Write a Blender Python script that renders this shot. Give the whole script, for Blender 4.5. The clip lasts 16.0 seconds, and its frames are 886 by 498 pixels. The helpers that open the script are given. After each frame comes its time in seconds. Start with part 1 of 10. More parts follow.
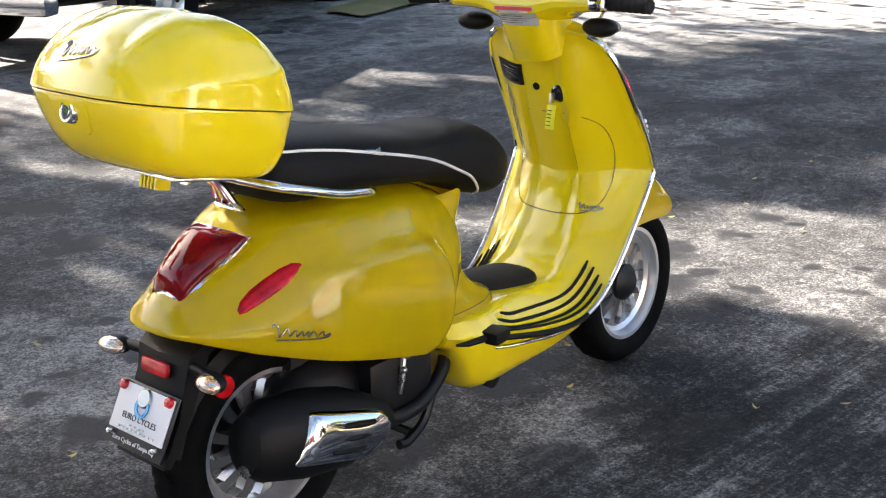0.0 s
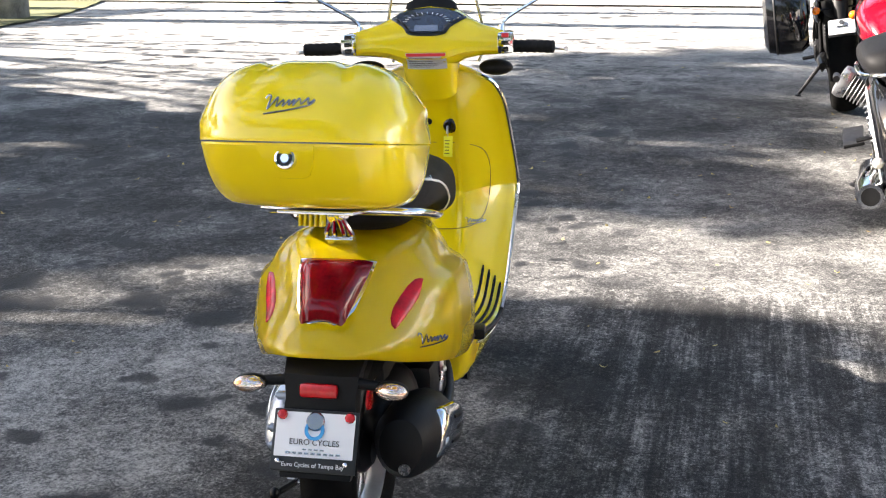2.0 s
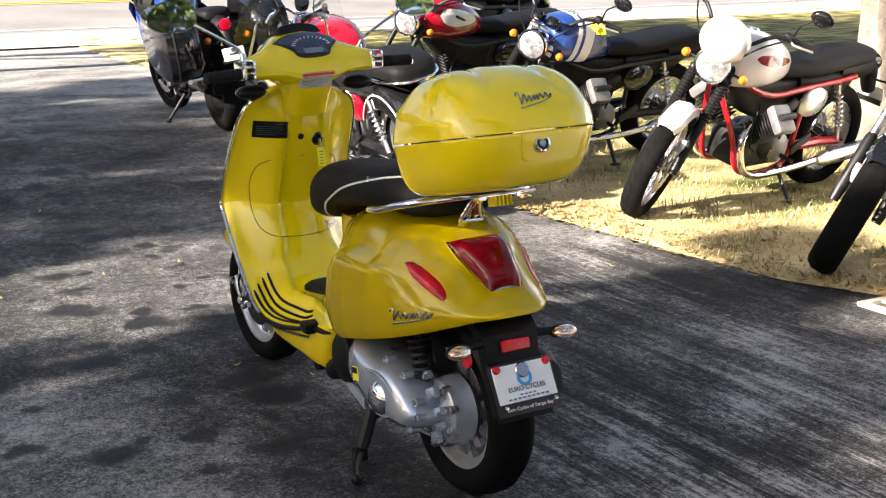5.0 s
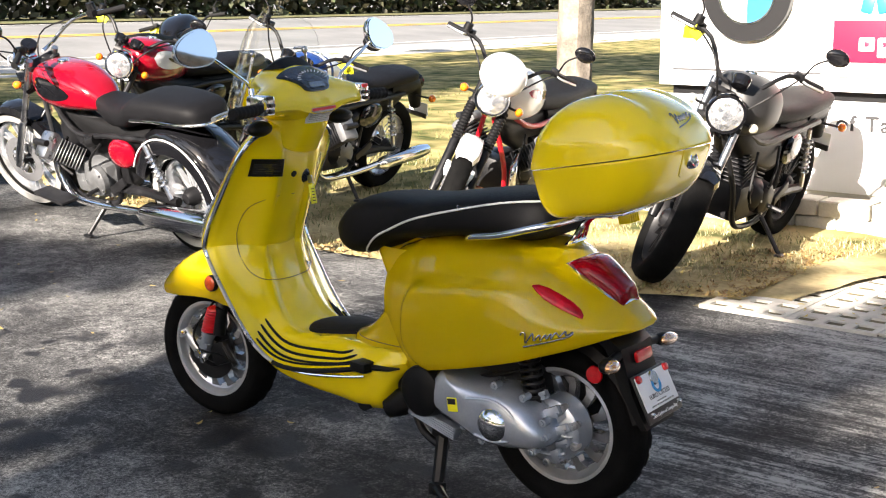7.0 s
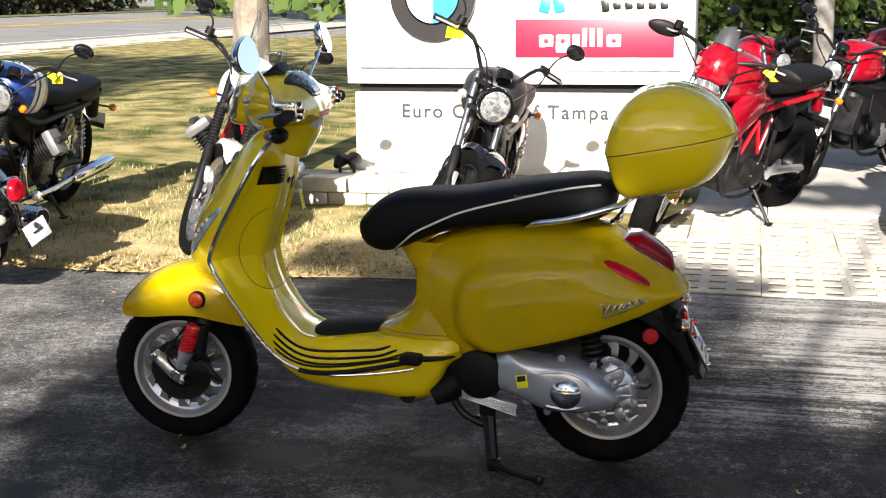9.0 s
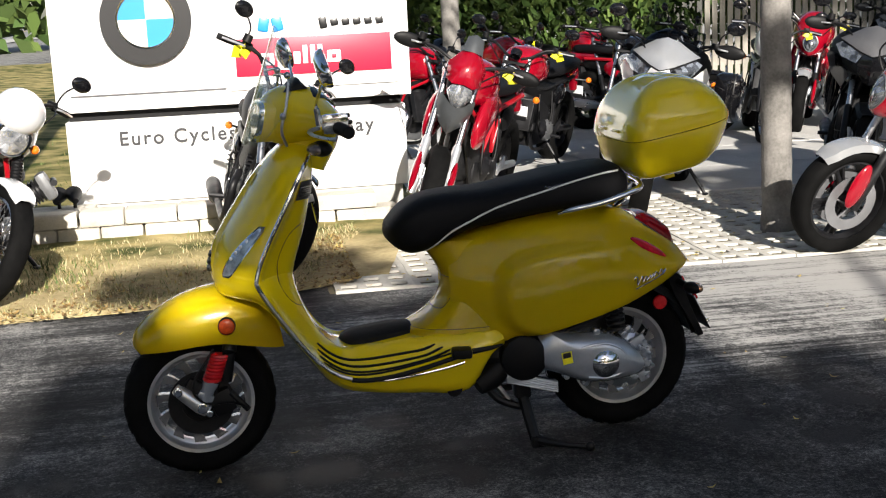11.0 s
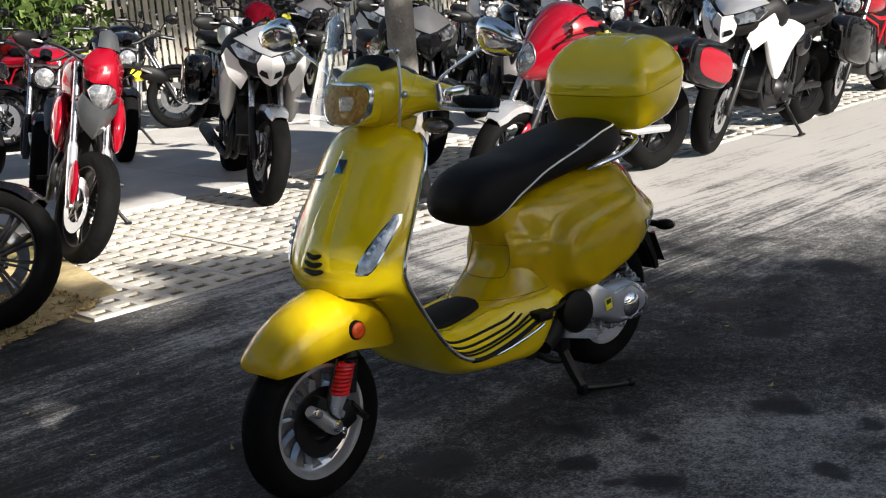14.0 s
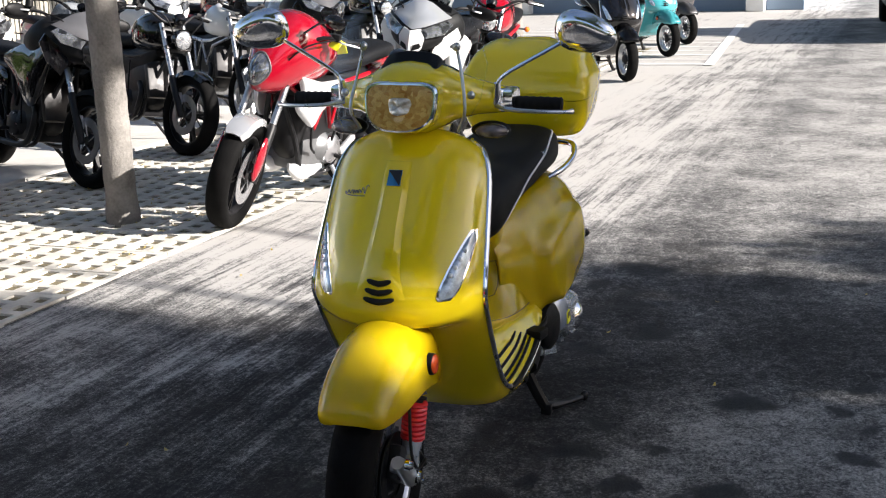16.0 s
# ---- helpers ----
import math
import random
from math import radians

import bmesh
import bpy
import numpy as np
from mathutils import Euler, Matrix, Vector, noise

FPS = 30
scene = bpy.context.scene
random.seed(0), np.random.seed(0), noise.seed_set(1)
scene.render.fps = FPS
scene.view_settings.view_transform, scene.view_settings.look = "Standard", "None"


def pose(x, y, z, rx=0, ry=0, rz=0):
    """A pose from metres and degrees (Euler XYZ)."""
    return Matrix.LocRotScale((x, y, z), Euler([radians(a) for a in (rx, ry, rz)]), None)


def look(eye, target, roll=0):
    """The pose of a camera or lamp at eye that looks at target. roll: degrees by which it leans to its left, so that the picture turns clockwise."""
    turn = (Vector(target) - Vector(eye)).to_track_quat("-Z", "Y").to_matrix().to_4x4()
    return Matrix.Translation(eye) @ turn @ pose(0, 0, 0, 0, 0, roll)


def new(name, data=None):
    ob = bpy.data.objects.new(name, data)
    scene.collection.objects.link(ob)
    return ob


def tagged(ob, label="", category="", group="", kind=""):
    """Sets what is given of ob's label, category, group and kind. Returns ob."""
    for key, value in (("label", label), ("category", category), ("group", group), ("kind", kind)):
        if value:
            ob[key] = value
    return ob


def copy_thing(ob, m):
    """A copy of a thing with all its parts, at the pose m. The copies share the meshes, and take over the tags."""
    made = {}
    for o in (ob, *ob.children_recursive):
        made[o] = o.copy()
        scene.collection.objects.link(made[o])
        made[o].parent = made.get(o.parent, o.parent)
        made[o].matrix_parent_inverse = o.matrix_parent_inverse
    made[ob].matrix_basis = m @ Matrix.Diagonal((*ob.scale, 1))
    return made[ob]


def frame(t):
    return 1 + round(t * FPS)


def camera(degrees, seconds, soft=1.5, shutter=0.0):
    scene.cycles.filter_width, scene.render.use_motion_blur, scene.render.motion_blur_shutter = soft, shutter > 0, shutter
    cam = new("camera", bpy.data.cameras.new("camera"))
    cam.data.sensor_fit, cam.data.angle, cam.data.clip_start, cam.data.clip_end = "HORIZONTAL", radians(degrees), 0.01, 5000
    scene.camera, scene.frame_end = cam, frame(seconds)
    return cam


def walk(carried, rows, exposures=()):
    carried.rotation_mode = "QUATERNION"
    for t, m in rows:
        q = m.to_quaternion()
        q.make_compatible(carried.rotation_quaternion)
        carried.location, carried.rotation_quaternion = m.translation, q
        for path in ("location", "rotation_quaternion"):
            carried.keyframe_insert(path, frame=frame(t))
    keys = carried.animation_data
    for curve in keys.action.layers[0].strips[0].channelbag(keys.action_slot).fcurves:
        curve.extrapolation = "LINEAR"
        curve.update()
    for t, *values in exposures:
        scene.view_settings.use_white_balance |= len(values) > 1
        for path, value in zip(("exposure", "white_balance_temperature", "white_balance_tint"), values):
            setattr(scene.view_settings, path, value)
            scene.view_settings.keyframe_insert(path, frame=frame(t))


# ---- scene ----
cam = camera(39.1, 16.0, soft=1.15)
PATH = [
    (0, (-1.412, -1.952, 1.38), (-0.047, -0.618, 0.783), -0.7),
    (0.5, (-1.748, -1.699, 1.399), (-0.204, -0.577, 0.804), -1.3),
    (1, (-2.002, -1.425, 1.386), (-0.318, -0.507, 0.816), -1.2),
    (1.5, (-2.236, -1.139, 1.398), (-0.446, -0.443, 0.841), 0.1),
    (2, (-2.508, -0.838, 1.41), (-0.63, -0.385, 0.894), -0.4),
    (2.1, (-2.551, -0.772, 1.409), (-0.661, -0.364, 0.898), 0.1),
    (2.5, (-2.692, -0.487, 1.379), (-0.763, -0.264, 0.899), -0.7),
    (3, (-2.843, -0.121, 1.371), (-0.894, -0.131, 0.923), -0.2),
    (3.5, (-2.919, 0.272, 1.384), (-0.982, 0.021, 0.951), 0.1),
    (4, (-2.882, 0.668, 1.396), (-0.985, 0.176, 1.0), -0.4),
    (4.5, (-2.812, 1.097, 1.384), (-0.99, 0.381, 0.975), -0.5),
    (4.7, (-2.774, 1.27, 1.397), (-0.995, 0.467, 0.962), -0.6),
    (6.8, (-1.856, 2.588, 1.366), (-0.57, 1.111, 0.961), -0.6),
    (7, (-1.75, 2.693, 1.363), (-0.521, 1.166, 0.966), -0.3),
    (7.5, (-1.461, 3.006, 1.381), (-0.403, 1.36, 0.969), -1.8),
    (8, (-1.127, 3.198, 1.364), (-0.258, 1.444, 0.952), -1.7),
    (8.5, (-0.77, 3.385, 1.365), (-0.086, 1.549, 0.96), -0.7),
    (9, (-0.393, 3.56, 1.38), (0.083, 1.659, 0.98), -0.7),
    (9.2, (-0.256, 3.594, 1.356), (0.155, 1.673, 0.979), -1.0),
    (11.3, (1.401, 3.795, 1.391), (0.977, 1.88, 1.001), -2.9),
    (11.5, (1.564, 3.774, 1.396), (1.066, 1.88, 0.992), -3.0),
    (12, (1.954, 3.64, 1.386), (1.286, 1.802, 0.969), -3.0),
    (12.5, (2.313, 3.476, 1.407), (1.467, 1.714, 0.983), -2.9),
    (13, (2.684, 3.286, 1.435), (1.643, 1.634, 1.002), -4.3),
    (13.5, (3.003, 2.986, 1.436), (1.795, 1.454, 0.997), -4.1),
    (14, (3.304, 2.656, 1.439), (1.953, 1.254, 0.983), -4.6),
    (14.5, (3.555, 2.308, 1.449), (2.06, 1.072, 0.963), -4.9),
    (15, (3.713, 1.928, 1.471), (2.092, 0.855, 0.997), -4.1),
    (15.5, (3.829, 1.56, 1.467), (2.094, 0.684, 0.995), -3.1),
    (16, (3.842, 1.195, 1.432), (2.028, 0.495, 0.962), -2.0),
]
EXPOSURES = ((0, 2.95, 6900, 15), (2, 2.93, 6950, 14), (4.5, 2.38, 7150, 16), (7, 2.2, 6900, 14), (9, 1.58, 6800, 13), (11.5, 0.92, 6550, 11), (12.5, 0.82, 6550, 11), (14, 1.25, 6600, 12), (16, 1.62, 6500, 14))
walk(cam, [(t, look(eye, target, roll)) for t, eye, target, roll in PATH], EXPOSURES)

# ---- built below ----
SKY_STRENGTH = 0.066
SUN_STRENGTH = 5.0

# ---- world, sun ----
SUN_DIR = Vector((-0.055, 0.908, 0.415)).normalized()
world = bpy.data.worlds.new("sky")
scene.world = world
world.use_nodes = True
wn = world.node_tree
sky = wn.nodes.new("ShaderNodeTexSky")
sky.sky_type = "NISHITA"
sky.sun_disc = False
sky.sun_elevation = radians(24.5)
sky.sun_rotation = radians(-3.5)
sky.air_density, sky.dust_density, sky.ozone_density = 1.0, 1.5, 1.0
wn.links.new(sky.outputs[0], wn.nodes["Background"].inputs[0])
wn.nodes["Background"].inputs[1].default_value = SKY_STRENGTH
sun_data = bpy.data.lights.new("sun", "SUN")
sun_data.energy, sun_data.angle, sun_data.color = SUN_STRENGTH, radians(0.6), (1.0, 0.95, 0.87)
sun = new("sun", sun_data)
sun.matrix_world = look(SUN_DIR * 40, (0, 0, 0))

# ---- material helpers ----


def mat(name, color, rough=0.5, metal=0.0, coat=0.0, vary=0.0, vscale=8.0, bump=0.0, bscale=120.0, spec=0.5, color2=None, rvary=0.0, trans=0.0, alpha=1.0, emit=0.0, coord="Object"):
    """A procedural surface: colour varied at two scales, with fine relief."""
    m = bpy.data.materials.new(name)
    m.use_nodes = True
    nt = m.node_tree
    b = nt.nodes["Principled BSDF"]
    b.inputs["Base Color"].default_value = (*color, 1)
    b.inputs["Roughness"].default_value = rough
    b.inputs["Metallic"].default_value = metal
    b.inputs["Coat Weight"].default_value = coat
    b.inputs["Coat Roughness"].default_value = 0.04
    b.inputs["Specular IOR Level"].default_value = spec
    b.inputs["Transmission Weight"].default_value = trans
    b.inputs["Alpha"].default_value = alpha
    if emit:
        b.inputs["Emission Color"].default_value = (*color, 1)
        b.inputs["Emission Strength"].default_value = emit
    tc = nt.nodes.new("ShaderNodeTexCoord")
    if vary or color2 or rvary:
        n1 = nt.nodes.new("ShaderNodeTexNoise")
        n1.inputs["Scale"].default_value = vscale
        n1.inputs["Detail"].default_value = 6
        nt.links.new(tc.outputs[coord], n1.inputs["Vector"])
        n2 = nt.nodes.new("ShaderNodeTexNoise")
        n2.inputs["Scale"].default_value = vscale * 11
        n2.inputs["Detail"].default_value = 3
        nt.links.new(tc.outputs[coord], n2.inputs["Vector"])
        add = nt.nodes.new("ShaderNodeMath")
        add.operation = "MULTIPLY_ADD"
        add.inputs[1].default_value = 0.35
        nt.links.new(n2.outputs[0], add.inputs[0])
        nt.links.new(n1.outputs[0], add.inputs[2])
        ramp = nt.nodes.new("ShaderNodeValToRGB")
        ramp.color_ramp.elements[0].position, ramp.color_ramp.elements[1].position = 0.45, 0.9
        c2 = color2 or tuple(min(1, c * (1 + vary)) for c in color)
        c1 = color if color2 else tuple(c * (1 - vary) for c in color)
        ramp.color_ramp.elements[0].color, ramp.color_ramp.elements[1].color = (*c1, 1), (*c2, 1)
        nt.links.new(add.outputs[0], ramp.inputs[0])
        nt.links.new(ramp.outputs[0], b.inputs["Base Color"])
        if rvary:
            mr = nt.nodes.new("ShaderNodeMapRange")
            mr.inputs[1].default_value, mr.inputs[2].default_value = 0.3, 0.9
            mr.inputs[3].default_value, mr.inputs[4].default_value = max(0.02, rough - rvary), min(1, rough + rvary)
            nt.links.new(add.outputs[0], mr.inputs[0])
            nt.links.new(mr.outputs[0], b.inputs["Roughness"])
    if bump:
        n3 = nt.nodes.new("ShaderNodeTexNoise")
        n3.inputs["Scale"].default_value = bscale
        n3.inputs["Detail"].default_value = 4
        nt.links.new(tc.outputs[coord], n3.inputs["Vector"])
        bp = nt.nodes.new("ShaderNodeBump")
        bp.inputs["Strength"].default_value = bump
        bp.inputs["Distance"].default_value = 0.004
        nt.links.new(n3.outputs[0], bp.inputs["Height"])
        nt.links.new(bp.outputs[0], b.inputs["Normal"])
    return m


M = {}
M["yellow"] = mat("yellow_paint", (0.79, 0.605, 0.005), 0.2, 0.0, 0.9, 0.03, 2.0, spec=0.35)
M["seam"] = mat("paint_seam", (0.16, 0.11, 0.004), 0.6, vary=0.2)
M["running_lens"] = mat("running_light_lens", (0.5, 0.58, 0.7), 0.1, 0.6, 0.8, vary=0.5, vscale=45, bump=0.4, bscale=170)
M["tail_glass"] = mat("dark_red_lens", (0.05, 0.0004, 0.002), 0.06, coat=0.2, color2=(0.24, 0.0015, 0.008), vscale=13, spec=0.25)
M["black_plastic"] = mat("black_plastic", (0.006, 0.006, 0.0065), 0.5, vary=0.3, bump=0.12, bscale=500, spec=0.18)
M["black_gloss"] = mat("black_gloss_paint", (0.005, 0.005, 0.006), 0.07, coat=0.5, vary=0.2, spec=0.35)
M["black_metal"] = mat("black_engine_metal", (0.008, 0.008, 0.009), 0.4, 0.0, vary=0.5, vscale=14, rvary=0.15, spec=0.28)
M["seat"] = mat("black_seat_vinyl", (0.005, 0.005, 0.006), 0.6, vary=0.25, vscale=6, bump=0.3, bscale=420, spec=0.15)
M["rubber"] = mat("tyre_rubber", (0.0045, 0.0045, 0.0045), 0.8, vary=0.4, vscale=12, bump=0.3, bscale=160, spec=0.08)
M["rubber_mat"] = mat("ribbed_rubber", (0.009, 0.009, 0.0095), 0.75, vary=0.3, bump=0.3, bscale=300, spec=0.2)
M["chrome"] = mat("chrome", (0.82, 0.83, 0.85), 0.08, 1.0, rvary=0.04, vary=0.03)
M["steel"] = mat("brushed_steel", (0.55, 0.55, 0.57), 0.28, 1.0, vary=0.12, vscale=20, rvary=0.1)
M["alloy"] = mat("silver_alloy_paint", (0.72, 0.73, 0.75), 0.28, 0.75, vary=0.1, vscale=20)
M["engine_grey"] = mat("grey_engine_casting", (0.17, 0.175, 0.18), 0.42, 0.6, vary=0.2, vscale=14, bump=0.1, bscale=250)
M["spoke_grey"] = mat("grey_spoke_paint", (0.34, 0.345, 0.36), 0.25, 0.7, vary=0.1, vscale=20)
M["alloy_grey"] = mat("grey_engine_alloy", (0.44, 0.485, 0.55), 0.27, 0.6, coat=0.4, vary=0.12, vscale=16, bump=0.08, bscale=300)
M["red_lens"] = mat("red_lens", (0.44, 0.003, 0.014), 0.08, spec=0.25, coat=0.2, vary=0.45, vscale=30, bump=0.15, bscale=90)
M["red_plastic"] = mat("red_reflector", (0.5, 0.006, 0.01), 0.2, coat=0.6, vary=0.2, vscale=80, bump=0.3, bscale=400)
M["red_amber"] = mat("orange_red_lens", (0.42, 0.05, 0.006), 0.12, coat=0.7, vary=0.3, vscale=120, bump=0.2, bscale=300)
M["amber"] = mat("amber_lens", (0.75, 0.17, 0.01), 0.12, coat=0.7, vary=0.25, vscale=60)
M["clear_lens"] = mat("clear_lens", (0.8, 0.72, 0.62), 0.1, 0.55, 0.6, vary=0.35, vscale=40, bump=0.4, bscale=150)
M["dim_lens"] = mat("dim_clear_lens", (0.2, 0.17, 0.17), 0.08, 0.5, 0.7, vary=0.5, vscale=60, bump=0.4, bscale=200)
M["white"] = mat("white_paint", (0.78, 0.78, 0.77), 0.4, vary=0.04, vscale=5)
M["white_gloss"] = mat("white_gloss_paint", (0.74, 0.74, 0.73), 0.22, coat=0.6, vary=0.03)
M["piping"] = mat("white_piping", (0.7, 0.7, 0.68), 0.5)
M["red_paint"] = mat("red_gloss_paint", (0.24, 0.002, 0.011), 0.14, coat=1.0, vary=0.1, vscale=4, spec=0.4)
M["blue_paint"] = mat("blue_gloss_paint", (0.012, 0.045, 0.2), 0.2, 0.2, coat=0.9, vary=0.1)
M["silver_paint"] = mat("silver_gloss_paint", (0.5, 0.51, 0.52), 0.25, 0.6, coat=0.7, vary=0.05)
M["grey_paint"] = mat("dark_grey_satin_paint", (0.07, 0.075, 0.08), 0.35, 0.3, coat=0.3, vary=0.15)
M["red_frame"] = mat("red_frame_paint", (0.4, 0.005, 0.014), 0.3, coat=0.4, vary=0.1)
M["spring_red"] = mat("red_spring", (0.6, 0.012, 0.018), 0.35, coat=0.3, vary=0.1)
M["spring_yellow"] = mat("yellow_spring", (0.8, 0.55, 0.01), 0.35, coat=0.3)
M["teal"] = mat("teal_gloss_paint", (0.06, 0.36, 0.4), 0.25, coat=0.7, vary=0.05)
M["glass_dark"] = mat("dark_dial_glass", (0.02, 0.03, 0.05), 0.08, coat=1.0, vary=0.5, vscale=30)
M["mirror"] = mat("mirror_glass", (0.85, 0.87, 0.9), 0.02, 1.0)
M["tag_yellow"] = mat("yellow_tag", (0.85, 0.8, 0.02), 0.5, vary=0.08, vscale=20)
M["label_white"] = mat("white_label", (0.75, 0.76, 0.78), 0.45)
M["label_red"] = mat("red_label_print", (0.6, 0.02, 0.03), 0.45)
M["label_black"] = mat("black_label", (0.01, 0.01, 0.011), 0.35)
M["badge_blue"] = mat("blue_badge_enamel", (0.04, 0.3, 0.62), 0.25, coat=0.5)
M["badge_chrome"] = mat("badge_metal", (0.35, 0.35, 0.36), 0.22, 1.0)


def clear_sheet(name, tint, power=3.0):
    """Thin clear plastic: mostly passes the light, with a soft sheen at its face."""
    m = bpy.data.materials.new(name)
    m.use_nodes = True
    nt = m.node_tree
    nt.nodes.remove(nt.nodes["Principled BSDF"])
    tr = nt.nodes.new("ShaderNodeBsdfTransparent")
    tr.inputs[0].default_value = (*tint, 1)
    gl = nt.nodes.new("ShaderNodeBsdfGlossy")
    gl.inputs["Roughness"].default_value = 0.06
    lw = nt.nodes.new("ShaderNodeLayerWeight")
    lw.inputs[0].default_value = 0.5
    fr = nt.nodes.new("ShaderNodeMath")
    fr.operation = "POWER"
    fr.inputs[1].default_value = power
    nt.links.new(lw.outputs["Facing"], fr.inputs[0])
    mx = nt.nodes.new("ShaderNodeMixShader")
    nt.links.new(fr.outputs[0], mx.inputs[0])
    nt.links.new(tr.outputs[0], mx.inputs[1])
    nt.links.new(gl.outputs[0], mx.inputs[2])
    nt.links.new(mx.outputs[0], nt.nodes["Material Output"].inputs[0])
    return m


M["clear"] = clear_sheet("clear_acrylic", (0.93, 0.95, 0.95))
M["smoke"] = clear_sheet("smoked_acrylic", (0.3, 0.32, 0.34))
M["lamp_cover"] = clear_sheet("clear_lamp_cover", (0.98, 0.97, 0.95), 7.0)

# ---- shape helpers ----


def spline(pts, n):
    """n points of a smooth open curve through pts."""
    p = [Vector(q) for q in pts]
    p = [2 * p[0] - p[1]] + p + [2 * p[-1] - p[-2]]
    out = []
    for k in range(n):
        u = k / (n - 1) * (len(p) - 3)
        i = min(int(u), len(p) - 4)
        t = u - i
        a, b, c, d = p[i:i + 4]
        out.append(0.5 * (2 * b + (c - a) * t + (2 * a - 5 * b + 4 * c - d) * t * t + (3 * b - a - 3 * c + d) * t ** 3))
    return out


def interp(x, table):
    """Smooth reading of a table of (x, value), with x rising."""
    if x <= table[0][0]:
        return table[0][1]
    for (x0, v0), (x1, v1) in zip(table, table[1:]):
        if x <= x1:
            t = (x - x0) / (x1 - x0)
            return v0 + (v1 - v0) * t
    return table[-1][1]


def loft(bm, rings, closed=True, caps=True):
    rows = [[bm.verts.new(v) for v in ring] for ring in rings]
    n = len(rows[0])
    for a, b in zip(rows, rows[1:]):
        for k in range(n if closed else n - 1):
            j = (k + 1) % n
            bm.faces.new((a[k], a[j], b[j], b[k]))
    if caps and closed:
        bm.faces.new(rows[0][::-1])
        bm.faces.new(rows[-1])
    return rows


def tube(bm, pts, r, n=8, smooth=0):
    """A round bar along pts; r is one radius or one for each point."""
    pts = [Vector(p) for p in pts]
    if smooth:
        rad = r if hasattr(r, "__len__") else None
        m = len(pts)
        pts = spline(pts, smooth)
        if rad:
            r = [interp(k / (smooth - 1) * (m - 1), list(enumerate(rad))) for k in range(smooth)]
    rad = r if hasattr(r, "__len__") else [r] * len(pts)
    rings, prev = [], None
    for i, p in enumerate(pts):
        d = (pts[min(i + 1, len(pts) - 1)] - pts[max(i - 1, 0)]).normalized()
        if prev is None:
            u = d.orthogonal().normalized()
        else:
            u = (prev - d * prev.dot(d)).normalized()
        prev = u
        w = d.cross(u)
        rings.append([p + rad[i] * (math.cos(2 * math.pi * k / n) * u + math.sin(2 * math.pi * k / n) * w) for k in range(n)])
    loft(bm, rings)


def lathe(bm, profile, center=(0, 0, 0), axis=(0, 1, 0), n=32, closed=False):
    """Turns (radius, height) rows about an axis through center."""
    ax = Vector(axis).normalized()
    u = ax.orthogonal().normalized()
    w = ax.cross(u)
    c = Vector(center)
    rings = []
    for r, h in profile:
        rings.append([c + ax * h + r * (math.cos(2 * math.pi * k / n) * u + math.sin(2 * math.pi * k / n) * w) for k in range(n)])
    if closed:
        rings.append(rings[0])
        rows = [[bm.verts.new(v) for v in ring] for ring in rings[:-1]]
        rows.append(rows[0])
        for a, b in zip(rows, rows[1:]):
            for k in range(n):
                j = (k + 1) % n
                bm.faces.new((a[k], a[j], b[j], b[k]))
    else:
        loft(bm, rings)


def box(bm, center, size, rot=None, bevel=0.0, seg=2):
    m = Matrix.Translation(center) @ (rot or Matrix()) @ Matrix.Diagonal((*size, 1))
    made = bmesh.ops.create_cube(bm, size=1.0, matrix=m)
    if bevel:
        edges = {e for v in made["verts"] for e in v.link_edges}
        bmesh.ops.bevel(bm, geom=list(edges), offset=bevel, segments=seg, profile=0.6, affect="EDGES")


def rot(ax, deg):
    return Matrix.Rotation(radians(deg), 4, ax)


def egg(bm, center, radii, rotm=None, n=16):
    m = Matrix.Translation(center) @ (rotm or Matrix()) @ Matrix.Diagonal((*radii, 1))
    bmesh.ops.create_uvsphere(bm, u_segments=n, v_segments=max(8, n * 2 // 3), radius=1.0, matrix=m)


def super_ring(cx, cz, a, b, y, power=2.6, n=28):
    """A rounded ring in the plane y, round (cx, cz)."""
    out = []
    for k in range(n):
        t = 2 * math.pi * k / n
        c, s = math.cos(t), math.sin(t)
        out.append(Vector((cx + a * math.copysign(abs(c) ** (2 / power), c), y, cz + b * math.copysign(abs(s) ** (2 / power), s))))
    return out


def finish(name, bm, material, sharp=38):
    bmesh.ops.recalc_face_normals(bm, faces=bm.faces)
    me = bpy.data.meshes.new(name)
    bm.to_mesh(me)
    bm.free()
    me.materials.append(material)
    me.polygons.foreach_set("use_smooth", [True] * len(me.polygons))
    me.set_sharp_from_angle(angle=radians(sharp))
    return me


def part(name, bm, material, parent=None, label="", sharp=38):
    ob = new(name, finish(name, bm, material, sharp))
    ob.parent = parent
    if label:
        tagged(ob, label)
    return ob


def thing(name, m, label, category, group=""):
    ob = new(name)
    ob.empty_display_size = 0.1
    ob.matrix_world = m
    return tagged(ob, label, category, group)


def whole(name, bm, material, label, category, group="", kind="", sharp=38):
    return tagged(new(name, finish(name, bm, material, sharp)), label, category, group, kind)


def B():
    return bmesh.new()


def turned(bm, m):
    bmesh.ops.transform(bm, matrix=m, verts=bm.verts)
    return bm


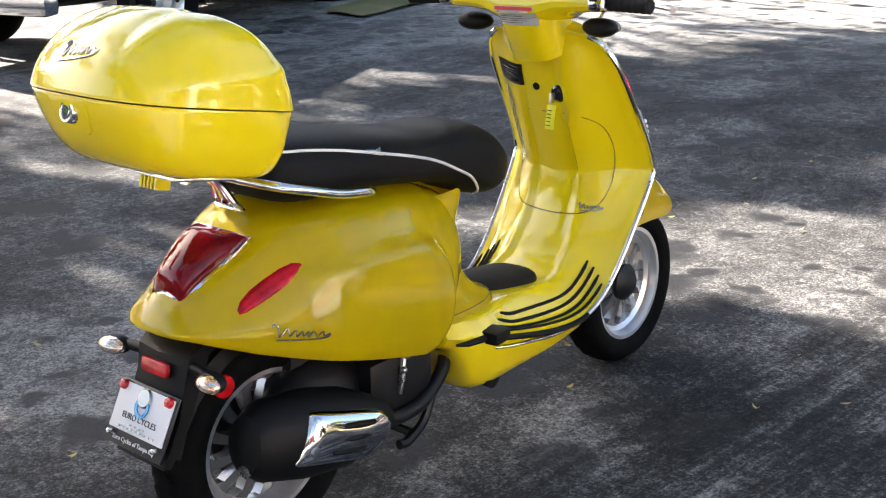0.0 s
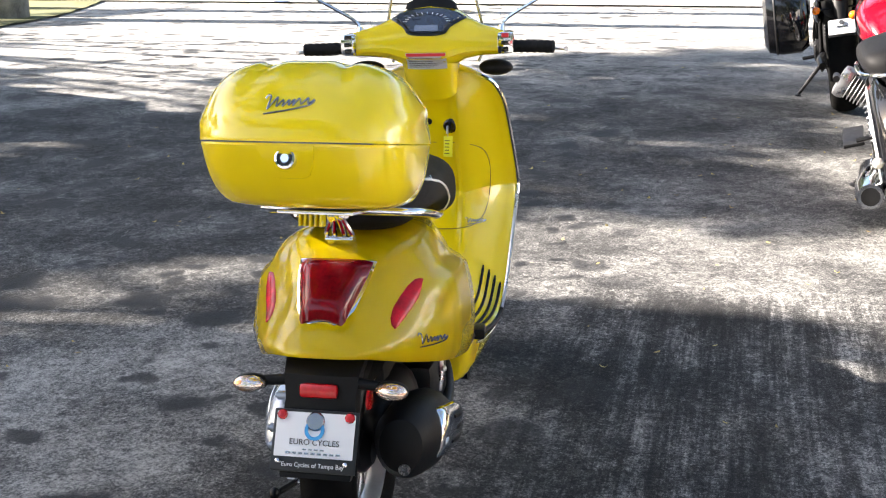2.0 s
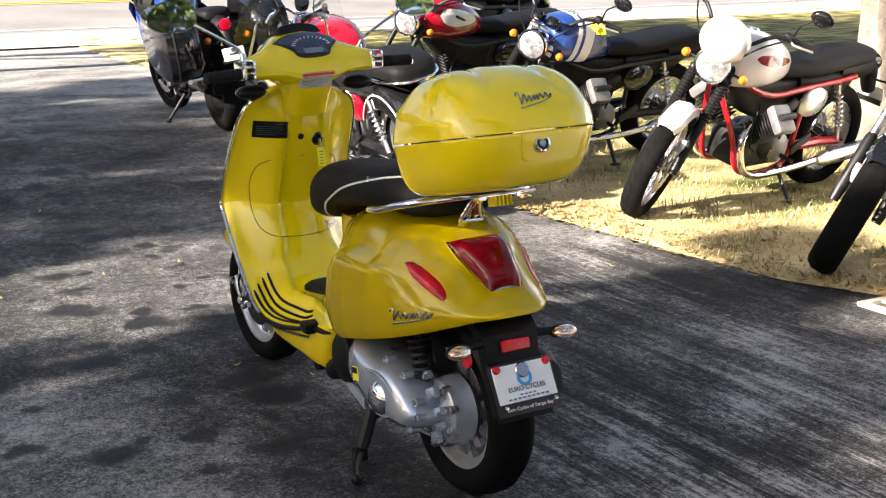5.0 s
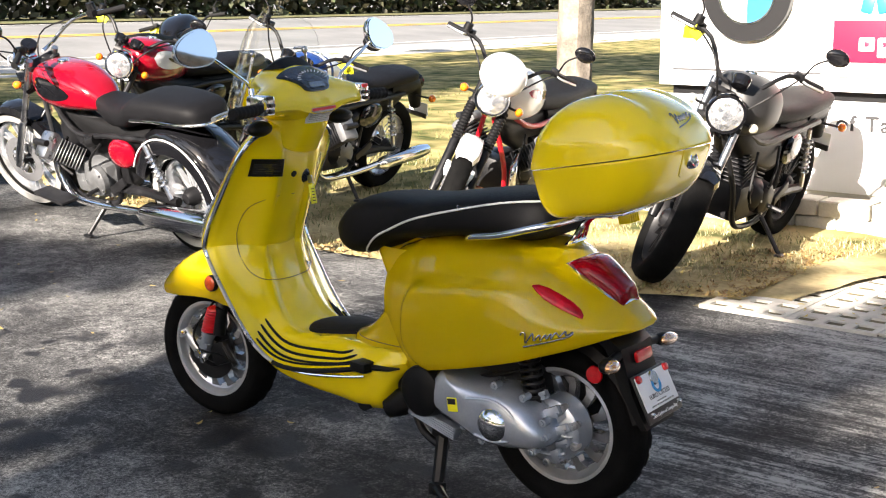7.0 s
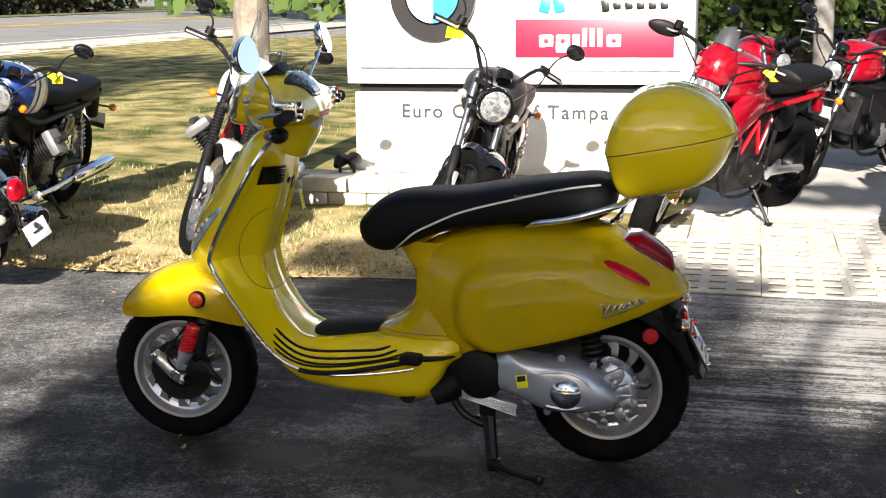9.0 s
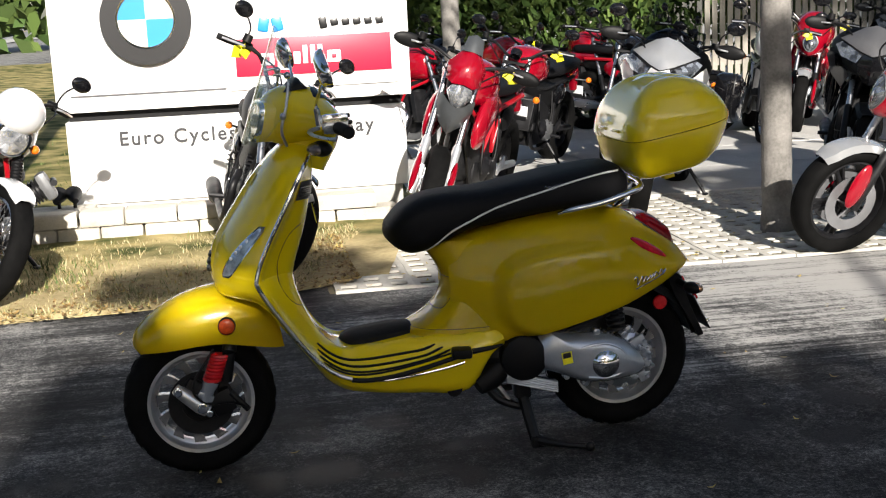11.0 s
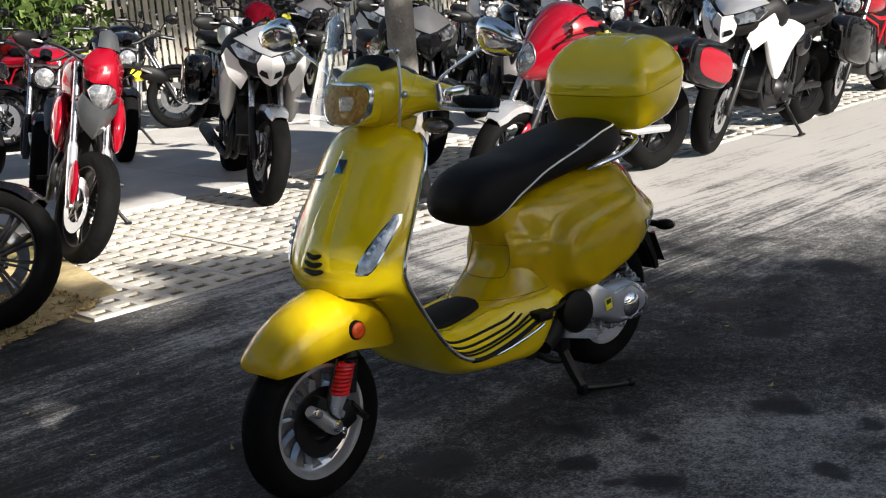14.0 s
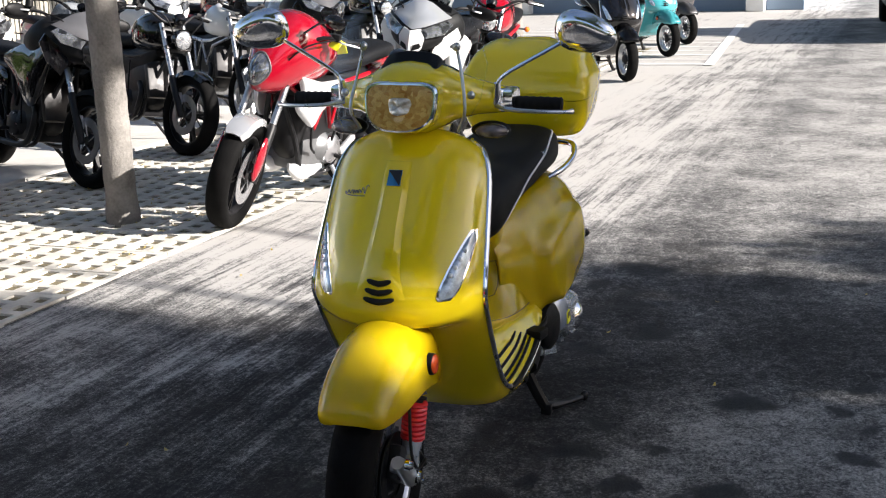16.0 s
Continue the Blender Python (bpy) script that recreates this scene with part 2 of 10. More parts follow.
def text_mesh(body, size, depth, m, material, name, parent, spacing=1.0, bold=0.0):
    """Raised letters as a mesh, in the plane x, y of m."""
    cu = bpy.data.curves.new(name, "FONT")
    cu.body, cu.size, cu.extrude, cu.align_x = body, size, depth, "LEFT"
    cu.space_character, cu.offset = spacing, bold
    tmp = new("tmp_text", cu)
    me = bpy.data.meshes.new_from_object(tmp.evaluated_get(bpy.context.evaluated_depsgraph_get()))
    bpy.data.objects.remove(tmp)
    bpy.data.curves.remove(cu)
    me.transform(m)
    me.materials.clear()
    me.materials.append(material)
    # each letter is a piece of its own
    left = set(range(len(me.vertices)))
    link = {k: [] for k in left}
    for e in me.edges:
        a, b = e.vertices
        link[a].append(b)
        link[b].append(a)
    ob = None
    while left:
        todo, group = [left.pop()], set()
        while todo:
            k = todo.pop()
            group.add(k)
            for q in link[k]:
                if q in left:
                    left.discard(q)
                    todo.append(q)
        order = {k: n for n, k in enumerate(sorted(group))}
        one = bpy.data.meshes.new(name)
        one.from_pydata([tuple(me.vertices[k].co) for k in sorted(group)], [], [[order[k] for k in p.vertices] for p in me.polygons if p.vertices[0] in group])
        one.materials.append(material)
        ob = new(name, one)
        ob.parent = parent
    return ob

# ---- ground ----


def ground_height(x, y):
    t = min(1, max(0, (x - 17) / 16))
    a = min(1, max(0, (x - 2.6) / 4))
    b = min(1, max(0, (16 - x) / 7))
    return 0.55 * t * t * (3 - 2 * t) + 0.13 * min(a * a * (3 - 2 * a), b * b * (3 - 2 * b))


def asphalt_material(name):
    """Worn asphalt: bright grit in dark binder, patches of dust, brushed streaks along the lane, oil spots; some sun
    and shade painted in.
    """
    m = bpy.data.materials.new(name)
    m.use_nodes = True
    nt = m.node_tree
    N, L = nt.nodes, nt.links
    b = N["Principled BSDF"]
    tc = N.new("ShaderNodeTexCoord")
    here = tc.outputs["Object"]

    def noise_node(scale, detail, vec=None, rough=0.6):
        n = N.new("ShaderNodeTexNoise")
        n.inputs["Scale"].default_value = scale
        n.inputs["Detail"].default_value = detail
        n.inputs["Roughness"].default_value = rough
        L.new(vec or here, n.inputs["Vector"])
        return n.outputs[0]

    def ramp(src, stops):
        r = N.new("ShaderNodeValToRGB")
        while len(r.color_ramp.elements) < len(stops):
            r.color_ramp.elements.new(0.5)
        for e, (p, c) in zip(r.color_ramp.elements, stops):
            e.position = p
            e.color = (c, c, c, 1) if not hasattr(c, "__len__") else (*c, 1)
        L.new(src, r.inputs[0])
        return r.outputs[0]

    def calc(op, a, c, third=None):
        x = N.new("ShaderNodeMath")
        x.operation = op
        for k, v in enumerate((a, c, third)):
            if v is None:
                continue
            if isinstance(v, (int, float)):
                x.inputs[k].default_value = v
            else:
                L.new(v, x.inputs[k])
        return x.outputs[0]

    def span(src, lo, hi):
        r = N.new("ShaderNodeMapRange")
        r.interpolation_type = "SMOOTHSTEP"
        r.inputs[1].default_value, r.inputs[2].default_value = lo, hi
        L.new(src, r.inputs[0])
        return r.outputs[0]

    def stretched(turn, sx, sy):
        mp = N.new("ShaderNodeMapping")
        mp.inputs["Rotation"].default_value = (0, 0, radians(turn))
        mp.inputs["Scale"].default_value = (sx, sy, 1)
        L.new(here, mp.inputs["Vector"])
        return mp.outputs[0]

    sp = N.new("ShaderNodeSeparateXYZ")
    L.new(here, sp.inputs[0])
    X, Y = sp.outputs[0], sp.outputs[1]
    ragged = calc("MULTIPLY_ADD", noise_node(5, 5), 0.5, -0.25)
    grit = noise_node(120, 5, rough=0.85)
    dust = noise_node(1.7, 8, rough=0.68)
    # the sealed side of the lane
    sealed = calc("MULTIPLY", span(calc("ADD", X, calc("MULTIPLY", ragged, 0.5)), 2.12, 2.0), span(calc("ADD", Y, ragged), 0.35, -0.15))
    # brushed streaks: broad and fine, in patches
    broad = ramp(noise_node(2.6, 7, stretched(-4, 0.3, 4.2), 0.72), [(0.42, 0.0), (0.62, 1.0)])
    fine = ramp(noise_node(3.0, 6, stretched(-7, 0.7, 17), 0.75), [(0.44, 0.0), (0.59, 1.0)])
    patch = ramp(noise_node(0.8, 4), [(0.34, 0.25), (0.6, 1.0)])
    lane = calc("MULTIPLY", span(calc("ADD", Y, ragged), 0.1, -0.7), calc("MULTIPLY_ADD", span(calc("ADD", X, ragged), 0.5, -0.4), 0.72, calc("MULTIPLY", span(calc("ADD", X, ragged), 2.35, 2.0), 0.62)))
    streak = calc("MULTIPLY", calc("MULTIPLY_ADD", fine, 0.42, calc("MULTIPLY", broad, 0.9)), calc("MULTIPLY", patch, lane))
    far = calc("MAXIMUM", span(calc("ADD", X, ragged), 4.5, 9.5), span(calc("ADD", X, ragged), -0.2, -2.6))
    clumps = noise_node(22, 5, rough=0.8)
    v = calc("MULTIPLY_ADD", calc("SUBTRACT", grit, 0.5), 2.15, 0.5)
    v = calc("MULTIPLY_ADD", calc("SUBTRACT", clumps, 0.5), 0.95, v)
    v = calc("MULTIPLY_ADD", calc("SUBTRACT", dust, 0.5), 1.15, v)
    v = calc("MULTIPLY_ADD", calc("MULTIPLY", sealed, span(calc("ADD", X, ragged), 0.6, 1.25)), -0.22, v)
    # a paler stretch beside the scooter
    lighter = calc("MULTIPLY", calc("MULTIPLY", span(calc("ADD", Y, ragged), 0.3, 0.75), span(calc("ADD", Y, ragged), 1.9, 1.2)), span(calc("ADD", X, ragged), 1.7, 0.9))
    v = calc("MULTIPLY_ADD", calc("MULTIPLY", lighter, span(calc("ADD", X, ragged), -0.4, 0.3)), 0.27, v)
    # shade round the scooter, put into the colour as a darker stretch
    painted_shade = calc("MULTIPLY", calc("MULTIPLY", span(calc("ADD", Y, ragged), 0.5, 0.1), span(calc("ADD", Y, ragged), -1.5, -1.0)), span(calc("ADD", X, ragged), 1.3, 0.7))
    v = calc("MULTIPLY_ADD", calc("MULTIPLY", painted_shade, span(calc("ADD", X, ragged), 1.1, 0.5)), -0.15, v)
    # sunlight on the strip along the pavers, painted in as paler colour
    painted_sun = calc("MULTIPLY", span(calc("ADD", Y, ragged), -0.95, -1.4), span(calc("ADD", X, ragged), 0.7, 0.2))
    v = calc("MULTIPLY_ADD", painted_sun, 0.11, v)
    # a little darker behind and left of the scooter as well
    v = calc("MULTIPLY_ADD", calc("MULTIPLY", span(calc("ADD", X, ragged), 0.2, -0.4), span(calc("ADD", Y, ragged), -0.2, 0.3)), -0.05, v)
    # full sun on the drive out to the road, painted in as paler colour
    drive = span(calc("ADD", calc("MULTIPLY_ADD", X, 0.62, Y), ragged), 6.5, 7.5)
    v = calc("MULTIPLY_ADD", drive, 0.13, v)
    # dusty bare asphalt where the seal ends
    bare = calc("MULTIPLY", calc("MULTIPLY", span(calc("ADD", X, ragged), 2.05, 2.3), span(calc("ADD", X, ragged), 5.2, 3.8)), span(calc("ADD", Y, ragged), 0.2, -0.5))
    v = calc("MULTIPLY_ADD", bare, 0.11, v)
    # far ground also paler at both ends, where it lies in sun
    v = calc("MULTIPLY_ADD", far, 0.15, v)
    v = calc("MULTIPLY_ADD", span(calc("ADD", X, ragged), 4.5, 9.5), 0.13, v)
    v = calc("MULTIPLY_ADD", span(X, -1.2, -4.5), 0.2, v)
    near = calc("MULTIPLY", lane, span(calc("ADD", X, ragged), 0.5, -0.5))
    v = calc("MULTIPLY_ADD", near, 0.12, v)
    v = calc("MULTIPLY_ADD", calc("MULTIPLY", calc("SUBTRACT", streak, calc("MULTIPLY", lane, 0.3)), span(clumps, 0.2, 0.55)), 0.75, v)
    # a few broad darker wheel tracks in the sealed part
    track = ramp(noise_node(1.1, 3, stretched(-12, 0.12, 3.0)), [(0.4, 0.0), (0.6, 1.0)])
    v = calc("MULTIPLY_ADD", calc("MULTIPLY", sealed, track), 0.16, v)
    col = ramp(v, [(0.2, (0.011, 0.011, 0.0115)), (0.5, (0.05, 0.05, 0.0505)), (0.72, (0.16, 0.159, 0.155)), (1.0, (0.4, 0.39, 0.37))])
    # oil spots, small and large, run together here and there
    wob = N.new("ShaderNodeVectorMath")
    wob.operation = "MULTIPLY_ADD"
    nz = N.new("ShaderNodeTexNoise")
    nz.inputs["Scale"].default_value = 7
    nz.inputs["Detail"].default_value = 4
    L.new(here, nz.inputs["Vector"])
    wob.inputs[1].default_value = (0.22, 0.22, 0)
    L.new(nz.outputs[1], wob.inputs[0])
    L.new(here, wob.inputs[2])
    oil = None
    for scale, size, strength in ((2.7, 0.36, 0.95), (5.2, 0.33, 0.9)):
        vo = N.new("ShaderNodeTexVoronoi")
        vo.inputs["Scale"].default_value = scale
        L.new(wob.outputs[0], vo.inputs["Vector"])
        one = calc("MULTIPLY", span(vo.outputs["Distance"], size, size * 0.55), strength)
        one = calc("MULTIPLY", one, span(noise_node(1.1, 3), 0.38, 0.45) if scale < 4 else span(noise_node(1.6, 2), 0.36, 0.46))
        oil = one if oil is None else calc("MAXIMUM", oil, one)
    oil = calc("MULTIPLY", oil, calc("MULTIPLY", span(calc("ADD", Y, ragged), -0.9, 0.1), span(X, -3.0, -1.2)))
    mx = N.new("ShaderNodeMix")
    mx.data_type = "RGBA"
    L.new(oil, mx.inputs[0])
    L.new(col, mx.inputs[6])
    mx.inputs[7].default_value = (0.01, 0.01, 0.012, 1)
    L.new(mx.outputs[2], b.inputs["Base Color"])
    L.new(ramp(oil, [(0.0, 0.86), (1.0, 0.6)]), b.inputs["Roughness"])
    b.inputs["Specular IOR Level"].default_value = 0.25
    bp = N.new("ShaderNodeBump")
    bp.inputs["Strength"].default_value = 0.35
    bp.inputs["Distance"].default_value = 0.004
    L.new(grit, bp.inputs["Height"])
    L.new(bp.outputs[0], b.inputs["Normal"])
    return m


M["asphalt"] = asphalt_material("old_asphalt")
M["concrete"] = mat("pale_concrete", (0.36, 0.35, 0.32), 0.85, color2=(0.52, 0.5, 0.46), vscale=1.3, bump=0.3, bscale=90)
M["paver"] = mat("paver_concrete", (0.4, 0.38, 0.335), 0.9, color2=(0.64, 0.615, 0.55), vscale=3.5, bump=0.4, bscale=130)
M["soil"] = mat("dry_soil_litter", (0.07, 0.06, 0.035), 0.95, color2=(0.19, 0.16, 0.09), vscale=4, bump=0.8, bscale=60)
M["slab"] = mat("slab_concrete", (0.42, 0.41, 0.39), 0.85, color2=(0.56, 0.55, 0.52), vscale=1.7, bump=0.25, bscale=110)
M["fence_paint"] = mat("weathered_fence", (0.3, 0.28, 0.24), 0.8, vary=0.2, vscale=5)
M["blue_wall"] = mat("blue_grey_wall", (0.2, 0.27, 0.36), 0.8, vary=0.06, vscale=2)
M["lawn"] = mat("thin_lawn", (0.05, 0.075, 0.018), 0.95, color2=(0.2, 0.17, 0.07), vscale=0.9, bump=0.9, bscale=40)
M["road"] = mat("pale_road", (0.16, 0.16, 0.157), 0.85, color2=(0.24, 0.237, 0.228), vscale=0.5, bump=0.2, bscale=80)
M["line_white"] = mat("white_road_paint", (0.7, 0.7, 0.68), 0.7, vary=0.12, vscale=6)
M["line_yellow"] = mat("yellow_road_paint", (0.65, 0.42, 0.06), 0.7, vary=0.1, vscale=6)


def sheet(name, x0, x1, y0, y1, z, material, nx, ny, label, category, rough=0.0, kind="structure", fn=None):
    bm = B()
    rows = []
    for i in range(nx + 1):
        x = x0 + (x1 - x0) * i / nx
        row = []
        for j in range(ny + 1):
            y = y0 + (y1 - y0) * j / ny
            h = ground_height(x, y) + z
            if rough:
                h += rough * (noise.noise((x * 1.7, y * 1.7, 3)) + 0.5 * noise.noise((x * 6, y * 6, 1)))
            if fn:
                x2, y2 = fn(x, y, i, j)
            else:
                x2, y2 = x, y
            row.append(bm.verts.new((x2, y2, h)))
        rows.append(row)
    for a, b in zip(rows, rows[1:]):
        for j in range(ny):
            bm.faces.new((a[j], b[j], b[j + 1], a[j + 1]))
    return whole(name, bm, material, label, category, kind=kind)


bm = B()
rows = []
xs = [-600, -200, -80, -40, -20, -10, 0, 2.2] + [2.6 + 0.4 * k for k in range(36)] + [17 + k * 2 for k in range(9)] + [36, 60, 200, 600]
ys = [-600, -200, -60, -25, -8, -7, 0, 8, 25, 60, 200, 600]
for x in xs:
    rows.append([bm.verts.new((x, y, ground_height(x, y) - 0.004 - (0.05 if -7.6 > y > -100 or x > 19 else 0.0))) for y in ys])
for a, b in zip(rows, rows[1:]):
    for j in range(len(ys) - 1):
        bm.faces.new((a[j], b[j], b[j + 1], a[j + 1]))
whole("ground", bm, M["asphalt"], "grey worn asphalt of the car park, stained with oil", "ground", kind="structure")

M["verge"] = mat("verge_ground", (0.22, 0.175, 0.085), 0.95, color2=(0.6, 0.49, 0.27), vscale=2.6, bump=0.35, bscale=120, spec=0.1)


def green_away(m, y0, y1, dark, light):
    """Straw by the lane gives way to short green grass further back."""
    nt = m.node_tree
    N, L = nt.nodes, nt.links
    b = N["Principled BSDF"]
    old = b.inputs["Base Color"].links[0].from_socket
    tc = N.new("ShaderNodeTexCoord")
    sp = N.new("ShaderNodeSeparateXYZ")
    L.new(tc.outputs["Object"], sp.inputs[0])
    nz = N.new("ShaderNodeTexNoise")
    nz.inputs["Scale"].default_value, nz.inputs["Detail"].default_value = 1.3, 6
    L.new(tc.outputs["Object"], nz.inputs["Vector"])
    ad = N.new("ShaderNodeMath")
    ad.operation = "MULTIPLY_ADD"
    ad.inputs[1].default_value = 2.4
    L.new(nz.outputs[0], ad.inputs[0])
    L.new(sp.outputs[1], ad.inputs[2])
    mr = N.new("ShaderNodeMapRange")
    mr.inputs[1].default_value, mr.inputs[2].default_value = y0 + 1.2, y1 + 1.2
    L.new(ad.outputs[0], mr.inputs[0])
    n2 = N.new("ShaderNodeTexNoise")
    n2.inputs["Scale"].default_value, n2.inputs["Detail"].default_value = 2.6, 10
    L.new(tc.outputs["Object"], n2.inputs["Vector"])
    r = N.new("ShaderNodeValToRGB")
    r.color_ramp.elements[0].position, r.color_ramp.elements[1].position = 0.35, 0.66
    r.color_ramp.elements[0].color, r.color_ramp.elements[1].color = (*dark, 1), (*light, 1)
    L.new(n2.outputs[0], r.inputs[0])
    mx = N.new("ShaderNodeMix")
    mx.data_type = "RGBA"
    L.new(mr.outputs[0], mx.inputs[0])
    L.new(old, mx.inputs[6])
    L.new(r.outputs[0], mx.inputs[7])
    L.new(mx.outputs[2], b.inputs["Base Color"])


green_away(M["verge"], -2.9, -4.2, (0.05, 0.068, 0.017), (0.42, 0.34, 0.15))

from mathutils.bvhtree import BVHTree

# ---- the yellow scooter ----
STEER = Matrix.Translation((1.0, 0, 1.0)) @ Matrix.Rotation(radians(2.8), 4, Vector((-0.33, 0, 0.94))) @ Matrix.Translation((-1.0, 0, -1.0))


def drape(trees, p, d, lift=0.0):
    """Drops p along d onto the nearest of the shapes."""
    best = None
    for tr in trees:
        h = tr.ray_cast(Vector(p), Vector(d))
        if h[0] is not None and (best is None or h[3] < best[3]):
            best = h
    return Vector(p) if best is None else best[0] - Vector(d).normalized() * lift


SCRIPT = [(0.0, 0.95), (0.03, 1.25), (0.1, 1.0), (0.13, 0.0), (0.17, 0.3), (0.24, 0.95), (0.27, 0.5), (0.3, 0.1), (0.36, 0.6), (0.4, 0.55), (0.42, 0.05), (0.5, 0.6), (0.53, 0.1), (0.6, 0.6), (0.62, 0.0), (0.68, 0.62), (0.74, 0.3), (0.78, 0.1), (0.86, 0.6), (0.9, 0.1), (1.0, 0.35), (0.95, -0.05), (0.6, -0.3), (0.1, -0.42)]


def script_badge(bm, put, r=0.0016):
    """One joined slanted stroke with a tail under it: put turns (0..1, height) into a point."""
    q = spline([(a, b, 0) for a, b in SCRIPT], 110)
    tube(bm, [put(p.x, p.y) for p in q], r, 5)


def tyre(bm, c, r, half, tread=0.55):
    """A tyre round the axis y, with a rounded crown and sidewalls."""
    rim = r - half * 1.32
    prof = [(rim, -half * 0.62), (rim + half * 0.3, -half * 0.92), (rim + half * 0.75, -half), (r - half * 0.32, -half * 0.9), (r - half * 0.1, -half * tread),
            (r, 0), (r - half * 0.1, half * tread), (r - half * 0.32, half * 0.9), (rim + half * 0.75, half), (rim + half * 0.3, half * 0.92), (rim, half * 0.62)]
    lathe(bm, prof + [(rim - 0.004, 0)], c, n=56, closed=True)


def tread_blocks(bm, c, r, half, count, slant=1.0):
    """Grooved look: raised slanted bars on the crown."""
    for k in range(count):
        for s in (-1, 1):
            a0 = 2 * math.pi * (k + (0.5 if s > 0 else 0)) / count
            pts = []
            for u in range(5):
                t = u / 4
                yy = s * half * (0.12 + 0.78 * t)
                rr = r - 0.1 * half * (t / 0.7) ** 2 - (0.18 * half * max(0, t - 0.55) / 0.45)
                a = a0 + slant * 0.16 * t
                pts.append((a, yy, rr))
            da = math.pi / count * 0.62
            lo, hi = [], []
            for a, yy, rr in pts:
                for dst, d in ((lo, -da), (hi, da)):
                    dst.append(Vector((c[0] + (rr + 0.0016) * math.cos(a + d), c[1] + yy, c[2] + (rr + 0.0016) * math.sin(a + d))))
            va, vb = [bm.verts.new(p) for p in lo], [bm.verts.new(p) for p in hi]
            for i in range(4):
                bm.faces.new((va[i], va[i + 1], vb[i + 1], vb[i]))


def scooter_wheel(parent, c, r, half, name, m=None):
    rim_r = r - half * 1.32
    bm = B()
    tyre(bm, c, r, half)
    w = part(name, turned(bm, m or Matrix()), M["rubber"], parent)
    bm = B()
    tread_blocks(bm, c, r, half, 26)
    tagged(part("tread", turned(bm, m or Matrix()), M["rubber"], w), kind="stuff")
    bm = B()
    d = half * 0.62
    lathe(bm, [(rim_r + 0.006, -d), (rim_r + 0.006, -d - 0.006), (rim_r - 0.004, -d - 0.005), (rim_r - 0.01, -d + 0.004), (rim_r - 0.014, -d + 0.018), (rim_r - 0.026, -d * 0.25),
               (rim_r - 0.026, d * 0.25), (rim_r - 0.014, d - 0.018), (rim_r - 0.01, d - 0.004), (rim_r - 0.004, d + 0.005), (rim_r + 0.006, d + 0.006), (rim_r + 0.006, d)], c, n=56, closed=True)
    part("rim", turned(bm, m or Matrix()), M["alloy"], w)
    for k in range(12):
        bm = B()
        a = 2 * math.pi * k / 12
        b = a + 0.16
        R = Vector((math.cos(a), 0, math.sin(a)))
        T = Vector((-math.sin(a), 0, math.cos(a)))
        cc = Vector(c)
        rings = []
        for t, wd, th in ((0.0, 0.013, 0.018), (0.35, 0.0095, 0.014), (0.75, 0.011, 0.012), (1.0, 0.018, 0.013)):
            rr = 0.045 + (rim_r - 0.022 - 0.045) * t
            p = cc + R * rr + T * (0.022 * math.sin(t * 2.6)) + Vector((0, 0.006 * t, 0))
            rings.append([p + T * wd * sx + Vector((0, th * sy, 0)) for sx, sy in ((-1, -1), (1, -1), (1, 1), (-1, 1))])
        loft(bm, rings)
        part("spoke", turned(bm, m or Matrix()), M["spoke_grey"], w)
    bm = B()
    lathe(bm, [(0.001, -half * 0.8), (0.03, -half * 0.8), (0.052, -half * 0.5), (0.055, half * 0.5), (0.034, half * 0.85), (0.001, half * 0.85)], c, n=24)
    part("hub", turned(bm, m or Matrix()), M["black_metal"], w)
    bm = B()
    lathe(bm, [(0.001, 0.026), (0.092, 0.026), (0.092, 0.031), (0.001, 0.031)], c, n=36)
    part("brake_disc", turned(bm, m or Matrix()), M["black_metal"], w)
    return w


def cowl_half(x):
    return interp(x, [(-0.232, 0.03), (-0.225, 0.066), (-0.2, 0.106), (-0.16, 0.14), (-0.1, 0.174), (-0.05, 0.196), (0.0, 0.214), (0.06, 0.227), (0.12, 0.231), (0.25, 0.231), (0.33, 0.224), (0.4, 0.207), (0.44, 0.192), (0.5, 0.162), (0.55, 0.13), (0.585, 0.092)])


def cowl_top(x):
    return interp(x, [(-0.232, 0.548), (-0.225, 0.556), (-0.2, 0.588), (-0.15, 0.628), (-0.1, 0.665), (-0.05, 0.7), (-0.015, 0.722), (0.03, 0.737), (0.1, 0.742), (0.2, 0.738), (0.35, 0.722), (0.45, 0.7), (0.52, 0.674), (0.57, 0.645), (0.585, 0.62)])


def cowl_bottom(x):
    return interp(x, [(-0.232, 0.538), (-0.2, 0.53), (-0.1, 0.492), (0.026, 0.452), (0.187, 0.41), (0.353, 0.372), (0.41, 0.36), (0.46, 0.4), (0.52, 0.43), (0.585, 0.46)])


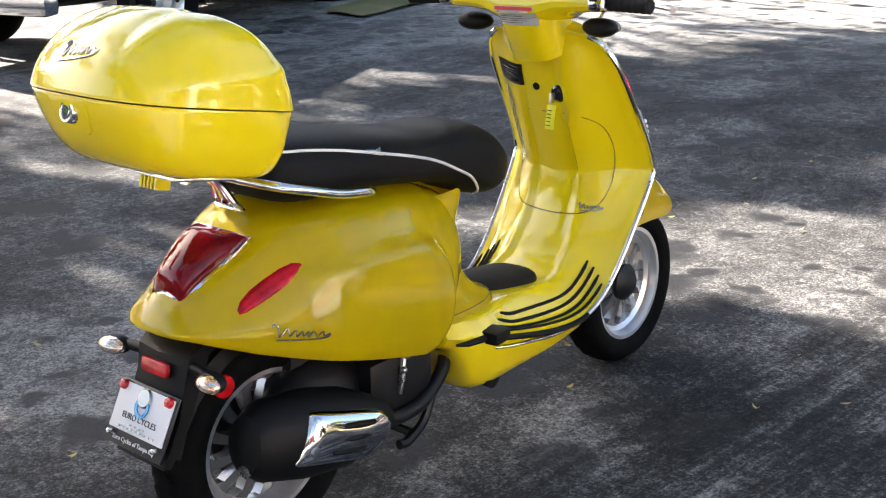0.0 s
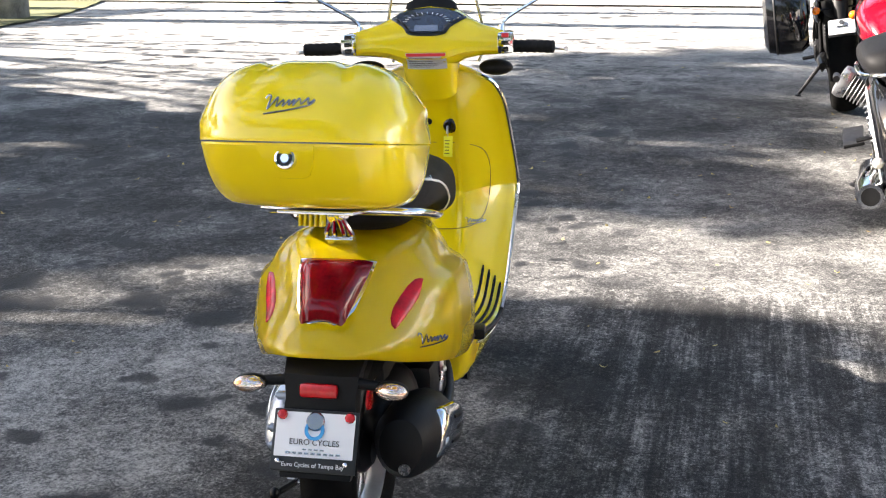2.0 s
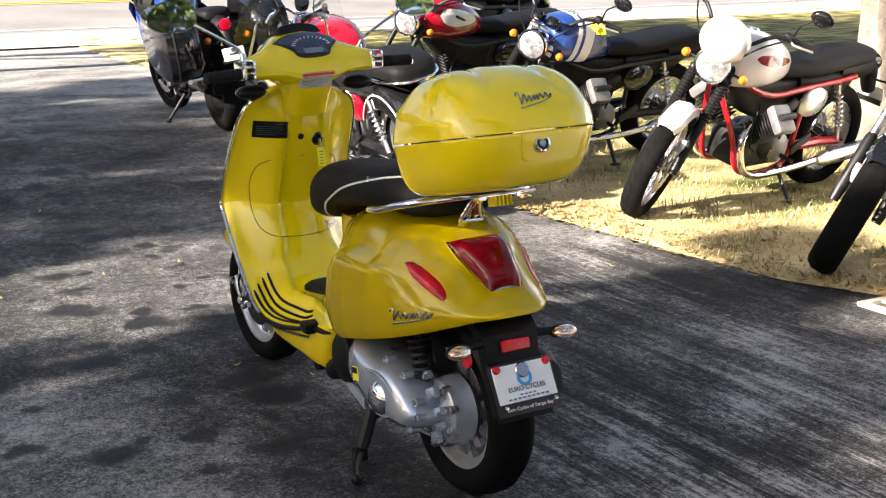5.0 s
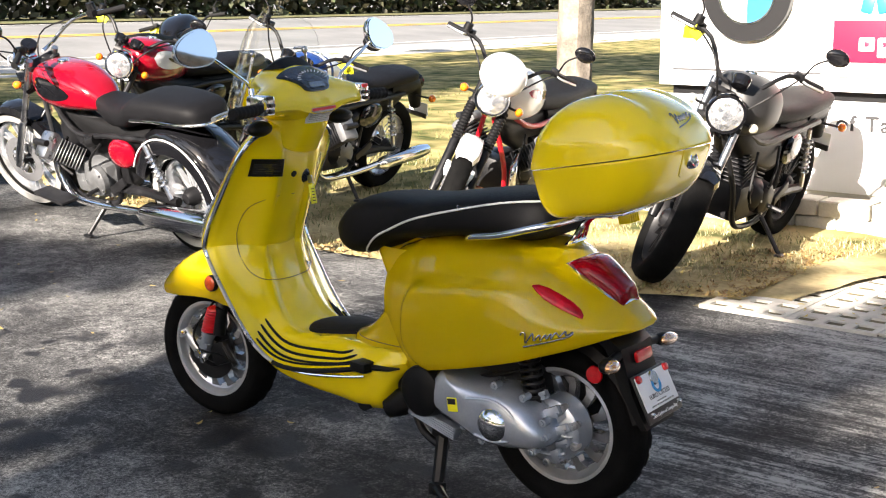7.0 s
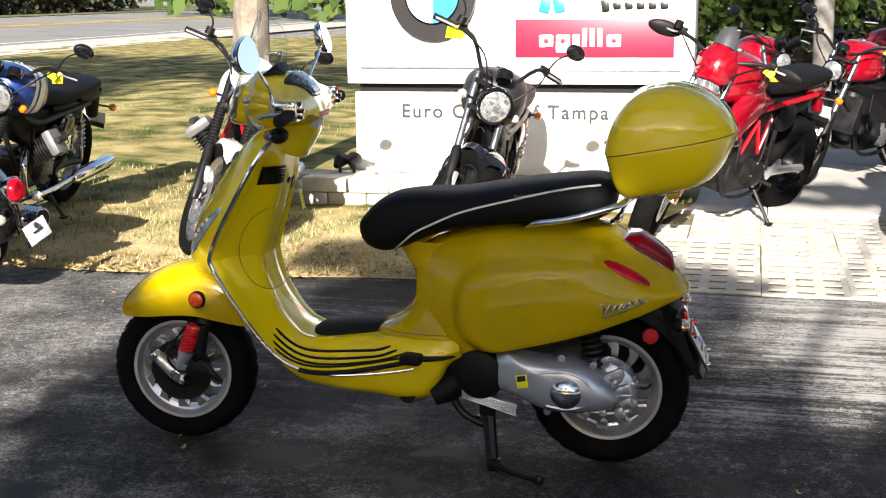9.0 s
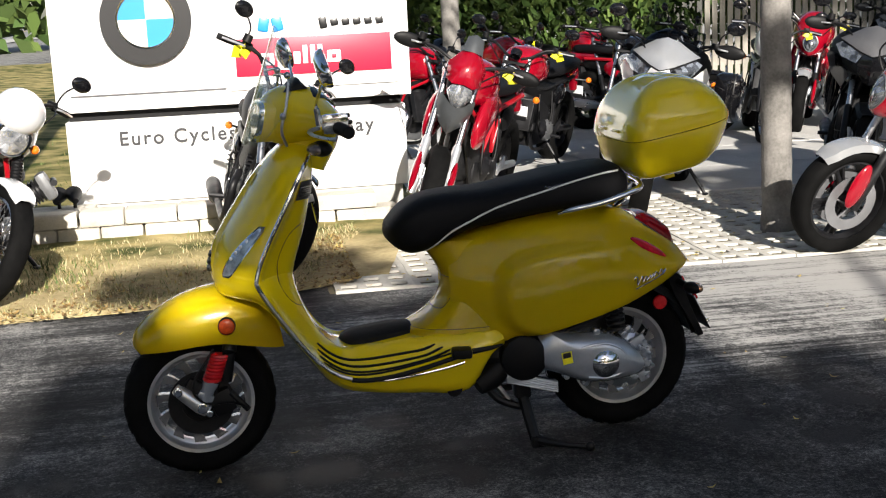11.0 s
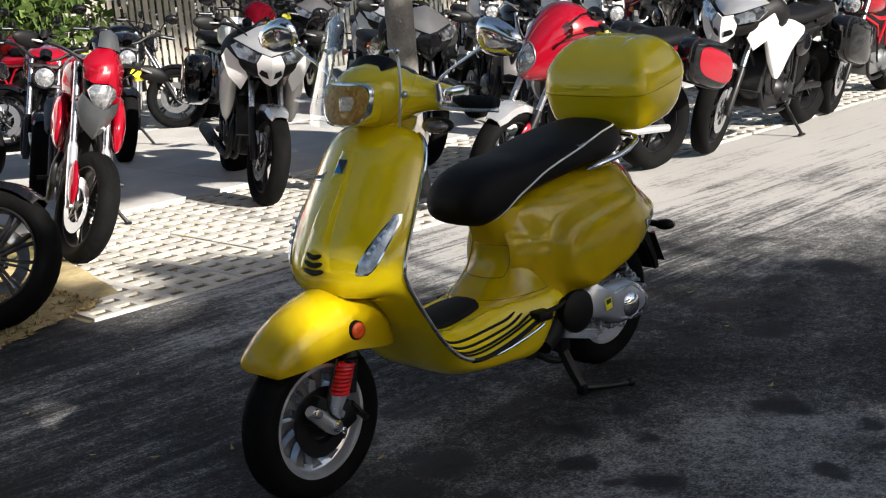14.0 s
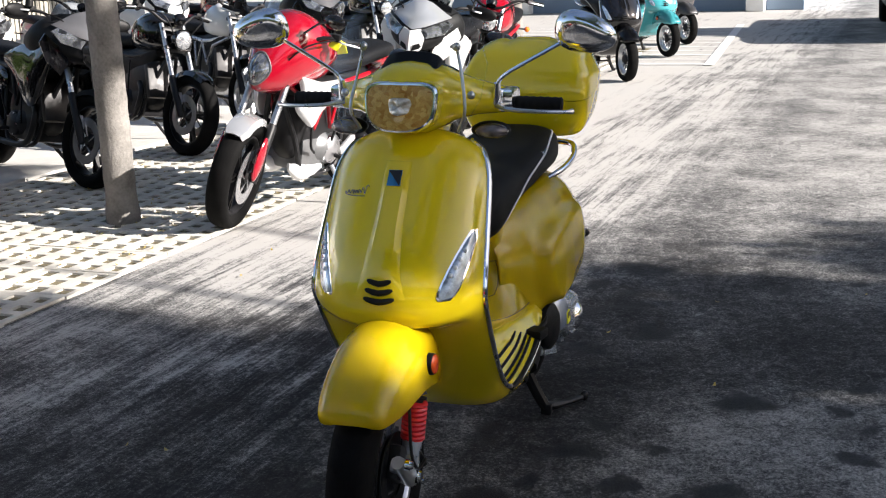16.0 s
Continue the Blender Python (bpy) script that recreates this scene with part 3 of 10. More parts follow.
def cowl_section(x, n=17):
    """Half section of the rear body from the top line down to its lower edge: (y, z) rows."""
    w, zt, zb = cowl_half(x), cowl_top(x), cowl_bottom(x)
    h = zt - zb
    flat = interp(x, [(-0.23, 0.5), (-0.05, 0.42), (0.1, 0.55), (0.4, 0.62), (0.58, 0.7)])
    q1 = interp(x, [(-0.2, 0.66), (-0.1, 0.66), (-0.03, 0.74), (0.04, 0.85), (0.1, 0.895), (0.2, 0.89), (0.4, 0.84), (0.5, 0.8)])
    q2 = interp(x, [(-0.2, 0.86), (-0.08, 0.88), (0.04, 0.96), (0.1, 0.98), (0.4, 0.965), (0.5, 0.96)])
    q0 = interp(x, [(-0.2, 0.44), (-0.08, 0.46), (0.0, 0.56), (0.08, 0.67), (0.16, 0.68), (0.5, 0.62)])
    flat = min(flat, q0 - 0.1)
    key = [(0, zt), (w * flat * 0.6, zt - 0.015 * h), (w * q0, zt - 0.09 * h), (w * q1, zt - 0.28 * h), (w * q2, zt - 0.5 * h), (w, zt - 0.72 * h), (w * 0.975, zt - 0.92 * h), (w * 0.93, zb)]
    return [(p[0], p[1]) for p in [(q[0], q[1]) for q in spline([(a, b, 0) for a, b in key], n)]]


def cowl_point(x, s, u):
    """A point of the rear body: u from 0 (top) to 1 (lower edge) on side s."""
    sec = cowl_section(x)
    f = u * (len(sec) - 1)
    i = min(int(f), len(sec) - 2)
    t = f - i
    y = sec[i][0] * (1 - t) + sec[i + 1][0] * t
    z = sec[i][1] * (1 - t) + sec[i + 1][1] * t
    amp = interp(x, [(-0.2, 0.008), (0.0, 0.013), (0.1, 0.017), (0.25, 0.026), (0.35, 0.034), (0.45, 0.038)])
    y *= 1 - (amp - 0.008) / cowl_half(x)
    d = abs((x - 0.12) / 0.325) ** 3 + abs((z - 0.5) / 0.15) ** 3
    e = min(1, max(0, (1.0 - d) / 0.4))
    y += amp * e * e * (3 - 2 * e) * min(1, max(0, (x + 0.14) / 0.24)) ** 1.5
    return Vector((x, s * y, z))


def on_cowl(z, x, s, lift=0.0):
    """The point of the body's side at height z."""
    lo, hi = 0.0, 1.0
    for _ in range(24):
        mid = (lo + hi) / 2
        if cowl_point(x, s, mid).z > z:
            lo = mid
        else:
            hi = mid
    p = cowl_point(x, s, lo)
    return p + Vector((0, s * lift, 0))


def cowl_strip(bm, rows, s, lift):
    """A pad that lies on the side of the body: rows of (x, z_low, z_high)."""
    out, inn = [], []
    for x, a, b in rows:
        ro, ri = [], []
        for k in range(5):
            t = k / 4
            z = a + (b - a) * t
            crown = lift * (1 - (2 * t - 1) ** 4 * 0.75)
            ro.append(on_cowl(z, x, s, crown))
            ri.append(on_cowl(z, x, s, -0.004))
        out.append([bm.verts.new(p) for p in ro])
        inn.append([bm.verts.new(p) for p in ri])
    for grid in (out, inn):
        for a, b in zip(grid, grid[1:]):
            for k in range(4):
                bm.faces.new((a[k], a[k + 1], b[k + 1], b[k]))
    for i in range(len(out) - 1):
        for k in (0, 4):
            bm.faces.new((out[i][k], out[i + 1][k], inn[i + 1][k], inn[i][k]))
    for i in (0, -1):
        for k in range(4):
            bm.faces.new((out[i][k], out[i][k + 1], inn[i][k + 1], inn[i][k]))


# edge line of the leg shield and the floor, from the top down and back: x, z, half width, outer depth, inner depth
SHIELD = [(0.962, 0.985, 0.085, 0.05, 0.012), (0.968, 0.975, 0.125, 0.055, 0.02), (0.982, 0.955, 0.165, 0.07, 0.034), (1.0, 0.925, 0.186, 0.085, 0.05), (1.028, 0.878, 0.2, 0.095, 0.07), (1.083, 0.778, 0.21, 0.106, 0.098), (1.128, 0.692, 0.217, 0.118, 0.112),
          (1.15, 0.63, 0.22, 0.124, 0.118), (1.146, 0.605, 0.22, 0.118, 0.117), (1.126, 0.566, 0.219, 0.055, 0.105), (1.094, 0.514, 0.217, 0.03, 0.082), (1.046, 0.441, 0.214, 0.028, 0.062), (0.995, 0.375, 0.212, 0.034, 0.055),
          (0.944, 0.329, 0.21, 0.052, 0.06), (0.892, 0.305, 0.209, 0.064, 0.07), (0.83, 0.298, 0.208, 0.068, 0.078), (0.752, 0.304, 0.207, 0.085, 0.08), (0.67, 0.318, 0.205, 0.112, 0.072), (0.598, 0.333, 0.2, 0.14, 0.062), (0.53, 0.347, 0.194, 0.135, 0.05), (0.46, 0.36, 0.186, 0.05, 0.04), (0.415, 0.37, 0.175, 0.03, 0.03)]


def shield_inner(y, w, depth, floorness):
    """Depth of the inner face at y: a broad raised middle with a step to the edge."""
    t = abs(y) / w
    a, b = interp(floorness, [(0.5, 0.3), (0.66, 0.45), (0.82, 0.55), (0.93, 0.85)]), interp(floorness, [(0.5, 1.0), (0.66, 0.92), (0.82, 0.88), (0.93, 1.0)])
    e = min(1, max(0, (b - t) / (b - a)))
    return depth * (0.1 + 0.9 * e * e * (3 - 2 * e)) * (1 - 0.12 * (t / a) ** 2 if t < a else 1) if t < 1 else 0


SHIELD_N = 64


def shield_point(i, y_t, inner, lift=0.0):
    base, p, out, od, idp, u = SH[i]
    w = SH_W[i]
    y = y_t * w
    if inner:
        return base + Vector((0, y, 0)) - out * (shield_inner(y, w, idp, u) + lift)
    box_u = interp(u, [(0.6, 0.0), (0.75, 1.0)])
    return base + Vector((0, y, 0)) + out * (od * (1 - abs(y_t) ** (2.2 + 4 * box_u)) ** (0.75 - 0.3 * box_u) + lift)


def on_shield(z, y, inner=False, lift=0.0):
    """The point of the upper shield at the height z and the offset y."""
    last = None
    for i in range(46):
        p = shield_point(i, max(-0.995, min(0.995, y / SH_W[i])), inner, lift)
        if last is not None and last.z >= z > p.z:
            return last.lerp(p, (last.z - z) / (last.z - p.z))
        last = p
    return last


SH_W = [p.z for p in spline([(r[0], r[1], r[2]) for r in SHIELD], SHIELD_N)]
SH = []
_c = spline([(r[0], r[1], r[2]) for r in SHIELD], SHIELD_N)
_d = spline([(r[3], r[4], 0) for r in SHIELD], SHIELD_N)
for i in range(SHIELD_N):
    d = _c[min(i + 1, SHIELD_N - 1)] - _c[max(i - 1, 0)]
    d = Vector((d.x, 0, d.y)).normalized()
    SH.append((Vector((_c[i].x, 0, _c[i].y)), _c[i], Vector((-d.z, 0, d.x)), _d[i].x, _d[i].y, i / (SHIELD_N - 1)))


def build_scooter():
    sc = thing("scooter", pose(0, -0.015, 0, -0.4, 0, 2.2), "bright yellow motor scooter with black seat and top case", "scooter")
    # rear body
    bm = B()
    rings = []
    nx = 90
    for k in range(nx + 1):
        x = 0.56 - (0.56 + 0.232) * k / nx
        n = 36
        ring = [cowl_point(x, 1, 1 - j / n) for j in range(n + 1)] + [cowl_point(x, -1, j / n) for j in range(1, n + 1)]
        rings.append(ring)
    loft(bm, rings, closed=False)
    n1 = len(rings[0])
    bm.verts.ensure_lookup_table()
    bm.faces.new([bm.verts[nx * n1 + j] for j in range(n1)])
    bmesh.ops.solidify(bm, geom=bm.faces[:], thickness=0.004)
    body = part("rear_body", bm, M["yellow"], sc, "glossy yellow steel rear body with swollen sides", 60)
    # dark inner shell closes the body from below
    bm = B()
    rings = []
    for k in range(12):
        x = 0.5 - 0.67 * k / 11
        w, zb = cowl_half(x) * 0.8, cowl_bottom(x)
        zh = min(zb + 0.07, zb * 0.6 + cowl_top(x) * 0.4)
        rings.append([Vector((x, -w, zb + 0.012)), Vector((x, w, zb + 0.012)), Vector((x, w * 0.85, zh)), Vector((x, -w * 0.85, zh))])
    loft(bm, rings)
    part("inner_guard", bm, M["black_plastic"], sc, "black plastic under the body")
    # leg shield and floor
    bm = B()
    rings = []
    for i in range(SHIELD_N):
        ring = []
        m = 36
        for k in range(m + 1):
            t = 1 - 2 * k / m
            ring.append(shield_point(i, t, False))
        for k in range(1, m):
            t = -1 + 2 * k / m
            ring.append(shield_point(i, t, True))
        rings.append(ring)
    loft(bm, rings)
    shield = part("leg_shield", bm, M["yellow"], sc, "glossy yellow leg shield running down into the floor", 50)
    # edge trim: chrome down the sides, dark along the floor
    for s in (1, -1):
        bm = B()
        tube(bm, [shield_point(i, s, False) + Vector((0, s * 0.002, 0)) for i in range(4, 26)], 0.0065, 8)
        part("edge_trim", bm, M["chrome"], shield, "chrome edge strip")
        bm = B()
        tube(bm, [shield_point(i, s, False) + Vector((0, s * 0.002, 0)) for i in range(25, 43)], 0.006, 8)
        part("lower_edge_trim", bm, M["steel"], shield, "dull metal edge strip")
        bm = B()
        tube(bm, [shield_point(i, s, False) + Vector((0, s * 0.002, -0.004)) for i in range(42, 57)], 0.0075, 8)
        part("floor_trim", bm, M["black_plastic"], shield, "black floor edge strip")
        bm = B()
        tube(bm, [shield_point(i, s * 0.995, False) + Vector((0, s * 0.004, 0.004)) for i in range(42, 57)], 0.004, 8)
        part("floor_bright_strip", bm, M["chrome"], shield, "thin bright strip")
        for i0, y0, y1 in ((37.2, 0.93, 0.925), (36.4, 0.845, 0.865), (35.8, 0.76, 0.805), (35.4, 0.675, 0.745)):
            bm = B()
            pts = []
            for k in range(25):
                t = k / 24
                fi = i0 + (55.5 - i0 - 1.2 * (0.92 - y0) * 8) * t
                i = int(fi)
                yt = s * (y0 + (y1 - y0) * t * t)
                pts.append(shield_point(i, yt, True, 0.0005).lerp(shield_point(i + 1, yt, True, 0.0005), fi - i))
            tube(bm, pts, [0.0025] + [0.0044] * 23 + [0.0025], 8)
            part("floor_rubber", bm, M["rubber_mat"], shield, "black rubber strip")
        # passenger foot rest pad
        bm = B()
        box(bm, (0.553, s * 0.19, 0.345), (0.062, 0.06, 0.03), rot("Z", -s * 8), 0.009)
        tube(bm, [(0.52, s * 0.19, 0.345), (0.46, s * 0.196, 0.352), (0.425, s * 0.192, 0.358)], [0.009, 0.007, 0.003], 8)
        part("foot_rest", bm, M["black_plastic"], sc, "folded black foot rest")
    # oval mat on the tunnel
    bm = B()
    rings = []
    for k in range(19):
        t = k / 18
        fi = 39.6 + 13.2 * t
        i = int(fi)
        w = 0.004 + 0.074 * max(0, 1 - abs(2 * t - 1) ** 2.6) ** 0.5
        crown = 0.004 + 0.018 * max(0, 1 - abs(2 * t - 1) ** 4) ** 0.5
        row = []
        for y, l in ((-1, -0.004), (-0.97, crown * 0.6), (-0.7, crown), (0, crown * 1.1), (0.7, crown), (0.97, crown * 0.6), (1, -0.004), (0, -0.006)):
            row.append(shield_point(i, y * w / SH_W[i], True, l).lerp(shield_point(i + 1, y * w / SH_W[i + 1], True, l), fi - i))
        rings.append(row)
    loft(bm, rings)
    part("floor_mat", bm, M["rubber_mat"], sc, "dark oval rubber mat")
    # glove box lid: a fine seam round the lid
    bm = B()
    lid = [on_shield(z, y, True, 0.0) for y, z in ((0.0, 0.772), (-0.06, 0.771), (-0.105, 0.764), (-0.135, 0.745), (-0.148, 0.71), (-0.15, 0.66), (-0.146, 0.6), (-0.136, 0.55), (-0.115, 0.524), (-0.08, 0.512), (0.0, 0.506), (0.08, 0.512), (0.115, 0.524), (0.136, 0.55), (0.146, 0.6), (0.15, 0.66), (0.148, 0.71), (0.135, 0.745), (0.105, 0.764), (0.06, 0.771), (0.0, 0.772))]
    tube(bm, lid, 0.0013, 6, smooth=90)
    part("glove_box_seam", bm, M["seam"], shield, "thin seam of the glove box lid")
    # keyhole, key tag, small socket, warning label
    bm = B()
    kp = on_shield(0.822, -0.048, True, 0.0)
    lathe(bm, [(0.001, -0.012), (0.021, -0.012), (0.023, 0), (0.016, 0.006), (0.001, 0.006)], kp, (-1, 0, -0.25), 20)
    part("ignition_lock", bm, M["black_gloss"], shield, "dark ignition lock")
    bm = B()
    box(bm, kp + Vector((-0.03, 0.0, -0.055)), (0.002, 0.026, 0.06), rot("Y", 10), 0.0008)
    tag = part("key_tag", bm, M["tag_yellow"], sc, "small yellow paper tag hanging from the key")
    for k in range(5):
        bm = B()
        box(bm, kp + Vector((-0.0315 - 0.0016 * k, 0.002, -0.038 - 0.009 * k)), (0.0008, 0.014 - 0.002 * (k % 2), 0.0022), rot("Y", 10))
        part("print_bar", bm, M["label_black"], tag)
    bm = B()
    box(bm, kp + Vector((-0.022, 0.002, -0.008)), (0.02, 0.004, 0.024), rot("Y", 10), 0.0015)
    tube(bm, [kp + Vector((-0.03, 0.002, -0.014)), kp + Vector((-0.033, 0.0, -0.022)), kp + Vector((-0.03, 0.0, -0.028))], 0.001, 6)
    part("key", bm, M["steel"], sc)
    bm = B()
    lathe(bm, [(0.001, -0.008), (0.009, -0.008), (0.01, 0.003), (0.001, 0.003)], on_shield(0.836, 0.012, True), (-1, 0, -0.3), 14)
    part("hook_socket", bm, M["black_plastic"], shield)
    bm = B()

    def label_at(u, v, lift):
        return on_shield(0.895 - 0.054 * v - 0.008 * u, 0.158 - 0.103 * u, True, lift)
    loft(bm, [[label_at(u / 12, v / 8, 0.0022) for u in range(13)] for v in range(9)], closed=False)
    bmesh.ops.solidify(bm, geom=bm.faces[:], thickness=0.0008)
    dec = part("warning_label", bm, M["label_black"], sc, "black printed label")
    for k, (v, a, b) in enumerate(((0.14, 0.55, 0.92), (0.3, 0.08, 0.8), (0.42, 0.08, 0.88), (0.54, 0.08, 0.74), (0.66, 0.08, 0.85), (0.78, 0.08, 0.6), (0.9, 0.6, 0.92))):
        bm = B()
        loft(bm, [[label_at(a + (b - a) * u / 4, v + d, 0.0036) for u in range(5)] for d in (0, 0.045)], closed=False)
        part("print_bar", bm, M["badge_chrome"], dec)
    bm = B()
    script_badge(bm, lambda u, v: on_shield(0.526 + 0.012 * v, -0.085 - 0.055 * u, True, 0.0015), 0.0014)
    part("model_badge", bm, M["badge_chrome"], shield, "small metal model badge")
    # nose rib with badge, horn vents, running lights
    bm = B()
    rings = []
    for k in range(24):
        z = 0.935 - 0.013 * k
        w = interp(z, [(0.62, 0.062), (0.7, 0.043), (0.8, 0.034), (0.94, 0.03)])
        h = interp(z, [(0.63, 0.001), (0.7, 0.008), (0.86, 0.009), (0.94, 0.002)])
        top = [on_shield(z, y * w, False, l) for y, l in ((-1.25, -0.002), (-1.0, 0.001), (-0.7, h), (0, h * 1.15), (0.7, h), (1.0, 0.001), (1.25, -0.002))]
        rings.append(top + [on_shield(z, 0, False, -0.012)])
    loft(bm, rings)
    nose = part("nose_cover", bm, M["yellow"], sc, "raised yellow nose strip", 30)
    bm = B()

    def badge_at(u, v, lift):
        return on_shield(0.918 - 0.034 * v, 0.017 - 0.034 * u, False, lift)
    loft(bm, [[badge_at(0, 0, 0.012), badge_at(1, 0, 0.012)], [badge_at(0, 1, 0.0125), badge_at(1, 1, 0.0125)]], closed=False)
    bmesh.ops.solidify(bm, geom=bm.faces[:], thickness=0.002)
    bd = part("nose_badge", bm, M["badge_blue"], sc, "small blue and dark enamel badge")
    bm = B()
    bm.faces.new([bm.verts.new(p) for p in (badge_at(0.0, 0.0, 0.0155), badge_at(1, 0, 0.0155), badge_at(0, 1, 0.016))])
    part("badge_field", bm, M["label_black"], bd)
    bm = B()
    script_badge(bm, lambda u, v: on_shield(0.862 - 0.008 * u + 0.014 * v, -0.068 - 0.07 * u, False, 0.0012), 0.0012)
    part("front_badge", bm, M["badge_chrome"], sc, "small grey script badge")
    for zz, wv in ((0.672, 0.03), (0.651, 0.034), (0.63, 0.038)):
        bm = B()
        tube(bm, [on_shield(zz + 0.008 * abs(y) ** 1.5, y * wv, False, 0.0045) for y in (-1, -0.8, -0.4, 0, 0.4, 0.8, 1)], [0.003, 0.0062, 0.0075, 0.0078, 0.0075, 0.0062, 0.003], 8)
        part("horn_slot", bm, M["black_plastic"], nose, "dark horn slot")
    for s in (1, -1):
        def lampring(grow, lift):
            rows = []
            for z, y0, y1 in ((0.775 + grow, 0.188, 0.194), (0.762, 0.18, 0.1965), (0.73, 0.166, 0.193), (0.7, 0.154, 0.188), (0.67, 0.143, 0.181), (0.65, 0.137, 0.174), (0.638, 0.135, 0.166), (0.634 - grow, 0.138, 0.158)):
                ys = [y0 - grow, y0 * 0.75 + y1 * 0.25, (y0 + y1) / 2, y0 * 0.25 + y1 * 0.75, y1 + grow * 0.6]
                rows.append([on_shield(z, s * y, False, l) for l, y in zip((lift * 0.5, lift, lift * 1.1, lift, lift * 0.5), ys)] + [on_shield(z, s * (y0 + y1) / 2, False, -0.012)])
            return rows
        bm = B()
        loft(bm, lampring(0.004, 0.003))
        pl = part("running_light", bm, M["chrome"], sc, "chrome-rimmed running light")
        bm = B()
        loft(bm, lampring(-0.001, 0.0065))
        part("running_light_lens", bm, M["running_lens"], pl, "clear ribbed lens")
        for k in range(4):
            bm = B()
            zz = 0.738 - 0.017 * k
            egg(bm, on_shield(zz, s * (0.18 - 0.007 * k), False, 0.006), (0.006, 0.006, 0.0065), None, 10)
            part("led_dot", bm, M["label_white"], pl)
    # front mudguard, turns with the wheel
    bm = B()
    rings = []
    prof = [(1.522, 0.418, 0.046, 0.012), (1.522, 0.44, 0.07, 0.032), (1.503, 0.474, 0.085, 0.062), (1.44, 0.527, 0.099, 0.112), (1.36, 0.565, 0.107, 0.142), (1.284, 0.582, 0.11, 0.158), (1.21, 0.588, 0.109, 0.178), (1.14, 0.57, 0.1, 0.175), (1.1, 0.53, 0.088, 0.14)]
    pp = spline([(a, b, c) for a, b, c, d in prof], 26)
    dd = spline([(d, 0, 0) for a, b, c, d in prof], 26)
    for p, q in zip(pp, dd):
        x, zt, w, drop = p.x, p.y, p.z, q.x
        half = [(0, 0), (0.26, 0.02), (0.5, 0.08), (0.69, 0.18), (0.83, 0.31), (0.93, 0.46), (0.98, 0.6), (1.0, 0.72), (1.0, 0.86), (0.99, 1.0)]
        right = [Vector((x - 0.02 * b, -w * a, zt - drop * b)) for a, b in half]
        left = [Vector((x - 0.02 * b, w * a, zt - drop * b)) for a, b in half[1:]]
        rings.append(right[::-1] + left)
    loft(bm, rings, closed=False)
    bmesh.ops.solidify(bm, geom=bm.faces[:], thickness=0.004)
    fender = part("front_mudguard", turned(bm, STEER), M["yellow"], sc, "glossy yellow front mudguard", 85)
    for s in (1, -1):
        bm = B()
        lathe(bm, [(0.001, 0.013), (0.023, 0.0125), (0.026, 0.009), (0.027, -0.012)], (1.248, s * 0.109, 0.478), (0.1, s, 0.06), 24)
        part("reflector_rim", turned(bm, STEER), M["black_plastic"], fender)
        bm = B()
        lathe(bm, [(0.001, 0.018), (0.014, 0.0175), (0.0215, 0.015), (0.0235, 0.0125), (0.0235, 0.008)], (1.248, s * 0.109, 0.478), (0.1, s, 0.06), 24)
        part("side_reflector", turned(bm, STEER), M["red_amber"], fender, "round orange-red side reflector")
    # wheels
    scooter_wheel(sc, (1.337, 0, 0.229), 0.229, 0.056, "front_wheel", STEER)
    scooter_wheel(sc, (0.0, -0.005, 0.237), 0.237, 0.062, "rear_wheel")
    # front suspension on the left of the wheel
    INNER = STEER @ Matrix.Translation((0, -0.022, 0))
    bm = B()
    tube(bm, [(1.2, 0.02, 0.55), (1.225, 0.06, 0.47), (1.245, 0.1, 0.39)], 0.022, 10, smooth=10)
    tube(bm, [(1.245, 0.1, 0.39), (1.262, 0.1, 0.3)], 0.02, 10)
    part("fork_leg", turned(bm, INNER), M["black_metal"], sc)
    bm = B()
    pts = []
    for k in range(91):
        a = k / 90
        ang = a * 2 * math.pi * 7.5
        c = Vector((1.27, 0.1, 0.385)).lerp(Vector((1.302, 0.1, 0.308)), a)
        pts.append(c + Vector((0.0245 * math.cos(ang), 0.0245 * math.sin(ang), 0)))
    tube(bm, pts, 0.0062, 6)
    tube(bm, [(1.27, 0.1, 0.385), (1.302, 0.1, 0.308)], 0.018, 10)
    part("front_spring", turned(bm, INNER), M["spring_red"], sc, "red coil spring")
    bm = B()
    tube(bm, [(1.303, 0.1, 0.306), (1.308, 0.1, 0.296), (1.315, 0.1, 0.28), (1.335, 0.1, 0.235)], [0.026, 0.026, 0.021, 0.024], 12)
    box(bm, (1.325, 0.1, 0.262), (0.05, 0.04, 0.022), rot("Y", -30), 0.006)
    part("spring_foot", turned(bm, INNER), M["alloy_grey"], sc)
    bm = B()
    tube(bm, [(1.412, 0.098, 0.292), (1.385, 0.1, 0.268), (1.345, 0.1, 0.232), (1.322, 0.1, 0.213)], [0.016, 0.021, 0.024, 0.02], 12, smooth=10)
    box(bm, (1.37, 0.088, 0.255), (0.075, 0.03, 0.036), rot("Y", -43), 0.01)
    link = part("trailing_link", turned(bm, INNER), M["alloy"], sc, "grey cast trailing link")
    for x, z, r in ((1.405, 0.286, 0.013), (1.337, 0.229, 0.017), (1.318, 0.21, 0.01)):
        bm = B()
        lathe(bm, [(0.001, 0.012), (r * 0.7, 0.012), (r * 0.8, 0.007), (r, 0.006), (r, -0.005)], (x, 0.12, z), (0, 1, 0), 12)
        part("link_bolt", turned(bm, INNER), M["chrome"], link)
    bm = B()
    box(bm, (1.275, 0.075, 0.23), (0.07, 0.045, 0.075), rot("Y", 20), 0.012)
    box(bm, (1.345, 0.076, 0.258), (0.1, 0.04, 0.085), rot("Y", -30), 0.014)
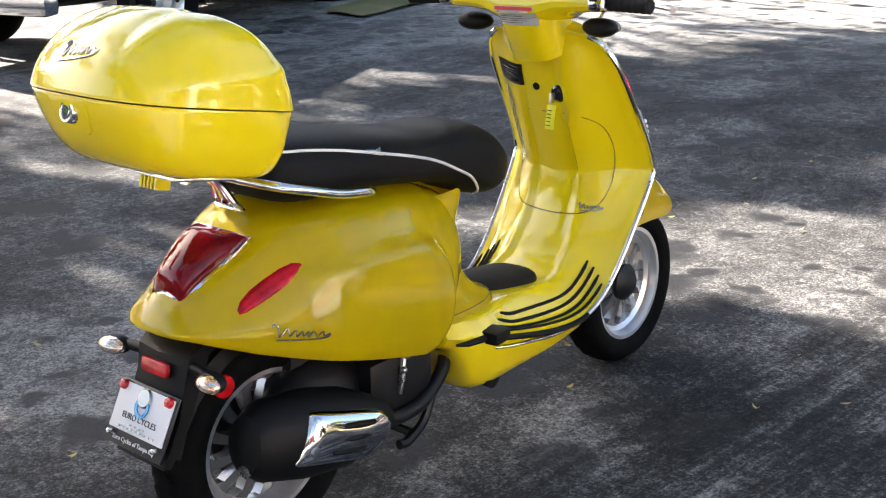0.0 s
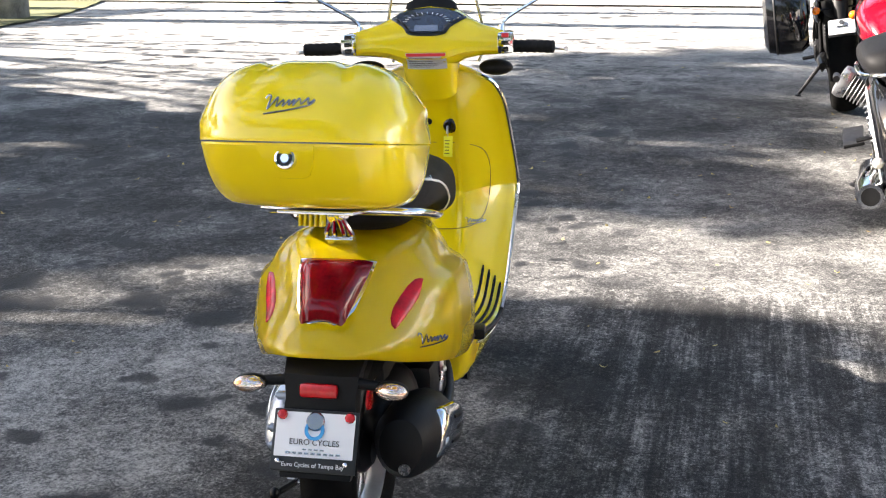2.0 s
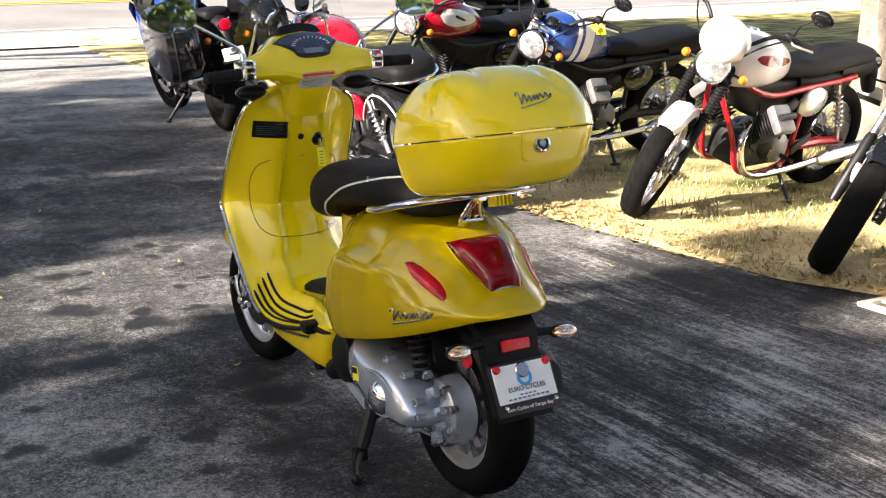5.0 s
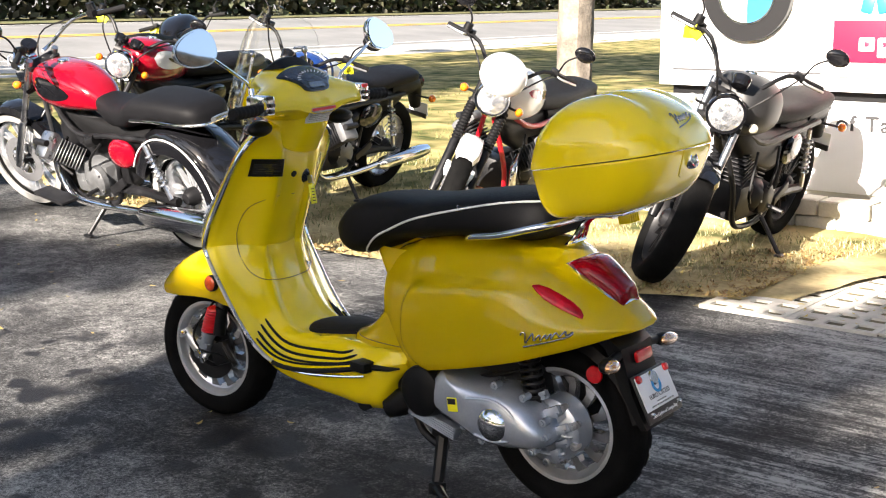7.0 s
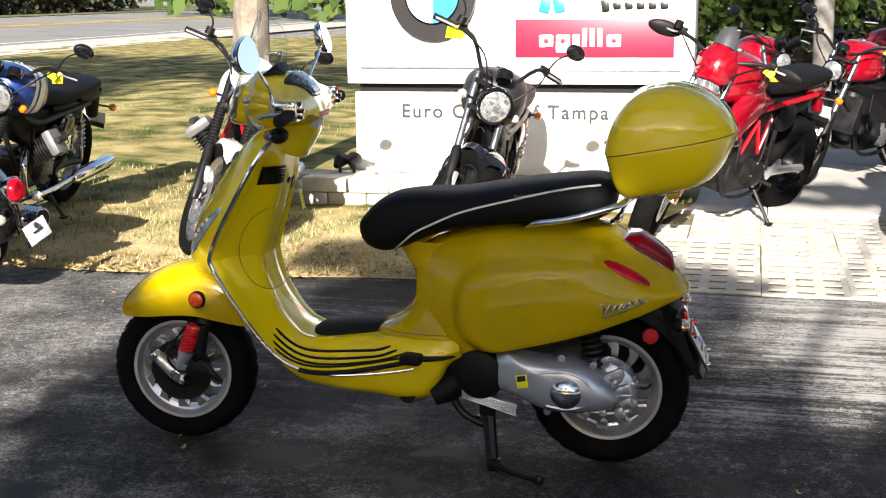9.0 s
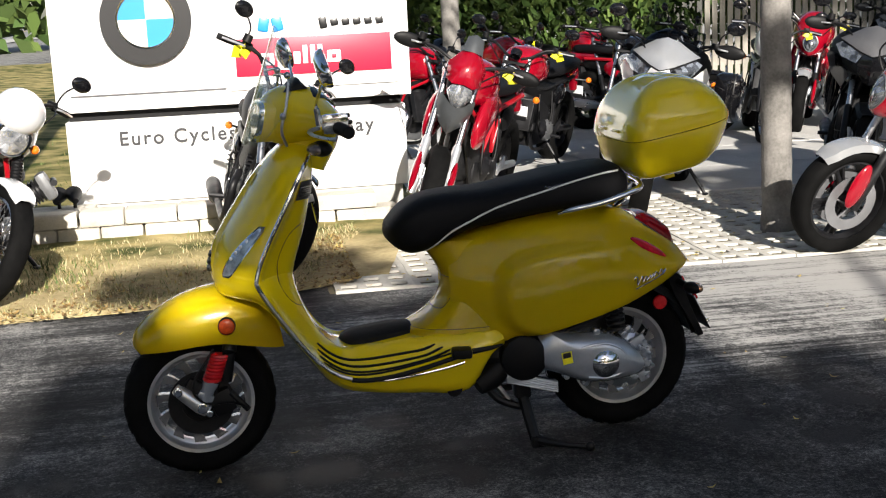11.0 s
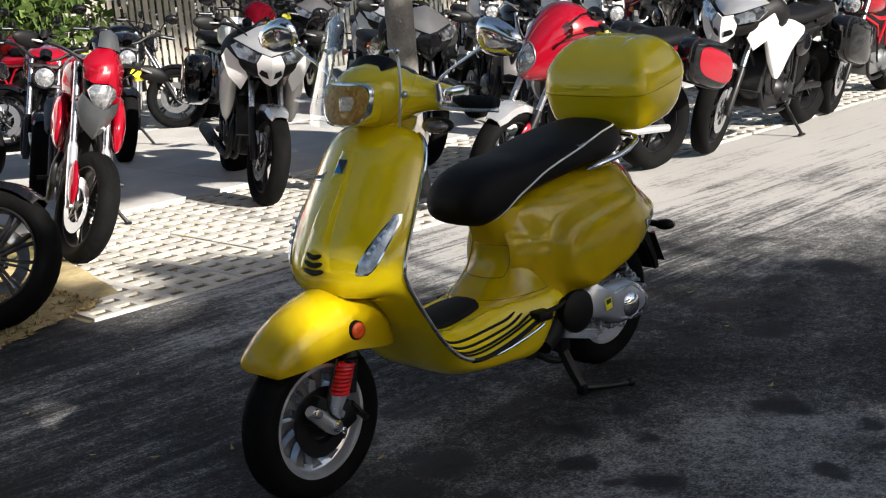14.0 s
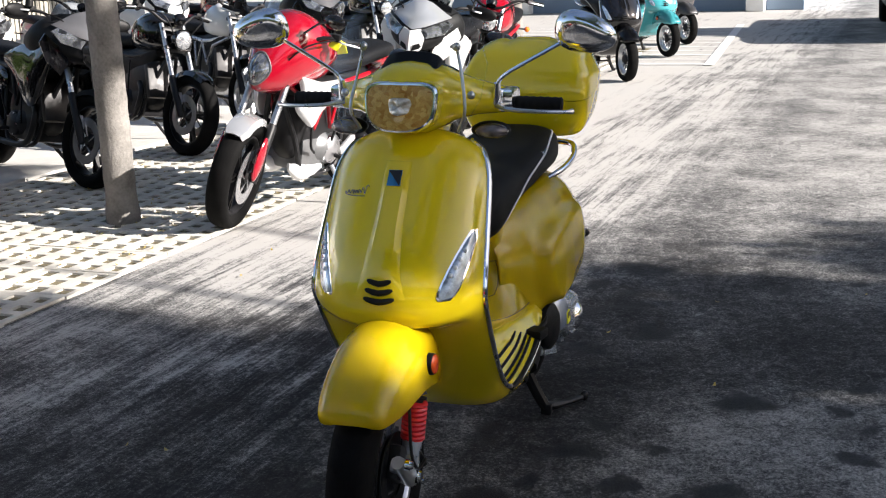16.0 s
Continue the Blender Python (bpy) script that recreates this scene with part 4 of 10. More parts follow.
    lathe(bm, [(0.001, 0.02), (0.04, 0.018), (0.055, 0.0), (0.055, -0.03)], (1.337, 0.05, 0.229), (0, 1, 0), 20)
    tube(bm, [(1.25, 0.09, 0.26), (1.2, 0.095, 0.2)], 0.01, 8)
    part("brake_caliper", turned(bm, INNER), M["black_metal"], sc)
    bm = B()
    lathe(bm, [(0.1, 0.0), (0.1, 0.004), (0.06, 0.004), (0.06, 0.0)], (1.337, 0.062, 0.229), (0, 1, 0), 36, True)
    part("brake_disc", turned(bm, INNER), M["black_metal"], sc)
    bm = B()
    tube(bm, [(1.29, 0.09, 0.4), (1.36, 0.115, 0.3), (1.33, 0.12, 0.245), (1.25, 0.115, 0.235), (1.2, 0.1, 0.21)], 0.004, 6, smooth=20)
    part("brake_hose", turned(bm, INNER), M["black_plastic"], sc)
    # headset
    bm = B()
    rings = []
    for y, xf, xr, zt, zb in ((-0.235, 0.925, 0.874, 1.085, 1.036), (-0.21, 0.945, 0.87, 1.098, 1.034), (-0.15, 0.985, 0.864, 1.115, 1.03), (-0.105, 1.045, 0.86, 1.135, 1.02), (-0.085, 1.075, 0.858, 1.148, 1.008), (-0.045, 1.1, 0.853, 1.163, 0.99), (0, 1.108, 0.854, 1.168, 0.988),
                              (0.045, 1.1, 0.853, 1.163, 0.99), (0.085, 1.075, 0.858, 1.148, 1.008), (0.105, 1.045, 0.86, 1.135, 1.02), (0.15, 0.985, 0.864, 1.115, 1.03), (0.21, 0.945, 0.87, 1.098, 1.034), (0.235, 0.925, 0.874, 1.085, 1.036)):
        cx, cz = (xf + xr) / 2, (zt + zb) / 2
        ring = []
        for v in super_ring(0, 0, 1, 1, 0, 2.8, 28):
            fx, fz = v.x, v.z
            zz = cz + (zt - zb) / 2 * fz
            if fz > 0:
                zz -= 0.055 * max(0, -fx) * (zt - zb) / 0.19 * abs(fx)
            ring.append(Vector((cx + (xf - xr) / 2 * fx * (1 - 0.12 * max(0, fz)), y, zz)))
        rings.append(ring)
    rings2 = []
    for k in range(len(rings) - 1):
        for t in (0, 0.5):
            rings2.append([a.lerp(b, t) for a, b in zip(rings[k], rings[k + 1])])
    rings2.append(rings[-1])
    loft(bm, rings2)
    skins = [BVHTree.FromBMesh(bm)]
    bars = part("handlebar_cover", turned(bm, STEER), M["yellow"], sc, "glossy yellow handlebar cover", 55)
    bm = B()
    rings = []
    for z, xf, xr, w in ((1.045, 1.03, 0.862, 0.085), (1.0, 1.035, 0.872, 0.08), (0.965, 1.038, 0.892, 0.076), (0.945, 1.03, 0.905, 0.076), (0.925, 1.02, 0.915, 0.072)):
        ring = []
        for k in range(24):
            t = 2 * math.pi * k / 24
            c, s = math.cos(t), math.sin(t)
            ring.append(Vector(((xf + xr) / 2 + (xf - xr) / 2 * math.copysign(abs(c) ** 0.8, c), w * math.copysign(abs(s) ** 0.8, s), z + 0.02 * c)))
        rings.append(ring)
    loft(bm, rings)
    skins.append(BVHTree.FromBMesh(bm))
    part("headset_neck", turned(bm, STEER), M["yellow"], bars, "", 50)
    # headlight
    bm = B()
    rings = []
    for x, a, b in ((1.096, 0.0905, 0.0605), (1.106, 0.09, 0.06), (1.114, 0.087, 0.057), (1.115, 0.083, 0.053), (1.106, 0.081, 0.051)):
        ring = []
        for v in super_ring(0, 0, 1, 1, 0, 3.2, 32):
            ring.append(Vector((x - 0.012 * v.x * v.x + 0.006 - 0.012 * v.z, a * v.x * (1 + 0.07 * v.z), 1.068 + b * v.z + 0.008 * (v.x * v.x - 0.4))))
        rings.append(ring)
    loft(bm, rings, caps=False)
    shroud = B()
    loft(shroud, [[Vector((x - 0.012 * v.x * v.x + 0.006 - 0.012 * v.z, a * v.x * (1 + 0.07 * v.z), 1.068 + b * v.z + 0.008 * (v.x * v.x - 0.4))) for v in super_ring(0, 0, 1, 1, 0, 3.2, 32)] for x, a, b in ((1.04, 0.093, 0.063), (1.08, 0.093, 0.063), (1.099, 0.0915, 0.0615), (1.0995, 0.088, 0.058))], caps=False)
    part("lamp_shroud", turned(shroud, STEER), M["yellow"], bars, "", 50)
    hl = part("headlight", turned(bm, STEER), M["chrome"], sc, "headlight with chrome rim")
    def lamp_rings(rows, n=3.0):
        out = []
        for x, g in rows:
            out.append([Vector((x - 0.012 * v.x * v.x + 0.006 - 0.012 * v.z * g, 0.0905 * g * v.x * (1 + 0.07 * v.z), 1.068 + 0.0595 * g * v.z + 0.008 * (v.x * v.x - 0.4) * g)) for v in super_ring(0, 0, 1, 1, 0, n, 32)])
        return out
    bm = B()
    loft(bm, lamp_rings(((1.112, 0.9), (1.11, 0.86), (1.109, 0.7), (1.1085, 0.5), (1.1085, 0.4))))
    part("reflector_bowl", turned(bm, STEER), M["gold_facets"], hl, "gold-tinted faceted reflector bowl")
    bm = B()
    loft(bm, lamp_rings(((1.1, 0.36), (1.112, 0.33), (1.1165, 0.26), (1.118, 0.15), (1.118, 0.04))))
    part("bulb_shroud", turned(bm, STEER), M["headlamp_glass"], hl, "bright faceted middle of the lamp")
    bm = B()
    loft(bm, lamp_rings(((1.113, 0.9), (1.12, 0.84), (1.126, 0.6), (1.129, 0.2))))
    part("headlight_lens", turned(bm, STEER), M["lamp_cover"], hl, "clear lens").visible_shadow = False
    # dash: a dark glass in a black frame on the slope of the cover
    def dash_at(y, up, lift):
        return drape(skins, (0.66 + 0.6 * up * 1.15, y * 1.1, 1.302 + 0.8 * up * 1.15), (0.8, 0, -0.6), lift)
    shape = [(0.0, 0.05), (0.05, 0.047), (0.088, 0.036), (0.097, 0.024), (0.085, 0.008), (0.06, -0.014), (0.05, -0.03), (0.03, -0.036), (0.0, -0.037)]
    shape = shape + [(-y, u) for y, u in shape[-2:0:-1]]
    loop = [(p.x, p.y) for p in spline([(y, u, 0) for y, u in shape + shape[:1]], 61)][:-1]
    for name, lifts, key, label in (("dash_frame", ((1.0, -0.004), (1.0, 0.003), (0.9, 0.005), (0.45, 0.003)), "black_gloss", "black frame of the instruments"), ("instrument_panel", ((0.86, 0.004), (0.84, 0.0065), (0.4, 0.0075)), "glass_dark", "dark blue instrument glass")):
        bm = B()
        loft(bm, [[dash_at(y * g, 0.006 + (u - 0.006) * g, l) for y, u in loop] for g, l in lifts])
        dash = part(name, turned(bm, STEER), M[key], sc, label)
    for k in range(13):
        bm = B()
        a = radians(172 - 13.7 * k)
        p, q = (dash_at(r * math.cos(a) * 1.9, -0.004 + r * math.sin(a) * 0.95, 0.009) for r in (0.026, 0.032))
        tube(bm, [p, q], 0.0009, 5)
        part("dial_mark", turned(bm, STEER), M["label_white"], dash)
    bm = B()
    loft(bm, [[dash_at(y, u, 0.009) for y in (-0.03, 0, 0.03)] for u in (-0.028, -0.012)], closed=False)
    part("dial_display", turned(bm, STEER), M["badge_chrome"], dash, "small grey display")
    bm = B()
    rings = []
    for k in range(13):
        a = radians(-90 + 15 * k)
        y = 0.072 * math.sin(a)
        up = 0.03 * math.cos(a) ** 0.7 if math.cos(a) > 1e-6 else 0
        rings.append([Vector((0.955, y, 1.158)), Vector((0.978, y, 1.16 + up * 0.9)), Vector((0.99, y, 1.158 + up)), Vector((1.03, y, 1.15))])
    loft(bm, rings)
    part("dash_hood", turned(bm, STEER), M["black_plastic"], bars, "black dash hood")
    # white label with a red band on the neck
    def neck_at(u, v, lift):
        return drape(skins, (0.7, 0.056 - 0.112 * u, 1.044 - 0.046 * v), (1, 0, 0.0), lift)
    bm = B()
    loft(bm, [[neck_at(u / 8, v / 6, 0.0015) for u in range(9)] for v in range(7)], closed=False)
    bmesh.ops.solidify(bm, geom=bm.faces[:], thickness=0.001)
    lab = part("caution_label", turned(bm, STEER), M["label_white"], sc, "white paper label with red head and small print")
    bm = B()
    loft(bm, [[neck_at(0.01 + 0.98 * u / 8, v, 0.0032) for u in range(9)] for v in (0.02, 0.1, 0.2)], closed=False)
    part("label_head", turned(bm, STEER), M["label_red"], lab)
    for k in range(6):
        bm = B()
        v = 0.3 + 0.11 * k
        loft(bm, [[neck_at(0.06 + (0.86 - 0.12 * (k % 3)) * u / 8, v + d, 0.0032) for u in range(9)] for d in (0, 0.025)], closed=False)
        part("label_print", turned(bm, STEER), M["badge_chrome"], lab)
    # grips, levers, switches, mirrors, front indicators
    for s in (1, -1):
        bm = B()
        ends = (Vector((0.9, s * 0.238, 1.0555)), Vector((0.89, s * 0.354, 1.053)))
        tube(bm, [ends[0].lerp(ends[1], k / 26) for k in range(27)], [0.015] + [0.0182 if k % 4 < 2 else 0.0168 for k in range(25)] + [0.013], 14)
        part("grip", turned(bm, STEER), M["rubber_mat"], sc, "black ribbed rubber grip")
        bm = B()
        box(bm, (0.906, s * 0.218, 1.066), (0.076, 0.048, 0.058), rot("Z", -s * 4), 0.012)
        sw = part("switch_housing", turned(bm, STEER), M["chrome"], sc, "chrome switch housing")
        for k, (dx, dz) in enumerate(((-0.03, 0.02), (-0.037, 0.0), (-0.034, -0.018))):
            bm = B()
            box(bm, (0.9 + dx, s * 0.22, 1.068 + dz), (0.014, 0.02, 0.012), None, 0.003)
            part("switch", turned(bm, STEER), M["label_red"] if (k == 0 and s < 0) else M["black_gloss"], sw)
        bm = B()
        tube(bm, [(0.95, s * 0.2, 1.055), (0.985, s * 0.24, 1.05), (0.975, s * 0.31, 1.045), (0.945, s * 0.372, 1.042), (0.93, s * 0.384, 1.042)], [0.007, 0.0055, 0.0048, 0.0048, 0.0075], 8, smooth=16)
        part("brake_lever", turned(bm, STEER), M["steel"], sc, "polished brake lever")
        bm = B()
        egg(bm, (0.945, s * 0.185, 0.993), (0.03, 0.05, 0.023), rot("Z", s * 8))
        ind = part("front_indicator", turned(bm, STEER), M["black_plastic"], sc, "dark front indicator under the bar")
        bm = B()
        egg(bm, (0.962, s * 0.19, 0.993), (0.026, 0.042, 0.019), rot("Z", s * 8))
        part("indicator_lens", turned(bm, STEER), M["dim_lens"], ind)
        bm = B()
        tube(bm, [(0.945, s * 0.2, 1.06), (0.955, s * 0.202, 1.11)], [0.014, 0.0085], 12)
        tube(bm, [(0.955, s * 0.202, 1.105), (0.955, s * 0.225, 1.133), (0.952, s * 0.33, 1.193), (0.95, s * 0.36, 1.21)], 0.005, 8, smooth=14)
        st = part("mirror_stem", turned(bm, STEER), M["chrome"], sc, "chrome mirror stem")
        hm = STEER @ Matrix.Translation((0.955, s * 0.418, 1.233)) @ rot("Z", -s * 5) @ rot("Y", 13) @ rot("X", -s * 12)
        bm = B()
        rings = []
        for x, g in ((0.026, 0.3), (0.024, 0.62), (0.014, 0.9), (0.0, 1.0), (-0.006, 0.99)):
            rings.append([Vector((x, v.x * 0.076 * g, v.z * 0.05 * g * (1 - 0.22 * s * v.x))) for v in super_ring(0, 0, 1, 1, 0, 2.3, 28)])
        loft(bm, rings)
        mh = part("mirror", turned(bm, hm), M["chrome"], sc, "teardrop rear-view mirror with chrome shell")
        bm = B()
        bm.faces.new([bm.verts.new(Vector((-0.0085, v.x * 0.071, v.z * 0.0455 * (1 - 0.22 * s * v.x)))) for v in super_ring(0, 0, 1, 1, 0, 2.3, 28)])
        part("mirror_glass", turned(bm, hm), M["mirror"], mh, "", 20)
    # clear fly screen with two posts
    bm = B()
    rings = []
    for t in range(9):
        u = t / 8
        z = 1.005 + 0.315 * u
        w = interp(u, [(0, 0.14), (0.2, 0.185), (0.5, 0.195), (0.8, 0.165), (0.93, 0.12), (1, 0.06)])
        rings.append([Vector((1.155 - 0.12 * u - 0.07 * (k / 8) ** 2 * (w / 0.19) ** 2 - (0.0), w * k / 8, z + 0.02 * (1 - (k / 8) ** 2) * u)) for k in range(-8, 9)])
    loft(bm, rings, closed=False)
    screen = part("fly_screen", turned(bm, STEER), M["clear"], sc, "clear acrylic fly screen")
    screen.visible_shadow = False
    bm = B()
    rim = [r[0] for r in rings] + rings[-1][1:-1] + [r[-1] for r in rings[::-1]]
    tube(bm, rim, 0.0016, 6)
    edge = part("screen_edge", turned(bm, STEER), M["clear"], screen)
    edge.visible_shadow = False
    for s in (1, -1):
        bm = B()
        tube(bm, [(1.035, s * 0.125, 1.0), (1.05, s * 0.145, 1.05), (1.03, s * 0.135, 1.12), (1.02, s * 0.118, 1.2), (1.06, s * 0.116, 1.205)], 0.0042, 8, smooth=18)
        egg(bm, (1.02, s * 0.118, 1.202), (0.011, 0.011, 0.011), None, 10)
        egg(bm, (1.045, s * 0.16, 1.09), (0.01, 0.01, 0.01), None, 10)
        part("screen_post", turned(bm, STEER), M["steel"], sc, "screen post with round bolts")
    # seat
    bm = B()
    top = [(0.742, 0.70), (0.735, 0.728), (0.715, 0.752), (0.679, 0.785), (0.626, 0.808), (0.538, 0.819), (0.434, 0.822), (0.332, 0.838), (0.215, 0.856), (0.067, 0.872), (0.01, 0.868), (-0.012, 0.845), (-0.02, 0.82)]
    bot = [(0.735, 0.675), (0.715, 0.655), (0.69, 0.64), (0.655, 0.634), (0.6, 0.648), (0.51, 0.688), (0.43, 0.705), (0.35, 0.718), (0.21, 0.734), (0.08, 0.735), (0.02, 0.75), (-0.01, 0.77), (-0.02, 0.79)]
    wid = [0.05, 0.09, 0.112, 0.127, 0.133, 0.138, 0.143, 0.152, 0.158, 0.15, 0.135, 0.115, 0.08]
    tt, bb, ww = spline([(a, b, 0) for a, b in top], 36), spline([(a, b, 0) for a, b in bot], 36), spline([(a, 0, 0) for a in wid], 36)
    rings = []
    for a, b, w in zip(tt, bb, ww):
        ring = []
        for v in super_ring(0, 0, 1, 1, 0, 2.9, 32):
            f = (v.z + 1) / 2
            ring.append(Vector((b.x + (a.x - b.x) * f, v.x * w.x * (1.0 - 0.06 * f), b.y + (a.y - b.y) * f)))
        rings.append(ring)
    loft(bm, rings)
    saddle = [BVHTree.FromBMesh(bm)]
    seat = part("seat", bm, M["seat"], sc, "long black vinyl saddle", 60)
    for s in (1, -1):
        bm = B()
        line = [(0.63, 0.643, 0.136), (0.595, 0.672, 0.139), (0.555, 0.705, 0.1415), (0.5, 0.733, 0.1425), (0.43, 0.765, 0.144), (0.35, 0.79, 0.152), (0.27, 0.81, 0.1555), (0.17, 0.833, 0.1545), (0.08, 0.848, 0.147), (0.02, 0.853, 0.133)]
        tube(bm, [drape(saddle, (p.x, s * 0.4, p.y), (0, -s, 0), 0.0008) for p in spline([(x, z, 0) for x, z, y in line], 48)], 0.0032, 6)
        part("seat_piping", bm, M["piping"], seat, "thin white piping")
        bm = B()
        script_badge(bm, lambda u, v: drape(saddle, (0.262 - s * 0.0 - 0.05 * u, s * 0.4, 0.812 + 0.012 * u + 0.009 * v), (0, -s, 0), 0.001), 0.0012)
        part("seat_badge", bm, M["badge_chrome"], seat)
    # chrome grab rail and carrier bracket
    bm = B()
    for s in (1, -1):
        tube(bm, [(0.225, s * 0.15, 0.738), (0.19, s * 0.176, 0.752), (0.1, s * 0.19, 0.768), (0.02, s * 0.186, 0.79), (-0.04, s * 0.15, 0.806), (-0.06, 0, 0.81)], [0.006, 0.0095, 0.0095, 0.0095, 0.0095, 0.0095], 10, smooth=24)
    part("grab_rail", bm, M["chrome"], sc, "chrome grab rail round the seat")
    bm = B()
    for s in (1, -1):
        for y0, y1 in ((0.011, 0.005), (0.028, 0.014)):
            tube(bm, [(-0.015, s * y0, 0.735), (-0.03, s * y0, 0.752), (-0.05, s * y1, 0.79), (-0.09, s * y1, 0.815), (-0.16, s * (y1 + 0.04), 0.822)], 0.006, 8, smooth=14)
        egg(bm, (-0.014, s * 0.02, 0.731), (0.022, 0.013, 0.009), rot("Y", 30), 12)
    box(bm, (-0.02, 0, 0.733), (0.034, 0.062, 0.008), rot("Y", 30), 0.003)
    box(bm, (-0.12, 0, 0.822), (0.16, 0.16, 0.008), rot("Y", 10), 0.003)
    part("case_carrier", bm, M["chrome"], sc, "chrome top case carrier")
    for k in range(-2, 3):
        bm = B()
        box(bm, (-0.178, 0.012 + k * 0.011, 0.816), (0.034, 0.005, 0.026), rot("Y", 12), 0.0015)
        part("latch_rib", bm, M["yellow"], sc)
    # top case
    C = Matrix.Translation((0.012, 0.007, 0.94)) @ rot("Y", 10)
    levels = [(-0.128, -0.055, -0.222, 0.135), (-0.125, -0.037, -0.255, 0.164), (-0.112, -0.022, -0.287, 0.186), (-0.08, -0.01, -0.322, 0.203), (-0.04, -0.005, -0.348, 0.212), (-0.008, -0.002, -0.364, 0.216), (0.0, -0.0015, -0.366, 0.216)]
    upper = [(0.003, 0.001, -0.369, 0.2185), (0.01, 0.0, -0.369, 0.218), (0.045, -0.012, -0.36, 0.214), (0.085, -0.034, -0.336, 0.202), (0.118, -0.062, -0.304, 0.184), (0.142, -0.096, -0.266, 0.158), (0.157, -0.134, -0.23, 0.12), (0.163, -0.162, -0.2, 0.07)]

    def case_rings(rows, n=48, steps=3):
        out = []
        sp = spline([(a, b, c) for a, b, c, d in rows], len(rows) * steps)
        sw = spline([(d, 0, 0) for a, b, c, d in rows], len(rows) * steps)
        for p, w in zip(sp, sw):
            ring = []
            cx, hx = (p.y + p.z) / 2, (p.y - p.z) / 2
            for k in range(n):
                c, q = math.cos(2 * math.pi * k / n), math.sin(2 * math.pi * k / n)
                power = 7.0 if c > 0 else 4.0
                u = math.copysign(abs(c) ** (2 / power), c)
                v = math.copysign(abs(q) ** (2 / power), q)
                ring.append(Vector((cx + hx * u * (1 - 0.04 * v * v), w.x * v * (1 - 0.17 * max(0, -u) ** 2), p.x)))
            out.append(ring)
        return out
    bm = B()
    loft(bm, case_rings(levels))
    shell = [BVHTree.FromBMesh(bm)]
    case = part("top_case", turned(bm, C), M["yellow"], sc, "yellow luggage case behind the seat", 50)
    bm = B()
    loft(bm, case_rings(upper))
    for v in bm.verts:
        u = v.co.z
        if u > 0.015 and v.co.x > -0.33:
            # two shallow lengthwise creases on the lid
            e = math.exp(-((abs(v.co.y) - 0.115 + 0.25 * u) / 0.016) ** 2)
            v.co.z -= 0.009 * e
        if abs(v.co.y) > 0.1:
            # a swept rib along each side
            line = 0.03 + 0.1 * max(0, (v.co.x + 0.36) / 0.36) ** 1.5 * 0.6
            f = math.exp(-((u - line) / 0.014) ** 2) * min(1, max(0, (abs(v.co.y) - 0.1) / 0.08)) * min(1, max(0, (v.co.x + 0.33) / 0.1))
            v.co.y += math.copysign(0.007 * f, v.co.y)
    shell.append(BVHTree.FromBMesh(bm))
    lid = part("top_case_lid", turned(bm, C), M["yellow"], case, "", 50)
    bm = B()
    edge = [(-0.058, -0.003), (0.058, -0.003), (0.056, -0.02), (0.05, -0.045), (0.043, -0.06), (0.03, -0.066), (0.0, -0.067), (-0.03, -0.066), (-0.043, -0.06), (-0.05, -0.045), (-0.056, -0.02), (-0.058, -0.003)]
    loft(bm, [[drape(shell, (-0.6, y * g, -0.03 + (z + 0.03) * g), (1, 0, 0), l) for y, z in edge[:-1]] for g, l in ((1.0, -0.002), (0.98, 0.0025), (0.9, 0.003))])
    part("lock_plate", turned(bm, C), M["yellow"], case)
    bm = B()
    kx = drape(shell, (-0.6, 0, -0.028), (1, 0, 0), 0.002)
    lathe(bm, [(0.001, 0.006), (0.008, 0.006), (0.009, 0.003), (0.0145, 0.003), (0.016, 0.007), (0.02, 0.006), (0.0215, 0.0), (0.0215, -0.01)], kx, (-1, 0, 0.1), 26)
    part("case_lock", turned(bm, C), M["chrome"], case, "round chrome lock")
    bm = B()
    lathe(bm, [(0.0095, 0.0036), (0.0095, 0.0046), (0.0142, 0.0046), (0.0142, 0.0036)], kx, (-1, 0, 0.1), 26, True)
    part("lock_ring", turned(bm, C), M["label_black"], case)
    bm = B()
    script_badge(bm, lambda u, v: drape(shell, (-0.6, 0.052 - 0.1 * u - 0.006 * v, 0.062 + 0.012 * u + 0.022 * v), (1, 0, 0), 0.0012), 0.0018)
    part("case_badge", turned(bm, C), M["badge_chrome"], case, "slanted metal script badge")
    bm = B()
    for u in (-0.055, 0.055):
        box(bm, (-0.008, u, 0.028), (0.012, 0.07, 0.009), rot("Y", -16), 0.003)
    part("case_handle", turned(bm, C), M["yellow"], case)
    # tail light

    def tail_shape(grow, deep, bulge):
        bm = B()
        grid = []
        nu, nv = 16, 16
        for a in range(nu + 1):
            u = a / nu
            row = []
            for b in range(nv + 1):
                v = 2 * b / nv - 1
                x = -0.055 + grow * 0.8 - (0.128 + 1.4 * grow) * u + 0.01 * v * v * (1 - u)
                w = interp(u, [(0, 0.079), (0.25, 0.075), (0.6, 0.062), (0.85, 0.052), (0.95, 0.049), (1, 0.044)]) + grow
                rim = min(1, 5 * u + 0.25, 5 * (1 - u) + 0.25) * (1 - abs(v) ** 6 * 0.8)
                lift = deep + bulge * rim * (0.75 + 0.25 * math.sin(math.pi * u))
                row.append(bm.verts.new((x - 0.6 * lift, w * v, cowl_top(x) + 0.8 * lift - 0.012 * v * v)))
            grid.append(row)
        for p, q in zip(grid, grid[1:]):
            for k in range(nv):
                bm.faces.new((p[k], p[k + 1], q[k + 1], q[k]))
